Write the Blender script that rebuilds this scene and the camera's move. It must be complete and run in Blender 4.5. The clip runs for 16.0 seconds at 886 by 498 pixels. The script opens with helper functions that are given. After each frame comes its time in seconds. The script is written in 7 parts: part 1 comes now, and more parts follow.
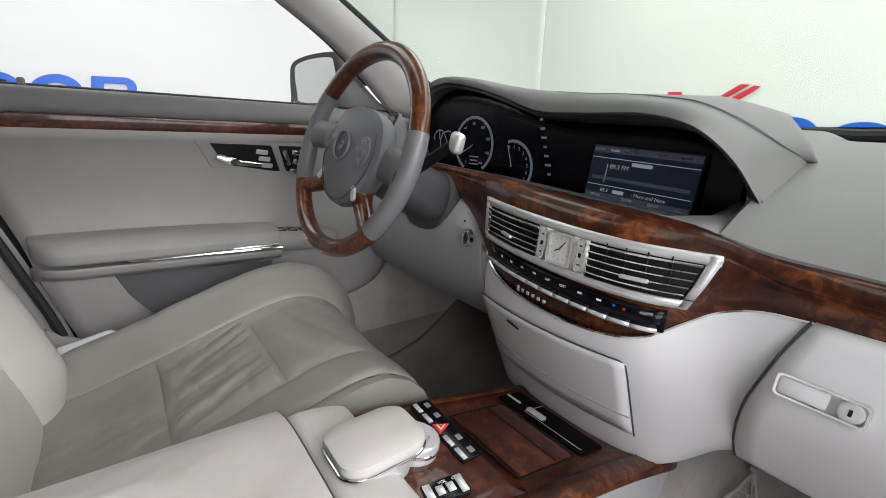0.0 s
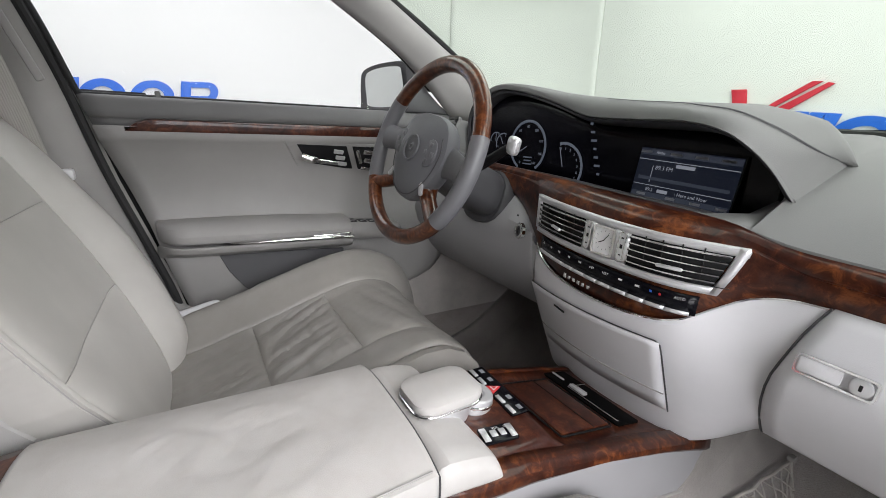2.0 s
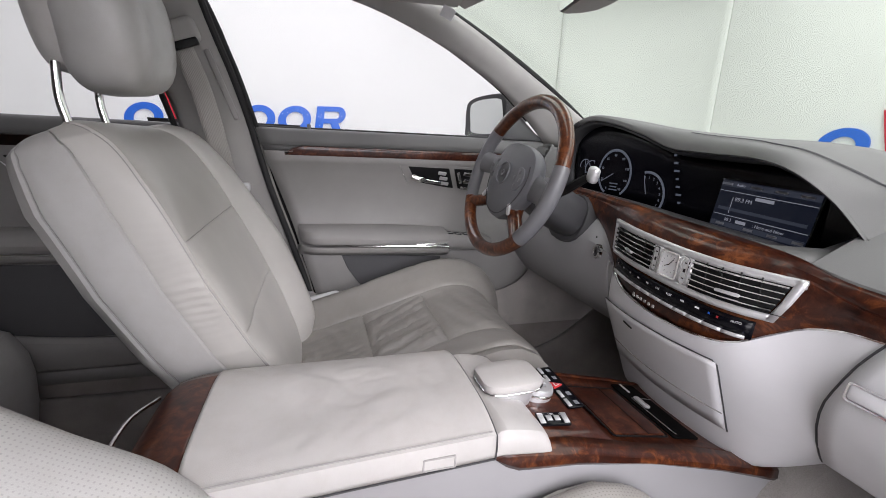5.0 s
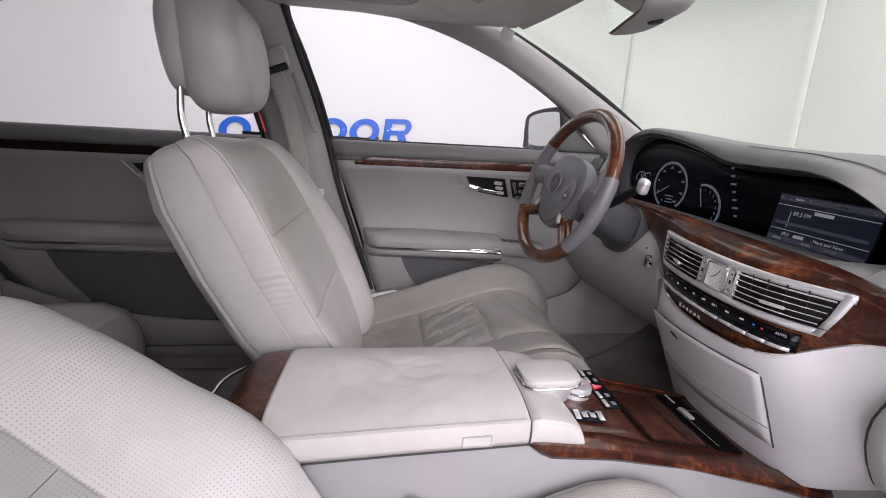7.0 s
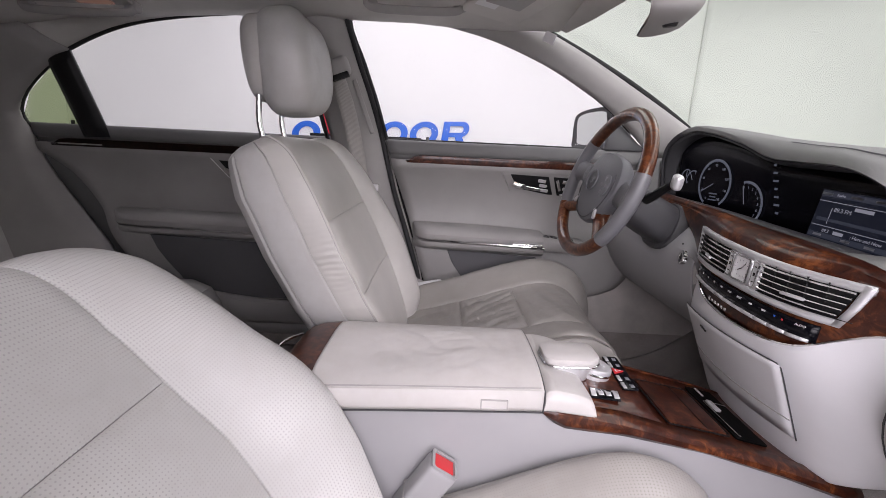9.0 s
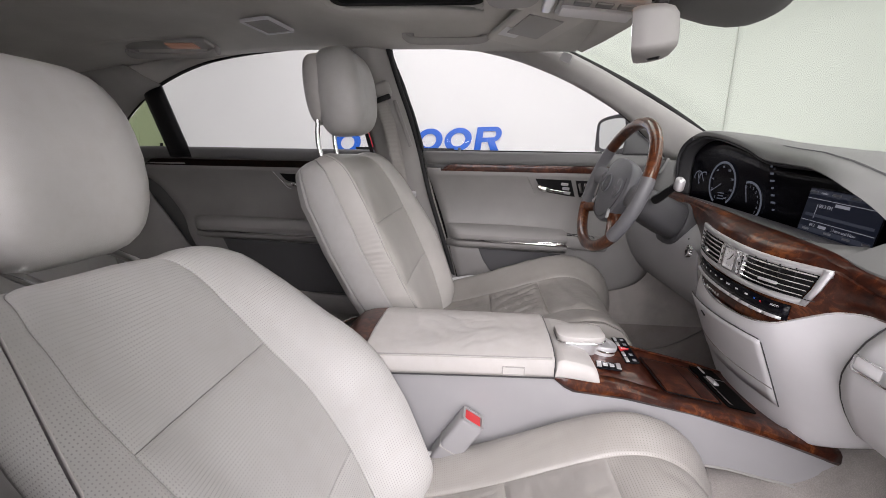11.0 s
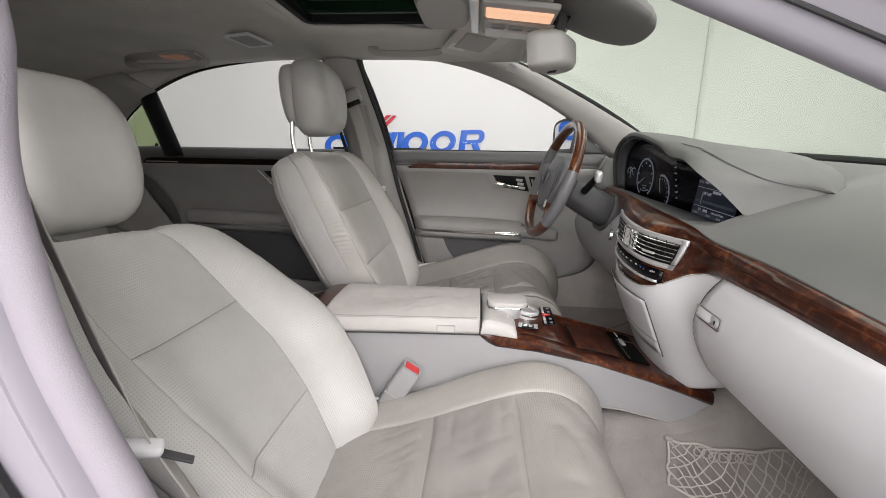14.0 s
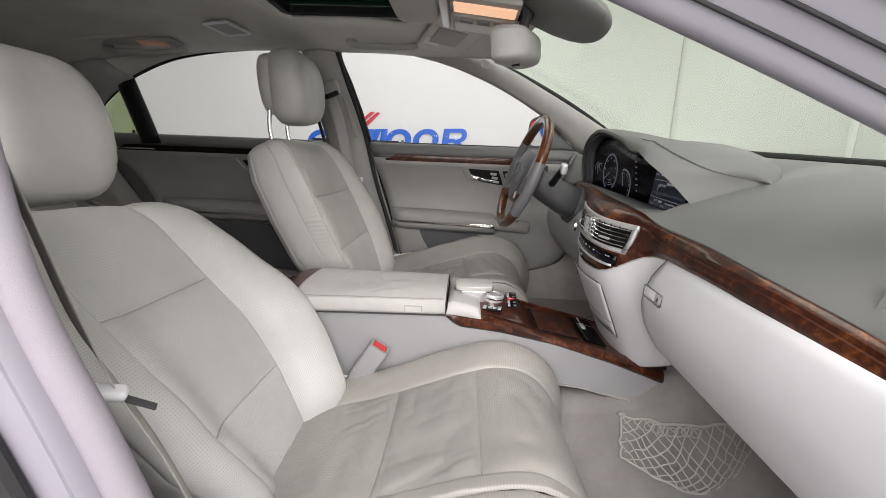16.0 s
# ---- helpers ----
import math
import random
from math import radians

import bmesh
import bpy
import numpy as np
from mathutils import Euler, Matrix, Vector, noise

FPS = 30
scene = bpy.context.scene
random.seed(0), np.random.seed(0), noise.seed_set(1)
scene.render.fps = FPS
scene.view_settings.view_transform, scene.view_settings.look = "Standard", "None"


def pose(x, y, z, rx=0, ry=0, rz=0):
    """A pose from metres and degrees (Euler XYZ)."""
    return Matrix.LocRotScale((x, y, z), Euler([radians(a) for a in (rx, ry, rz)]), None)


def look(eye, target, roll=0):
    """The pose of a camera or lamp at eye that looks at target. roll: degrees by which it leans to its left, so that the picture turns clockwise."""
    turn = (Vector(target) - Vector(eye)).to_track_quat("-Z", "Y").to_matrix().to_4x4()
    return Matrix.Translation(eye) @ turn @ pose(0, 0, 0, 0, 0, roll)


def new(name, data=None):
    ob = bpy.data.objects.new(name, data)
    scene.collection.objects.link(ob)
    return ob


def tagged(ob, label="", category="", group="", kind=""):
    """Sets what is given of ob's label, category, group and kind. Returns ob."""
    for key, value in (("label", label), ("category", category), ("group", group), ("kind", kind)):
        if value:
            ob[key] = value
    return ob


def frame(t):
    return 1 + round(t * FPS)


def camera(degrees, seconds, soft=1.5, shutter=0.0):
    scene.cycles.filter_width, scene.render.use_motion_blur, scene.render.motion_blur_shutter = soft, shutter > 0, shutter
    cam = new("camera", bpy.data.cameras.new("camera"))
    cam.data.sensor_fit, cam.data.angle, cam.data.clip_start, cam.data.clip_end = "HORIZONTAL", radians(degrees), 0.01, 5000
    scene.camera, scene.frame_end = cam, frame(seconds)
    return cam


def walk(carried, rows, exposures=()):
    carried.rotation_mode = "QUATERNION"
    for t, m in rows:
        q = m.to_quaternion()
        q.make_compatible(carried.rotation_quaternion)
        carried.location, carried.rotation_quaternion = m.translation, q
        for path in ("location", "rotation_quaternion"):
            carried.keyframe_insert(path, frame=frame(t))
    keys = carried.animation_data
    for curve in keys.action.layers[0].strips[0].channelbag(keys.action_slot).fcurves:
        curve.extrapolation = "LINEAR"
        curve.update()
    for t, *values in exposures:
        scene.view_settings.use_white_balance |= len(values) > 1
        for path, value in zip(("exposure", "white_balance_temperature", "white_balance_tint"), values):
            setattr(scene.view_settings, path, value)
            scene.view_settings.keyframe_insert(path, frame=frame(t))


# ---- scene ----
cam = camera(92.7, 16.0, 0.8)
PATH = [
    (0, (0.365, 0.171, 1.016), (-1.179, 1.334, 0.503), 1.9),
    (0.5, (0.382, 0.151, 1.019), (-1.192, 1.271, 0.502), 2.1),
    (1, (0.4, 0.133, 1.02), (-1.203, 1.209, 0.5), 2.2),
    (1.5, (0.419, 0.112, 1.024), (-1.215, 1.138, 0.496), 1.9),
    (2, (0.438, 0.099, 1.026), (-1.225, 1.074, 0.496), 1.9),
    (2.5, (0.46, 0.091, 1.031), (-1.24, 1.004, 0.506), 1.9),
    (3, (0.482, 0.078, 1.038), (-1.255, 0.921, 0.516), 2.0),
    (3.5, (0.503, 0.073, 1.041), (-1.27, 0.839, 0.523), 2.2),
    (4, (0.527, 0.07, 1.045), (-1.279, 0.762, 0.537), 2.3),
    (6.5, (0.626, 0.063, 1.06), (-1.291, 0.421, 0.614), 2.9),
    (7, (0.644, 0.067, 1.056), (-1.285, 0.351, 0.612), 2.9),
    (7.5, (0.663, 0.075, 1.054), (-1.276, 0.297, 0.618), 3.1),
    (8, (0.684, 0.084, 1.053), (-1.263, 0.235, 0.619), 3.1),
    (8.5, (0.708, 0.096, 1.05), (-1.242, 0.172, 0.612), 3.0),
    (9, (0.735, 0.11, 1.046), (-1.215, 0.115, 0.601), 2.8),
    (9.5, (0.763, 0.117, 1.053), (-1.185, 0.065, 0.605), 2.3),
    (12, (0.979, 0.164, 1.072), (-0.964, -0.039, 0.646), 0.6),
    (12.5, (1.005, 0.201, 1.071), (-0.939, -0.006, 0.651), 0.5),
    (13, (1.025, 0.235, 1.067), (-0.921, 0.037, 0.648), 0.5),
    (13.5, (1.043, 0.255, 1.063), (-0.904, 0.075, 0.643), 0.7),
    (14, (1.065, 0.271, 1.053), (-0.883, 0.112, 0.63), 1.0),
    (14.5, (1.083, 0.286, 1.04), (-0.867, 0.148, 0.615), 1.3),
    (15, (1.093, 0.303, 1.03), (-0.857, 0.187, 0.602), 1.6),
    (15.5, (1.103, 0.313, 1.025), (-0.849, 0.219, 0.602), 2.0),
    (16, (1.113, 0.318, 1.022), (-0.841, 0.228, 0.606), 2.3),
]
walk(cam, [(t, look(eye, target, roll)) for t, eye, target, roll in PATH], [(0, 0.02, 6400, 13), (4, 0.0, 6350, 15), (7, -0.03, 6420, 25), (9.5, -0.03, 6420, 25), (12, -0.08, 6650, 16), (16, -0.2, 6680, 14)])

# ---- world and lights ----
world = bpy.data.worlds.new("world")
scene.world = world
world.use_nodes = True
world.node_tree.nodes["Background"].inputs[0].default_value = (0.9, 0.95, 1.0, 1)
world.node_tree.nodes["Background"].inputs[1].default_value = 0.06


def area(name, eye, target, sx, sy, watts, color=(1, 1, 1)):
    data = bpy.data.lights.new(name, "AREA")
    data.shape, data.size, data.size_y, data.energy, data.color = "RECTANGLE", sx, sy, watts, color
    ob = new(name, data)
    ob.matrix_world = look(eye, target)
    return ob


# assumed booth ceiling panels, and an added fill lamp on the open door's side
area("ceiling_panel_left", (-2.35, -0.3, 2.93), (-2.9, -0.3, 0), 1.6, 6.0, 76)
area("ceiling_panel_front", (0.2, 2.3, 2.93), (0.2, 2.3, 0), 4.4, 1.3, 58)
area("ceiling_panel_right", (2.2, 0.4, 2.93), (1.0, 0.2, 0.6), 1.8, 4.0, 78)
area("side_fill_lamp", (2.3, 0.32, 1.75), (0.2, 0.25, 0.75), 2.8, 1.7, 100)


# ---- materials ----
def nodes_of(name):
    m = bpy.data.materials.new(name)
    m.use_nodes = True
    t = m.node_tree
    return m, t, t.nodes["Principled BSDF"]


def link(t, a, b):
    t.links.new(a, b)


def noise_node(t, scale, detail=4.0, rough=0.55, coord="Object", distort=0.0):
    c = t.nodes.new("ShaderNodeTexCoord")
    n = t.nodes.new("ShaderNodeTexNoise")
    n.inputs["Scale"].default_value, n.inputs["Detail"].default_value = scale, detail
    n.inputs["Roughness"].default_value, n.inputs["Distortion"].default_value = rough, distort
    link(t, c.outputs[coord], n.inputs["Vector"])
    return n


def mixed(t, kind, a, b, fac):
    n = t.nodes.new("ShaderNodeMix")
    n.data_type, n.blend_type = "RGBA", kind
    for sock, v in ((n.inputs[6], a), (n.inputs[7], b), (n.inputs[0], fac)):
        if isinstance(v, (int, float)):
            sock.default_value = v
        elif isinstance(v, tuple):
            sock.default_value = (*v, 1)
        else:
            link(t, v, sock)
    return n.outputs[2]


def ranged(t, value, a, b, c=0.0, d=1.0):
    n = t.nodes.new("ShaderNodeMapRange")
    for i, v in enumerate((a, b, c, d)):
        n.inputs[i + 1].default_value = v
    link(t, value, n.inputs[0])
    return n.outputs[0]


def bumped(t, bsdf, height, strength, distance):
    b = t.nodes.new("ShaderNodeBump")
    b.inputs["Strength"].default_value, b.inputs["Distance"].default_value = strength, distance
    link(t, height, b.inputs["Height"])
    link(t, b.outputs[0], bsdf.inputs["Normal"])


def plain(name, color, rough=0.5, metal=0.0, coat=0.0, vary=0.12, scale=6.0, grain=350.0, bump=0.08, spec=0.5):
    """A surface with soft stains at one scale, and fine grain at another."""
    m, t, p = nodes_of(name)
    big, fine = noise_node(t, scale), noise_node(t, grain, 2.0)
    dark = tuple(c * (1 - vary) for c in color)
    lite = tuple(min(1.0, c * (1 + vary * 0.5)) for c in color)
    c1 = mixed(t, "MIX", dark, lite, ranged(t, big.outputs[0], 0.3, 0.7))
    link(t, c1, p.inputs["Base Color"])
    link(t, ranged(t, big.outputs[0], 0.2, 0.8, rough * 0.85, min(1, rough * 1.15)), p.inputs["Roughness"])
    p.inputs["Metallic"].default_value, p.inputs["Coat Weight"].default_value = metal, coat
    p.inputs["Specular IOR Level"].default_value = spec
    p.inputs["Coat Roughness"].default_value = 0.04
    if bump:
        bumped(t, p, fine.outputs[0], bump, 0.001)
    return m


def leather(name, color, perforated=False, rough=0.33, relief=0.13):
    """Grained hide with soft creases and wear; the perforated one has rows of punched holes along its UVs."""
    m, t, p = nodes_of(name)
    big, wear = noise_node(t, 5.0, 5.0), noise_node(t, 38.0, 6.0, 0.65)
    c = t.nodes.new("ShaderNodeTexCoord")
    cell = t.nodes.new("ShaderNodeTexVoronoi")
    cell.feature, cell.inputs["Scale"].default_value = "DISTANCE_TO_EDGE", 520.0
    link(t, c.outputs["Object"], cell.inputs["Vector"])
    base = mixed(t, "MIX", tuple(v * 0.86 for v in color), tuple(min(1, v * 1.06) for v in color), ranged(t, big.outputs[0], 0.3, 0.7))
    base = mixed(t, "MULTIPLY", base, (0.9, 0.88, 0.85), ranged(t, wear.outputs[0], 0.45, 0.8, 0.0, 0.5))
    height = ranged(t, cell.outputs[0], 0.0, 0.25)
    add = t.nodes.new("ShaderNodeMath")
    add.operation = "MULTIPLY_ADD"
    link(t, wear.outputs[0], add.inputs[0])
    add.inputs[1].default_value = 0.8
    link(t, height, add.inputs[2])
    height = add.outputs[0]
    if perforated:
        s, fr, sub, ln = (t.nodes.new("ShaderNodeVectorMath") for _ in range(4))
        s.operation, fr.operation, sub.operation, ln.operation = "SCALE", "FRACTION", "SUBTRACT", "LENGTH"
        s.inputs["Scale"].default_value = 1 / 0.0046
        sub.inputs[1].default_value = (0.5, 0.5, 0)
        link(t, c.outputs["UV"], s.inputs[0])
        link(t, s.outputs[0], fr.inputs[0])
        link(t, fr.outputs[0], sub.inputs[0])
        link(t, sub.outputs[0], ln.inputs[0])
        hole = ranged(t, ln.outputs["Value"], 0.12, 0.25, 1.0, 0.0)
        patchy = mixed(t, "MULTIPLY", hole, ranged(t, big.outputs[0], 0.35, 0.62, 0.15, 0.75), 1.0)
        base = mixed(t, "MIX", base, tuple(v * 0.42 for v in color), patchy)
        sink = t.nodes.new("ShaderNodeMath")
        sink.operation = "MULTIPLY_ADD"
        link(t, hole, sink.inputs[0])
        sink.inputs[1].default_value = -0.25
        link(t, height, sink.inputs[2])
        height = sink.outputs[0]
    link(t, base, p.inputs["Base Color"])
    link(t, ranged(t, wear.outputs[0], 0.3, 0.7, rough * 0.85, rough * 1.2), p.inputs["Roughness"])
    bumped(t, p, height, relief, 0.0007)
    return m


def burl(name, dark, mid, lite, rough=0.12, coat=0.14):
    """Lacquered burr walnut: swirling figure, dark pores, clear coat."""
    m, t, p = nodes_of(name)
    c = t.nodes.new("ShaderNodeTexCoord")
    warp = noise_node(t, 11.0, 3.0, 0.6, distort=0.6)
    fig, pores = noise_node(t, 42.0, 8.0, 0.66, distort=0.9), noise_node(t, 160.0, 4.0, 0.7)
    ramp = t.nodes.new("ShaderNodeValToRGB")
    e = ramp.color_ramp.elements
    e[0].position, e[0].color = 0.34, (*dark, 1)
    e[1].position, e[1].color = 0.68, (*lite, 1)
    k = e.new(0.52)
    k.color = (*mid, 1)
    mixv = t.nodes.new("ShaderNodeMath")
    mixv.operation = "MULTIPLY_ADD"
    link(t, warp.outputs[0], mixv.inputs[0])
    mixv.inputs[1].default_value = 0.45
    link(t, ranged(t, fig.outputs[0], 0.25, 0.75, 0.11, 0.47), mixv.inputs[2])
    link(t, mixv.outputs[0], ramp.inputs[0])
    base = mixed(t, "MULTIPLY", ramp.outputs[0], (0.45, 0.35, 0.3), ranged(t, pores.outputs[0], 0.55, 0.72, 0.0, 0.7))
    link(t, base, p.inputs["Base Color"])
    p.inputs["Roughness"].default_value = 0.35
    p.inputs["Coat Weight"].default_value, p.inputs["Coat Roughness"].default_value = coat, rough * 0.5
    p.inputs["Specular IOR Level"].default_value = 0.18
    return m


def carpet(name, color):
    m, t, p = nodes_of(name)
    big, pile = noise_node(t, 7.0, 5.0, 0.6), noise_node(t, 420.0, 3.0, 0.7)
    base = mixed(t, "MIX", tuple(v * 0.72 for v in color), tuple(v * 1.12 for v in color), ranged(t, big.outputs[0], 0.3, 0.7))
    base = mixed(t, "MULTIPLY", base, (0.7, 0.7, 0.7), ranged(t, pile.outputs[0], 0.4, 0.65, 0.6, 0.0))
    link(t, base, p.inputs["Base Color"])
    p.inputs["Roughness"].default_value, p.inputs["Sheen Weight"].default_value = 0.95, 0.25
    bumped(t, p, pile.outputs[0], 0.7, 0.003)
    return m


def webbing(name, color):
    m, t, p = nodes_of(name)
    c = t.nodes.new("ShaderNodeTexCoord")
    w = t.nodes.new("ShaderNodeTexWave")
    w.inputs["Scale"].default_value, w.inputs["Distortion"].default_value = 90.0, 0.6
    link(t, c.outputs["UV"], w.inputs["Vector"])
    base = mixed(t, "MIX", tuple(v * 0.9 for v in color), color, w.outputs[1])
    link(t, base, p.inputs["Base Color"])
    p.inputs["Roughness"].default_value = 0.8
    bumped(t, p, w.outputs[1], 0.4, 0.001)
    return m


def pane(name, tint, gloss=0.05):
    """A thin pane: mostly clear with its tint, and a mirror sheen that grows at flat angles."""
    m, t, p = nodes_of(name)
    t.nodes.remove(p)
    out = t.nodes["Material Output"]
    tr, gl, mx, fr = (t.nodes.new(k) for k in ("ShaderNodeBsdfTransparent", "ShaderNodeBsdfGlossy", "ShaderNodeMixShader", "ShaderNodeLayerWeight"))
    tr.inputs[0].default_value = (*tint, 1)
    gl.inputs["Roughness"].default_value = gloss
    fr.inputs[0].default_value = 0.5
    steep = t.nodes.new("ShaderNodeMath")
    steep.operation, steep.inputs[1].default_value = "POWER", 4.0
    link(t, fr.outputs["Facing"], steep.inputs[0])
    link(t, ranged(t, steep.outputs[0], 0.0, 1.0, 0.008, 0.14), mx.inputs[0])
    link(t, tr.outputs[0], mx.inputs[1])
    link(t, gl.outputs[0], mx.inputs[2])
    link(t, mx.outputs[0], out.inputs[0])
    return m


def glow(name, color, strength):
    m, t, p = nodes_of(name)
    p.inputs["Base Color"].default_value = (*(c * 0.06 for c in color), 1)
    p.inputs["Emission Color"].default_value = (*color, 1)
    p.inputs["Emission Strength"].default_value = strength
    return m


LEATHER = leather("grey_leather", (0.52, 0.513, 0.497))
PERF = leather("perforated_grey_leather", (0.53, 0.525, 0.508), True)
ARMHIDE = leather("armrest_leather", (0.56, 0.543, 0.522), False, 0.36)
DOORHIDE = plain("door_vinyl", (0.31, 0.302, 0.292), 0.5, grain=900.0, bump=0.25, vary=0.10)
DOORTOP = plain("door_top_vinyl", (0.15, 0.15, 0.148), 0.55, grain=900.0, bump=0.3)
DASHTOP = plain("dash_top_vinyl", (0.165, 0.166, 0.161), 0.55, grain=700.0, bump=0.35)
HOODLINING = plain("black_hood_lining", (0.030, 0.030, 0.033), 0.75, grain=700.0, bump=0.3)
DASHDARK = plain("dark_grey_vinyl", (0.055, 0.055, 0.058), 0.5, grain=700.0, bump=0.3)
FASCIA = plain("pale_fascia_vinyl", (0.72, 0.715, 0.73), 0.36, grain=900.0, bump=0.2, vary=0.06)
POCKET = plain("pocket_lining", (0.10, 0.10, 0.105), 0.85, grain=500.0, bump=0.3)
WALNUT = burl("burr_walnut", (0.012, 0.003, 0.002), (0.052, 0.013, 0.006), (0.20, 0.062, 0.019), coat=0.4)
WALNUT_DARK = burl("dark_walnut", (0.012, 0.004, 0.003), (0.052, 0.014, 0.008), (0.135, 0.042, 0.018), coat=0.45)
# walnut blackened to stand for the shade on the rear door's strip
SHADEWALNUT = burl("shaded_walnut", (0.004, 0.002, 0.0015), (0.010, 0.004, 0.003), (0.022, 0.008, 0.005))
RIMWOOD = burl("rim_walnut", (0.025, 0.007, 0.003), (0.082, 0.023, 0.008), (0.19, 0.060, 0.019), 0.10, 0.9)
CHROME = plain("chrome", (0.80, 0.80, 0.80), 0.12, 1.0, vary=0.04, bump=0.0)
SATIN = plain("satin_silver", (0.74, 0.74, 0.75), 0.30, 0.55, vary=0.05, bump=0.05)
CONSOLESIDE = plain("console_side_vinyl", (0.32, 0.317, 0.322), 0.5, grain=900.0, bump=0.2, vary=0.07)
# driver's cushion: worn hide, darkened further for the shade it sits in
WORNDIMHIDE = leather("worn_dimmed_leather", (0.275, 0.262, 0.242), False, 0.36)
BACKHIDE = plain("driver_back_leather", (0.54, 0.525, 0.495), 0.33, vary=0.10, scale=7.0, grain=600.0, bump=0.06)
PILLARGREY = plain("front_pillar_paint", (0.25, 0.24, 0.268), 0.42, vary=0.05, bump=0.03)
# creased cushion panels, with the same shade in their colour
WORNDIMPERF = leather("worn_creased_dimmed_leather", (0.285, 0.272, 0.25), False, 0.36)
# passenger cushion: browner than its back, with shade mixed into the darker tone
SEATHIDE = leather("cushion_leather_shaded", (0.35, 0.335, 0.315), False)
SEATPERF = leather("cushion_perforated_leather_shaded", (0.37, 0.355, 0.33), True)
BLACK = plain("black_plastic", (0.008, 0.008, 0.009), 0.5, spec=0.3, vary=0.2)
RUBBER = plain("black_rubber", (0.018, 0.018, 0.019), 0.7, vary=0.25)
TRAYBLACK = plain("tray_black", (0.003, 0.003, 0.003), 0.7, spec=0.08, vary=0.2)
GLOSSBLACK = plain("gloss_black", (0.003, 0.003, 0.005), 0.2, bump=0.0, spec=0.2)
WHEELHIDE = leather("wheel_leather", (0.165, 0.166, 0.177), False, 0.36)
WHEELPLASTIC = plain("wheel_plastic", (0.145, 0.148, 0.16), 0.45, grain=800.0, bump=0.2)
CARPET = carpet("grey_carpet", (0.36, 0.335, 0.315))
MATPILE = carpet("dark_mat_pile", (0.32, 0.29, 0.27))
# worn carpet, lightened to make up for the light missing in the footwell
KICKPILE = carpet("worn_lightened_carpet", (0.50, 0.47, 0.44))
HEADLINE = plain("headliner_cloth", (0.60, 0.585, 0.55), 0.9, grain=900.0, bump=0.5)
TRIMGREY = plain("pillar_trim", (0.37, 0.36, 0.345), 0.6, grain=900.0, bump=0.25)
FABRICSEAL = plain("fabric_seal", (0.29, 0.268, 0.30), 0.9, vary=0.06, grain=700.0, bump=0.5)
BELT = webbing("belt_webbing", (0.40, 0.385, 0.36))
PAINT = plain("silver_paint", (0.46, 0.45, 0.49), 0.4, 0.0, coat=0.4, vary=0.05, bump=0.03)
JAMB = plain("jamb_paint", (0.27, 0.254, 0.292), 0.42, 0.0, vary=0.05, bump=0.03)
BODYDARK = plain("outer_body_paint", (0.10, 0.11, 0.13), 0.3, 0.3, coat=0.7, vary=0.05, bump=0.0)
RED = plain("red_plastic", (0.62, 0.035, 0.04), 0.35, vary=0.08)
WHITEPRINT = plain("white_print", (0.75, 0.75, 0.75), 0.6, vary=0.02, bump=0.0)
GREYPRINT = plain("grey_print", (0.22, 0.23, 0.25), 0.6, vary=0.02, bump=0.0)
WALLPAINT = plain("white_wall_paint", (0.85, 0.855, 0.84), 0.6, vary=0.03, scale=1.3, grain=120.0, bump=0.05)
DARKWALL = plain("grey_wall_paint", (0.34, 0.35, 0.35), 0.7, vary=0.05, scale=1.3)
JOINT = plain("joint_filler", (0.835, 0.84, 0.825), 0.8, vary=0.05)
FLOORPAINT = plain("grey_floor_paint", (0.50, 0.505, 0.505), 0.4, vary=0.12, scale=2.0)
SIGNBLUE = plain("sign_blue", (0.015, 0.14, 0.68), 0.4, vary=0.05, bump=0.0)
SIGNRED = plain("sign_red", (0.62, 0.02, 0.045), 0.4, vary=0.05, bump=0.0)
NETCORD = plain("net_cord", (0.50, 0.475, 0.44), 0.8, grain=900.0, bump=0.5)
WINDSCREEN = pane("windscreen_glass", (0.90, 0.945, 0.885))
SIDEGLASS = pane("side_glass", (0.975, 0.98, 0.975))
QUARTERGLASS = pane("quarter_glass", (0.62, 0.68, 0.52))
ROOFGLASS = pane("roof_glass", (0.04, 0.075, 0.055))
MIRROR = plain("mirror_glass", (0.86, 0.88, 0.87), 0.03, 1.0, vary=0.0, bump=0.0)
SCREENLIT = glow("screen_white", (0.75, 0.8, 0.9), 0.24)
SCREENBLUE = glow("screen_blue", (0.008, 0.013, 0.030), 0.35)
GAUGELIT = glow("gauge_white", (0.55, 0.62, 0.75), 0.14)
GAUGEDIM = glow("gauge_dim", (0.16, 0.19, 0.24), 0.36)
LAMPWARM = glow("warm_lamp", (1.0, 0.60, 0.38), 1.0)


# ---- shapes ----
def vec(p):
    return Vector(p)


def spline(pts, n):
    """n points along a smooth curve through pts."""
    pts = [Vector(p) for p in pts]
    out, m = [], len(pts) - 1
    for i in range(n):
        s = i / (n - 1) * m
        k = min(int(s), m - 1)
        f = s - k
        p1, p2 = pts[k], pts[k + 1]
        p0 = pts[k - 1] if k else p1 * 2 - p2
        p3 = pts[k + 2] if k + 2 <= m else p2 * 2 - p1
        out.append(0.5 * (2 * p1 + (p2 - p0) * f + (2 * p0 - 5 * p1 + 4 * p2 - p3) * f * f + (3 * p1 - p0 - 3 * p2 + p3) * f ** 3))
    return out


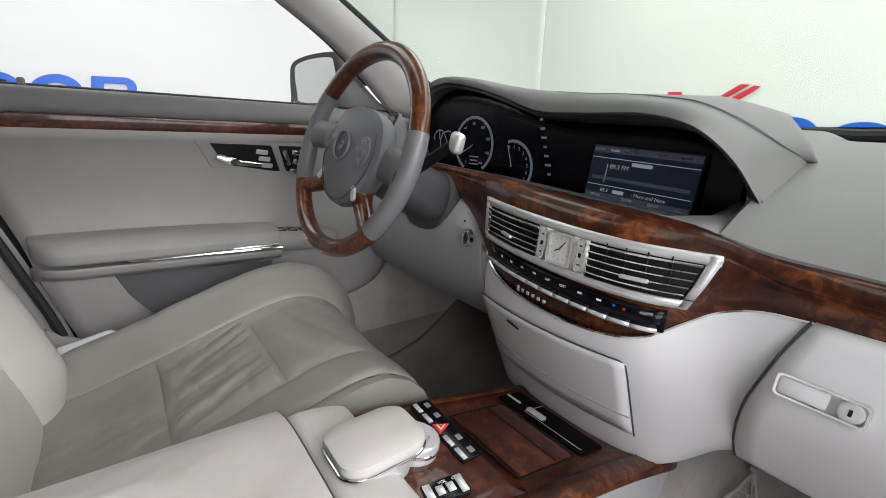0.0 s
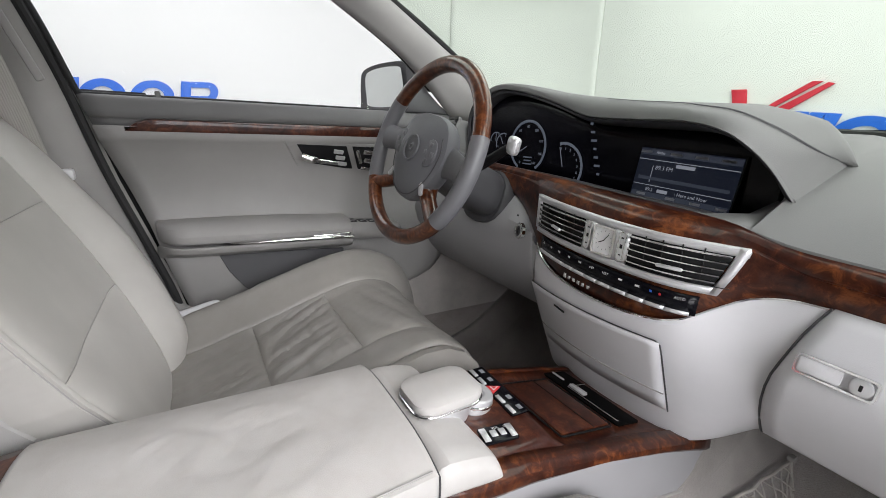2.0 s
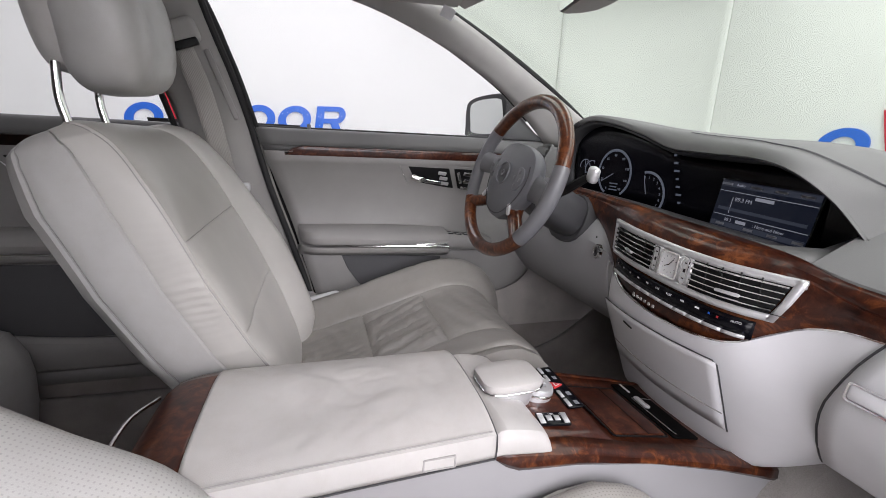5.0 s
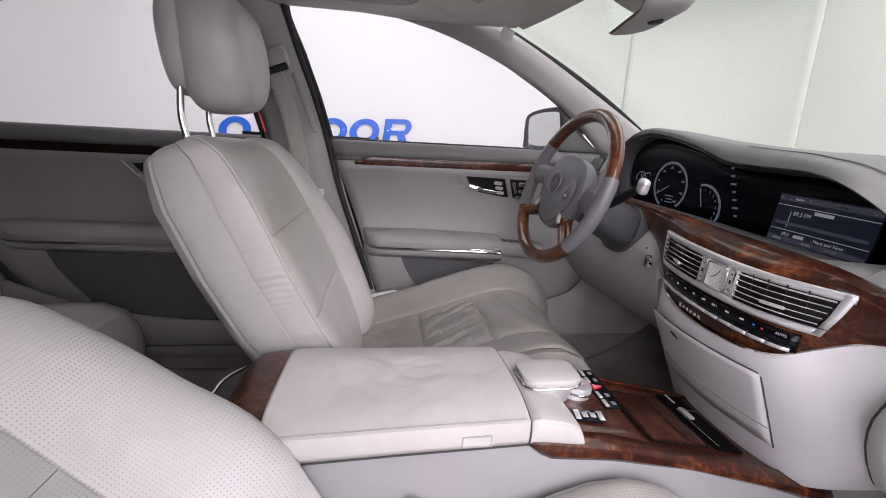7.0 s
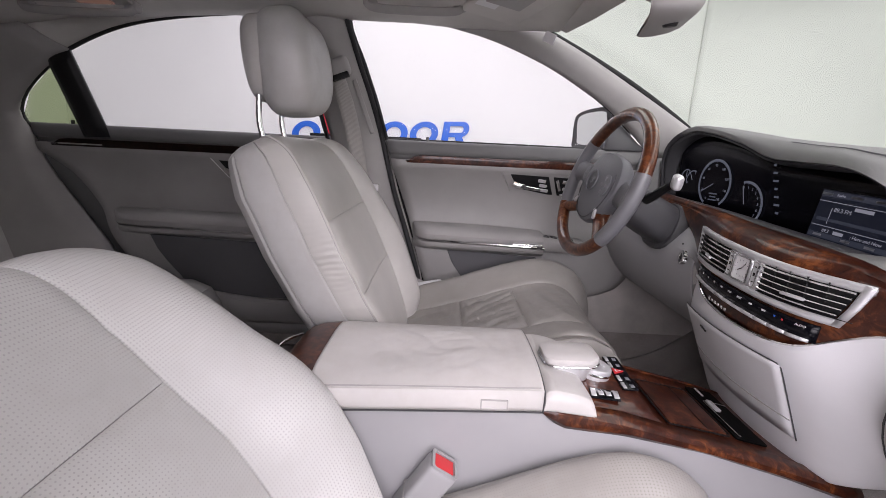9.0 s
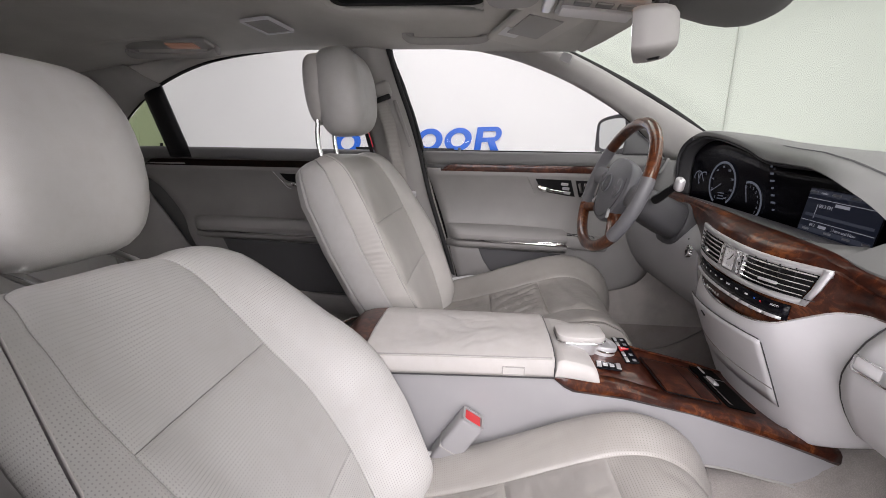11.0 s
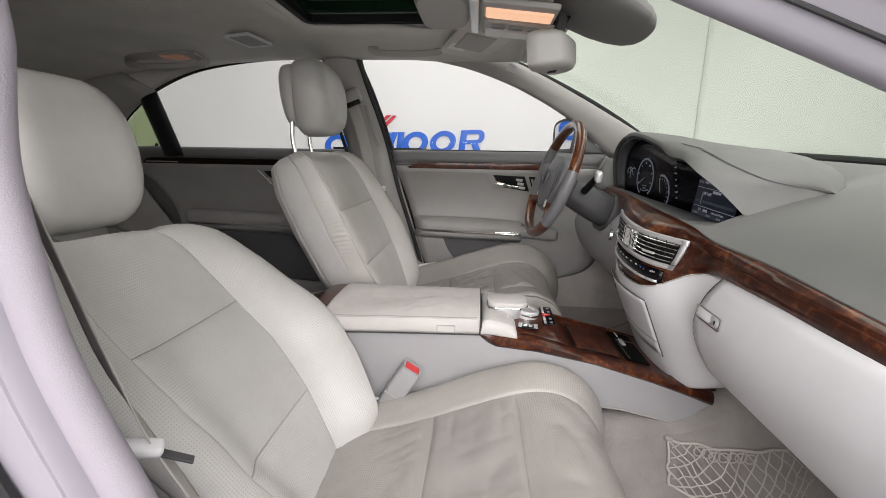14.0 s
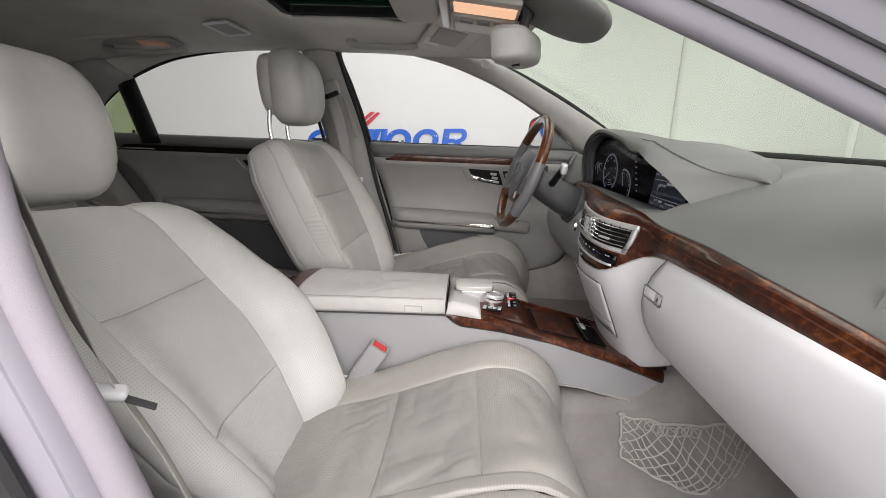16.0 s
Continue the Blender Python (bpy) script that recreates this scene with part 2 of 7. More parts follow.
def sheet(rows, ring=False, caps=False, uv=None):
    """A skin over rows of points. ring: each row closes on itself. caps: the first and last rows are filled."""
    bm = bmesh.new()
    vs = [[bm.verts.new(p) for p in row] for row in rows]
    lay = bm.loops.layers.uv.new("UVMap") if uv else None
    n = len(rows[0])
    for i in range(len(rows) - 1):
        for j in range(n if ring else n - 1):
            k = (j + 1) % n
            try:
                f = bm.faces.new((vs[i][j], vs[i][k], vs[i + 1][k], vs[i + 1][j]))
            except ValueError:
                continue
            if uv:
                for lp, (a, b) in zip(f.loops, ((i, j), (i, k), (i + 1, k), (i + 1, j))):
                    lp[lay].uv = uv[a][b]
    if caps:
        for row in (vs[0], vs[-1]):
            bm.faces.new(row)
    bmesh.ops.recalc_face_normals(bm, faces=bm.faces)
    return bm


def join(*bms):
    """Several shapes of one part as one mesh."""
    out = bmesh.new()
    for b in bms:
        me = bpy.data.meshes.new("tmp")
        b.to_mesh(me)
        b.free()
        out.from_mesh(me)
        bpy.data.meshes.remove(me)
    return out


def tube(pts, r, n=10, closed=False, flat=1.0, up=(0, 0, 1)):
    pts = [Vector(p) for p in pts]
    rows, m = [], len(pts)
    u = None
    for i, p in enumerate(pts):
        a = pts[(i - 1) % m] if closed or i else p
        b = pts[(i + 1) % m] if closed or i < m - 1 else p
        d = (b - a).normalized()
        if u is None:
            u = Vector(up)
            if abs(u.dot(d)) > 0.95:
                u = Vector((1, 0, 0))
        u = (u - d * u.dot(d)).normalized()
        w = d.cross(u)
        rr = r[i] if isinstance(r, (list, tuple)) else r
        rows.append([p + u * (math.cos(2 * math.pi * k / n) * rr) + w * (math.sin(2 * math.pi * k / n) * rr * flat) for k in range(n)])
    if closed:
        rows.append(rows[0][:])
        bm = sheet(rows, True)
        bmesh.ops.remove_doubles(bm, verts=bm.verts, dist=1e-6)
        return bm
    return sheet(rows, True, True)


def box(c, s, bev=0.003, seg=2, m=None):
    bm = bmesh.new()
    bmesh.ops.create_cube(bm, size=1)
    bmesh.ops.scale(bm, vec=s, verts=bm.verts)
    if bev:
        bmesh.ops.bevel(bm, geom=bm.edges[:], offset=min(bev, 0.49 * min(s)), segments=seg, profile=0.5, affect="EDGES")
    bmesh.ops.transform(bm, matrix=Matrix.Translation(c) @ (m or Matrix()), verts=bm.verts)
    return bm


def prism(outline, m, depth, bev=0.0, seg=2):
    """An outline in the plane of m's x and y, given depth along m's z."""
    bm = bmesh.new()
    f = bm.faces.new([bm.verts.new((x, y, 0)) for x, y in outline])
    r = bmesh.ops.extrude_face_region(bm, geom=[f])
    bmesh.ops.translate(bm, vec=(0, 0, depth), verts=[v for v in r["geom"] if isinstance(v, bmesh.types.BMVert)])
    bmesh.ops.recalc_face_normals(bm, faces=bm.faces)
    if bev:
        bmesh.ops.bevel(bm, geom=bm.edges[:], offset=bev, segments=seg, profile=0.5, affect="EDGES")
    bmesh.ops.transform(bm, matrix=m, verts=bm.verts)
    return bm


def lathe(profile, m, n=28):
    """Pairs of radius and height turned about m's z."""
    rows = [[m @ Vector((r * math.cos(2 * math.pi * k / n), r * math.sin(2 * math.pi * k / n), h)) for k in range(n)] for r, h in profile]
    return sheet(rows, True, True)


def rounded(w, h, r, n=5):
    """A rounded rectangle round the origin."""
    out = []
    for cx, cy, a in ((w / 2 - r, h / 2 - r, 0), (-w / 2 + r, h / 2 - r, 90), (-w / 2 + r, -h / 2 + r, 180), (w / 2 - r, -h / 2 + r, 270)):
        out += [(cx + r * math.cos(radians(a + 90 * k / n)), cy + r * math.sin(radians(a + 90 * k / n))) for k in range(n + 1)]
    return out


def ringed(outline, inner, m, depth, bev=0.0):
    """A flat frame between two outlines with as many points each."""
    rows = []
    for pts, z in ((outline, 0), (outline, depth), (inner, depth), (inner, 0)):
        rows.append([m @ Vector((x, y, z)) for x, y in pts])
    rows.append(rows[0][:])
    bm = sheet(rows, True)
    bmesh.ops.remove_doubles(bm, verts=bm.verts, dist=1e-6)
    return bm


def axes(origin, x, y):
    """A frame with its own x and y directions; z is their cross."""
    x = Vector(x).normalized()
    z = x.cross(Vector(y)).normalized()
    y = z.cross(x)
    m = Matrix((x, y, z)).transposed().to_4x4()
    m.translation = origin
    return m


def thing(name, at, label, category, group="", kind=""):
    ob = new(name)
    ob.empty_display_size = 0.05
    ob.location = at
    return tagged(ob, label, category, group, kind)


def mesh_of(name, bm, material, sharp=35):
    me = bpy.data.meshes.new(name)
    bm.to_mesh(me)
    bm.free()
    me.materials.append(material)
    me.polygons.foreach_set("use_smooth", [True] * len(me.polygons))
    me.set_sharp_from_angle(angle=radians(sharp))
    return me


def part(name, bm, material, parent=None, label="", sub=0, thick=0.0, offset=-1.0, sharp=35):
    ob = new(name, mesh_of(name, bm, material, sharp))
    if parent:
        ob.parent = parent
        if parent.type == "EMPTY":
            ob.matrix_parent_inverse = Matrix.Translation(-parent.location)
    if thick:
        s = ob.modifiers.new("thickness", "SOLIDIFY")
        s.thickness, s.offset = thick, offset
    if sub:
        s = ob.modifiers.new("rounding", "SUBSURF")
        s.levels = s.render_levels = sub
    if label:
        ob["label"] = label
    return ob


def solo(name, bm, material, label, category, kind="", group="", **k):
    return tagged(part(name, bm, material, **k), label, category, group, kind)


def letters(text, size, m, material, parent, name="writing", depth=0.0002):
    cu = bpy.data.curves.new(name, "FONT")
    cu.body, cu.size, cu.extrude, cu.align_x, cu.align_y = text, size, depth, "CENTER", "CENTER"
    tmp = new("tmp_text", cu)
    me = bpy.data.meshes.new_from_object(tmp)
    bpy.data.objects.remove(tmp)
    bpy.data.curves.remove(cu)
    bm = bmesh.new()
    bm.from_mesh(me)
    bpy.data.meshes.remove(me)
    bmesh.ops.transform(bm, matrix=m, verts=bm.verts)
    return part(name, bm, material, parent)


# ---- the booth ----
def slab(name, lo, hi, material, label, category):
    c = [(a + b) / 2 for a, b in zip(lo, hi)]
    return solo(name, box(c, [b - a for a, b in zip(lo, hi)], 0.0), material, label, category, "structure")


slab("floor", (-3.5, -3.6, -0.1), (4.4, 3.45, 0.0), FLOORPAINT, "grey painted concrete booth floor", "floor")
slab("wall_left", (-3.5, -3.6, 0), (-3.37, 3.3, 3.0), WALLPAINT, "white painted booth wall of large panels", "wall")
slab("wall_front", (-3.5, 3.3, 0), (4.4, 3.45, 3.0), WALLPAINT, "white painted booth wall of large panels", "wall")
slab("wall_right", (4.25, -3.45, 0), (4.4, 3.3, 3.0), WALLPAINT, "white painted booth wall", "wall")
slab("wall_back", (-3.37, -3.6, 0), (4.4, -3.45, 3.0), WALLPAINT, "white painted booth wall", "wall")
# the ceiling is out of view, greyed to bounce less light into the car
slab("ceiling", (-3.5, -3.6, 3.0), (4.4, 3.45, 3.1), DARKWALL, "grey painted booth ceiling", "ceiling")
# thin filled joints between the wall panels
for lo, hi in (((-3.369, -3.45, 1.833), (-3.3692, 2.4, 1.838)), ((-3.369, -1.9, 1.84), (-3.3692, -1.896, 3.0)),
               ((-3.369, 1.9, 0.0), (-3.3692, 1.904, 3.0)), ((-2.4, 3.2994, 1.766), (4.2, 3.2996, 1.772)),
               ((-0.60, 3.2994, 0.0), (-0.595, 3.2996, 1.765)), ((-0.56, 3.2994, 1.773), (-0.555, 3.2996, 3.0)),
               ((1.3, 3.2994, 0.0), (1.305, 3.2996, 3.0))):
    slab("trim", lo, hi, JOINT, "thin filled joint between white wall panels", "trim")


# the corner between the two white walls is rounded off
solo("wall_cove", sheet([[Vector((-2.4 - 0.965 * math.cos(a), 2.33 + 0.965 * math.sin(a), z)) for z in (0.0, 1.0, 2.0, 3.0)] for a in np.linspace(0, math.pi / 2, 25)]), WALLPAINT, "white rounded corner of the booth walls", "wall", "structure", thick=0.02, sharp=60)


def oval_ring(cx, cz, w, h, slant, band, n=28):
    outer = [(cx + math.cos(2 * math.pi * k / n) * w / 2 + slant * math.sin(2 * math.pi * k / n) * h / 2, cz + math.sin(2 * math.pi * k / n) * h / 2) for k in range(n)]
    inner = [(cx + math.cos(2 * math.pi * k / n) * (w / 2 - band) + slant * math.sin(2 * math.pi * k / n) * (h / 2 - band * 0.8), cz + math.sin(2 * math.pi * k / n) * (h / 2 - band * 0.8)) for k in range(n)]
    return outer, inner


def leaning(x0, x1, z0, z1, slant):
    return [(x0, z0), (x1, z0), (x1 + slant * (z1 - z0), z1), (x0 + slant * (z1 - z0), z1)]


def wall_sign(m, k, name_at):
    """Plain blue rings and leaning bars with a red tick, in raised plastic; k stretches it sideways."""
    s = thing("wall_sign", name_at, "blue and red raised plastic sign shapes on white wall", "sign")
    h = 0.225
    for cx in (0.16, 0.98, 1.265):
        a, b = oval_ring(cx * k, h / 2, 0.265 * k, h, 0.18, 0.062 * k)
        part("ring", ringed(a, b, m, 0.012), SIGNBLUE, s, "blue ring")
    for x0, x1 in ((0.62, 0.69), (0.77, 0.835)):
        part("bar", prism(leaning(x0 * k, x1 * k, 0, h, 0.18), m, 0.012, 0.002), SIGNBLUE, s, "blue leaning bar")
    part("bar", prism([(0.69 * k, h * 0.25), (0.73 * k, h * 0.25), (0.81 * k, h), (0.74 * k, h)], m, 0.0115, 0.002), SIGNBLUE, s, "blue leaning bar")
    part("bar", prism([(0.68 * k, h), (0.73 * k, h * 0.3), (0.76 * k, h * 0.3), (0.73 * k, h)], m, 0.0112, 0.002), SIGNBLUE, s, "blue leaning bar")
    part("bar", prism(leaning(1.415 * k, 1.48 * k, 0, h, 0.18), m, 0.012, 0.002), SIGNBLUE, s, "blue leaning bar")
    arc = [(math.cos(math.pi * (0.5 - j / 12)), math.sin(math.pi * (0.5 - j / 12))) for j in range(13)]
    bowl = [(1.47, h)] + [(1.590 + 0.070 * c, h * (0.69 + 0.31 * d)) for c, d in arc] + [(1.47, h * 0.38), (1.47, h * 0.56)] + [(1.585 + 0.022 * c, h * (0.69 + 0.13 * d)) for c, d in arc[::-1]] + [(1.47, h * 0.82)]
    part("bar", prism([((x + 0.18 * z) * k, z) for x, z in bowl], m, 0.0118, 0.0), SIGNBLUE, s, "blue half ring")
    part("bar", prism([((x + 0.18 * z) * k, z) for x, z in ((1.535, h * 0.40), (1.605, h * 0.40), (1.655, 0.0), (1.580, 0.0))], m, 0.0114, 0.002), SIGNBLUE, s, "blue leaning bar")
    part("tick", prism([(x * k, z) for x, z in ((0.30, 0.335), (0.385, 0.34), (0.44, 0.12), (0.46, 0.0), (0.40, 0.02))], m, 0.014, 0.002), SIGNRED, s, "red tick stroke")
    part("tick", prism([(x * k, z) for x, z in ((0.415, 0.02), (0.46, 0.0), (0.60, 0.20), (0.80, 0.385), (0.77, 0.39), (0.58, 0.24))], m, 0.0145, 0.002), SIGNRED, s, "red tick stroke")
    part("tick", prism([(x * k, z) for x, z in ((0.445, 0.10), (0.575, 0.255), (0.745, 0.395), (0.70, 0.395), (0.55, 0.27), (0.42, 0.14))], m, 0.014, 0.002), SIGNRED, s, "red tick stroke")
    return s


wall_sign(axes((-3.366, -1.37, 1.042), (0, 1, 0.04), (0, -0.04, 1)), 1.0, (-3.3692, -0.5, 1.1))
wall_sign(axes((-1.585, 3.296, 1.063), (1, 0, -0.09), (0.09, 0, 1)), 1.10, (-0.7, 3.2994, 1.0))


# ---- the car's shell ----
def roof_z(x, y):
    zc = np.interp(y, (-1.7, -1.4, -1.0, -0.5, 0.0, 0.2, 0.42), (1.27, 1.345, 1.405, 1.437, 1.437, 1.425, 1.402))
    return float(zc) - (0.020 - 0.005 * min(1.0, max(0.0, (y - 0.15) / 0.15))) * (abs(x) / 0.6) ** 2.5


def side(y, z, sgn=-1):
    """A place on the car's inner flank: upright below the window sill, leaning inwards above it."""
    x = -0.71 + max(0.0, z - 1.07) * 0.30
    return Vector((x if sgn < 0 else -x, y, z))


def headliner():
    xs = [-0.60, -0.55, -0.45, -0.35, -0.27, -0.27, -0.15, 0, 0.15, 0.27, 0.27, 0.35, 0.45, 0.55, 0.60]
    ys = [0.40, 0.33, 0.24, 0.16, 0.12, 0.0, -0.13, -0.26, -0.32, -0.42, -0.55, -0.7, -0.85, -1.0, -1.2, -1.4, -1.6]
    xs = sorted(set(xs))
    bm = bmesh.new()
    vs = [[bm.verts.new((x * (1.0 if y < 0.2 else 1 - (y - 0.2) * 0.75), y, roof_z(x, y) + 0.012 * (abs(x) < 0.2 and y > 0.14))) for x in xs] for y in ys]
    for i in range(len(ys) - 1):
        for j in range(len(xs) - 1):
            cx, cy = (xs[j] + xs[j + 1]) / 2, (ys[i] + ys[i + 1]) / 2
            if abs(cx) < 0.27 and -0.26 < cy < 0.12:
                continue
            bm.faces.new((vs[i][j], vs[i][j + 1], vs[i + 1][j + 1], vs[i + 1][j]))
    return bm


solo("headliner", headliner(), HEADLINE, "grey cloth headliner with sunroof opening", "ceiling", "structure", thick=0.012, offset=1.0)

sunroof = thing("sunroof", (0, -0.07, 1.46), "dark glass sunroof in black frame", "sunroof")
edge = [(x, y) for x, y in rounded(0.56, 0.40, 0.03)]
part("frame", ringed(edge, rounded(0.50, 0.34, 0.02), Matrix.Translation((0, -0.07, 1.434)), 0.022), BLACK, sunroof)
part("pane", prism(edge, Matrix.Translation((0, -0.07, 1.462)), 0.006), ROOFGLASS, sunroof, "dark green glass")
part("shade_lip", box((0, -0.275, 1.442), (0.50, 0.05, 0.012), 0.005), HEADLINE, sunroof)
# raised cloth edge round the opening
part("surround", tube([(x * 1.03, y * 1.03 - 0.07, 1.432) for x, y in rounded(0.545, 0.385, 0.04)], 0.010, 8, True), HEADLINE, sunroof)

blind = thing("roof_blind", (0, -0.92, 1.42), "grey cloth roof blind drawn shut behind the sunroof", "blind")
edge = [(x, y - 0.92) for x, y in rounded(0.79, 0.62, 0.12, 8)]
part("surround", tube([(x, y, roof_z(x, y) - 0.002) for x, y in edge], 0.009, 8, True), HEADLINE, blind, "padded cloth edge")
part("cloth", sheet([[(x * k, -0.92 + (y + 0.92) * k, roof_z(x * k, -0.92 + (y + 0.92) * k) - 0.003) for x, y in edge] for k in (0.985, 0.8, 0.5, 0.2, 0.01)], True), HEADLINE, blind, "stretched grey cloth")

FRONT_TOP = [(-0.185, 1.418), (-0.06, 1.424), (0.085, 1.413), (0.22, 1.384), (0.365, 1.335), (0.475, 1.284), (0.597, 1.217), (0.70, 1.14)]
REAR_TOP = [(-0.365, 1.416), (-0.495, 1.414), (-0.71, 1.394), (-0.88, 1.362), (-1.045, 1.301), (-1.146, 1.242), (-1.235, 1.175), (-1.282, 1.11), (-1.26, 1.045)]


def ruled(a, b, n=5, bulge=0.0, inward=(1, 0, 0)):
    """A sheet from curve a to curve b, bowed by bulge towards inward."""
    w = Vector(inward)
    return [[p + (q - p) * (k / n) + w * (bulge * math.sin(math.pi * k / n)) for k in range(n + 1)] for p, q in zip(a, b)]


def pillars(sgn):
    """The trims round the side windows of one flank."""
    inn = (1 if sgn < 0 else -1, 0, 0)
    f = lambda pts: [side(y, z, sgn) for y, z in pts]
    sx = 1 if sgn < 0 else -1
    a_glass = [Vector((sx * x, y, z)) for x, y, z in ((-0.575, 0.33, 1.418), (-0.605, 0.50, 1.345), (-0.64, 0.70, 1.245), (-0.665, 0.88, 1.15), (-0.685, 1.05, 1.06))]
    a_door = f([(0.10, 1.410), (0.22, 1.385), (0.365, 1.336), (0.475, 1.286), (0.597, 1.220), (0.69, 1.15), (0.80, 1.055)])
    part_a = sheet(ruled(spline(a_door, 16), spline(a_glass, 16), 6, 0.014, inn))
    solo("pillar_trim", part_a, TRIMGREY, "grey moulded front pillar trim beside windscreen", "pillar", "structure", thick=0.012, offset=-1.0 if sgn < 0 else 1.0)
    top = spline(f(FRONT_TOP[:4]), 10)
    rail = [Vector((sx * -0.595 if p.y < 0.2 else sx * (-0.595 + (p.y - 0.2) * 0.10), p.y, roof_z(0.6, p.y) + 0.004)) for p in top]
    solo("roof_rail", sheet(ruled(top, rail, 4, 0.012, inn)), HEADLINE, "grey cloth roof rail above the front door", "rail", "structure", thick=0.006, offset=0.0)
    b_f = spline(f([(-0.205, 1.43), (-0.190, 1.402), (-0.150, 1.29), (-0.118, 1.19), (-0.088, 1.075), (-0.05, 0.92), (0.0, 0.76), (0.045, 0.6), (0.06, 0.42), (0.06, 0.28)]), 24)
    b_r = spline(f([(-0.346, 1.43), (-0.339, 1.408), (-0.325, 1.29), (-0.300, 1.18), (-0.275, 1.075), (-0.25, 0.92), (-0.22, 0.76), (-0.2, 0.6), (-0.19, 0.42), (-0.19, 0.28)]), 24)
    solo("pillar_trim", sheet(ruled(b_f, b_r, 8, 0.035, inn)), TRIMGREY, "grey moulded centre pillar trim between the doors", "pillar", "structure", thick=0.02, offset=1.0 if sgn < 0 else -1.0)
    top = spline(f(REAR_TOP[:6]), 16)
    rail = [Vector((sx * -0.60, p.y - 0.01, roof_z(0.6, p.y) + 0.004)) for p in top]
    solo("roof_rail", sheet(ruled(top, rail, 4, 0.014, inn)), HEADLINE, "grey cloth roof rail above the rear door", "rail", "structure", thick=0.006, offset=0.0)
    c_f = spline(f(REAR_TOP[4:] + [(-1.22, 0.93), (-1.12, 0.78), (-1.02, 0.62), (-0.98, 0.45), (-0.97, 0.28)]), 20)
    c_b = spline([Vector((sx * x, y, z)) for x, y, z in ((-0.60, -1.14, 1.36), (-0.60, -1.35, 1.33), (-0.60, -1.5, 1.25), (-0.62, -1.6, 1.1), (-0.62, -1.6, 0.8), (-0.6, -1.45, 0.5), (-0.6, -1.4, 0.28))], 20)
    solo("pillar_trim", sheet(ruled(c_f, c_b, 5, 0.01, inn)), TRIMGREY, "grey cloth rear pillar trim", "pillar", "structure", thick=0.02, offset=-1.0 if sgn < 0 else 1.0)


pillars(-1)
# body metal behind the trim of the centre pillar
solo("pillar_metal", sheet([[Vector((-0.765, a, z)), Vector((-0.765, b, z))] for a, b, z in ((0.02, -0.36, 1.09), (0.06, -0.33, 0.92), (0.11, -0.30, 0.76), (0.14, -0.28, 0.6), (0.15, -0.27, 0.28))]), BLACK, "black painted centre pillar metal behind the trim", "pillar", "structure", thick=0.01)


def seal(name, pts, r, label):
    return solo(name, tube(pts, r, 8), RUBBER, label, "seal", "structure")


f_out = [side(y, z) for y, z in [(0.70, 1.14)] + FRONT_TOP[::-1][1:] + [(-0.150, 1.29), (-0.118, 1.19), (-0.088, 1.072)]]
seal("window_seal", spline(f_out, 50), 0.006, "black rubber seal round the front window")
seal("door_seal", spline([p + Vector((0.012, -0.016, 0.010)) for p in f_out[7:]] + [side(-0.05, 0.92) + Vector((0.02, -0.012, 0)), side(0.0, 0.76) + Vector((0.02, -0.012, 0)), side(0.045, 0.6) + Vector((0.02, -0.012, 0)), side(0.055, 0.45) + Vector((0.02, -0.012, 0))], 40), 0.0085, "black rubber door seal along centre pillar")
r_out = [side(y, z) for y, z in [(-0.285, 1.07), (-0.325, 1.26)] + REAR_TOP]
seal("window_seal", spline(r_out, 60), 0.007, "black rubber seal round the rear window")
# the black bar between the rear door glass and the quarter glass
bar_a, bar_b = [side(-1.005, 1.045), side(-1.045, 1.295)], [side(-1.075, 1.045), side(-1.108, 1.264)]
solo("window_bar", sheet(ruled(spline(bar_a, 8), spline(bar_b, 8), 4, 0.012)), BLACK, "black divider bar in rear door window", "trim", "structure", thick=0.02)


def glass(name, rows, material, label):
    ob = solo(name, sheet(rows), material, label, "window", "structure", thick=0.004)
    ob.visible_shadow = False
    return ob


out = Vector((-0.014, 0, 0))
glass("window_1", ruled([side(y, z) + out for y, z in FRONT_TOP], [side(y, 1.06) + out for y in np.linspace(-0.09, 0.70, 8)], 4), SIDEGLASS, "clear side window of the front door")
glass("window_2", ruled([side(y, z) + out for y, z in REAR_TOP[:4] + [(-1.062, 1.289)]], [side(y, 1.05) + out for y in np.linspace(-0.29, -1.075, 5)], 4), SIDEGLASS, "clear side window of the rear door")
glass("window_3", ruled([side(y, z) + out for y, z in [(-1.098, 1.268)] + REAR_TOP[5:8]], [side(y, 1.04) + out for y in np.linspace(-1.09, -1.28, 4)], 3), QUARTERGLASS, "tinted olive quarter window behind the rear door")
ws = []
for k in range(9):
    u = -1 + k / 4
    top = Vector((0.575 * u, 0.33 + 0.07 * (1 - u * u), 1.418 + 0.004 * (1 - u * u)))
    base = Vector((0.70 * u, 1.05 + 0.24 * (1 - u * u), 1.045 - 0.012 * (1 - u * u) + 0.065 * max(0.0, 0.16 - 0.70 * u) * (1 - u ** 4)))
    ws.append([top + (base - top) * (j / 8) + Vector((0, 0.02, 0.02)) * math.sin(math.pi * j / 8) for j in range(9)])
glass("windscreen", ws, WINDSCREEN, "faintly green tinted curved windscreen")
seal("windscreen_seal", [r[8] + Vector((0, -0.012, 0.008)) for r in ws], 0.012, "black rubber seal under the windscreen")
seal("windscreen_seal", spline([p + Vector((0.004, -0.002, 0)) for p in ws[0]], 16), 0.007, "black rubber seal beside the windscreen")
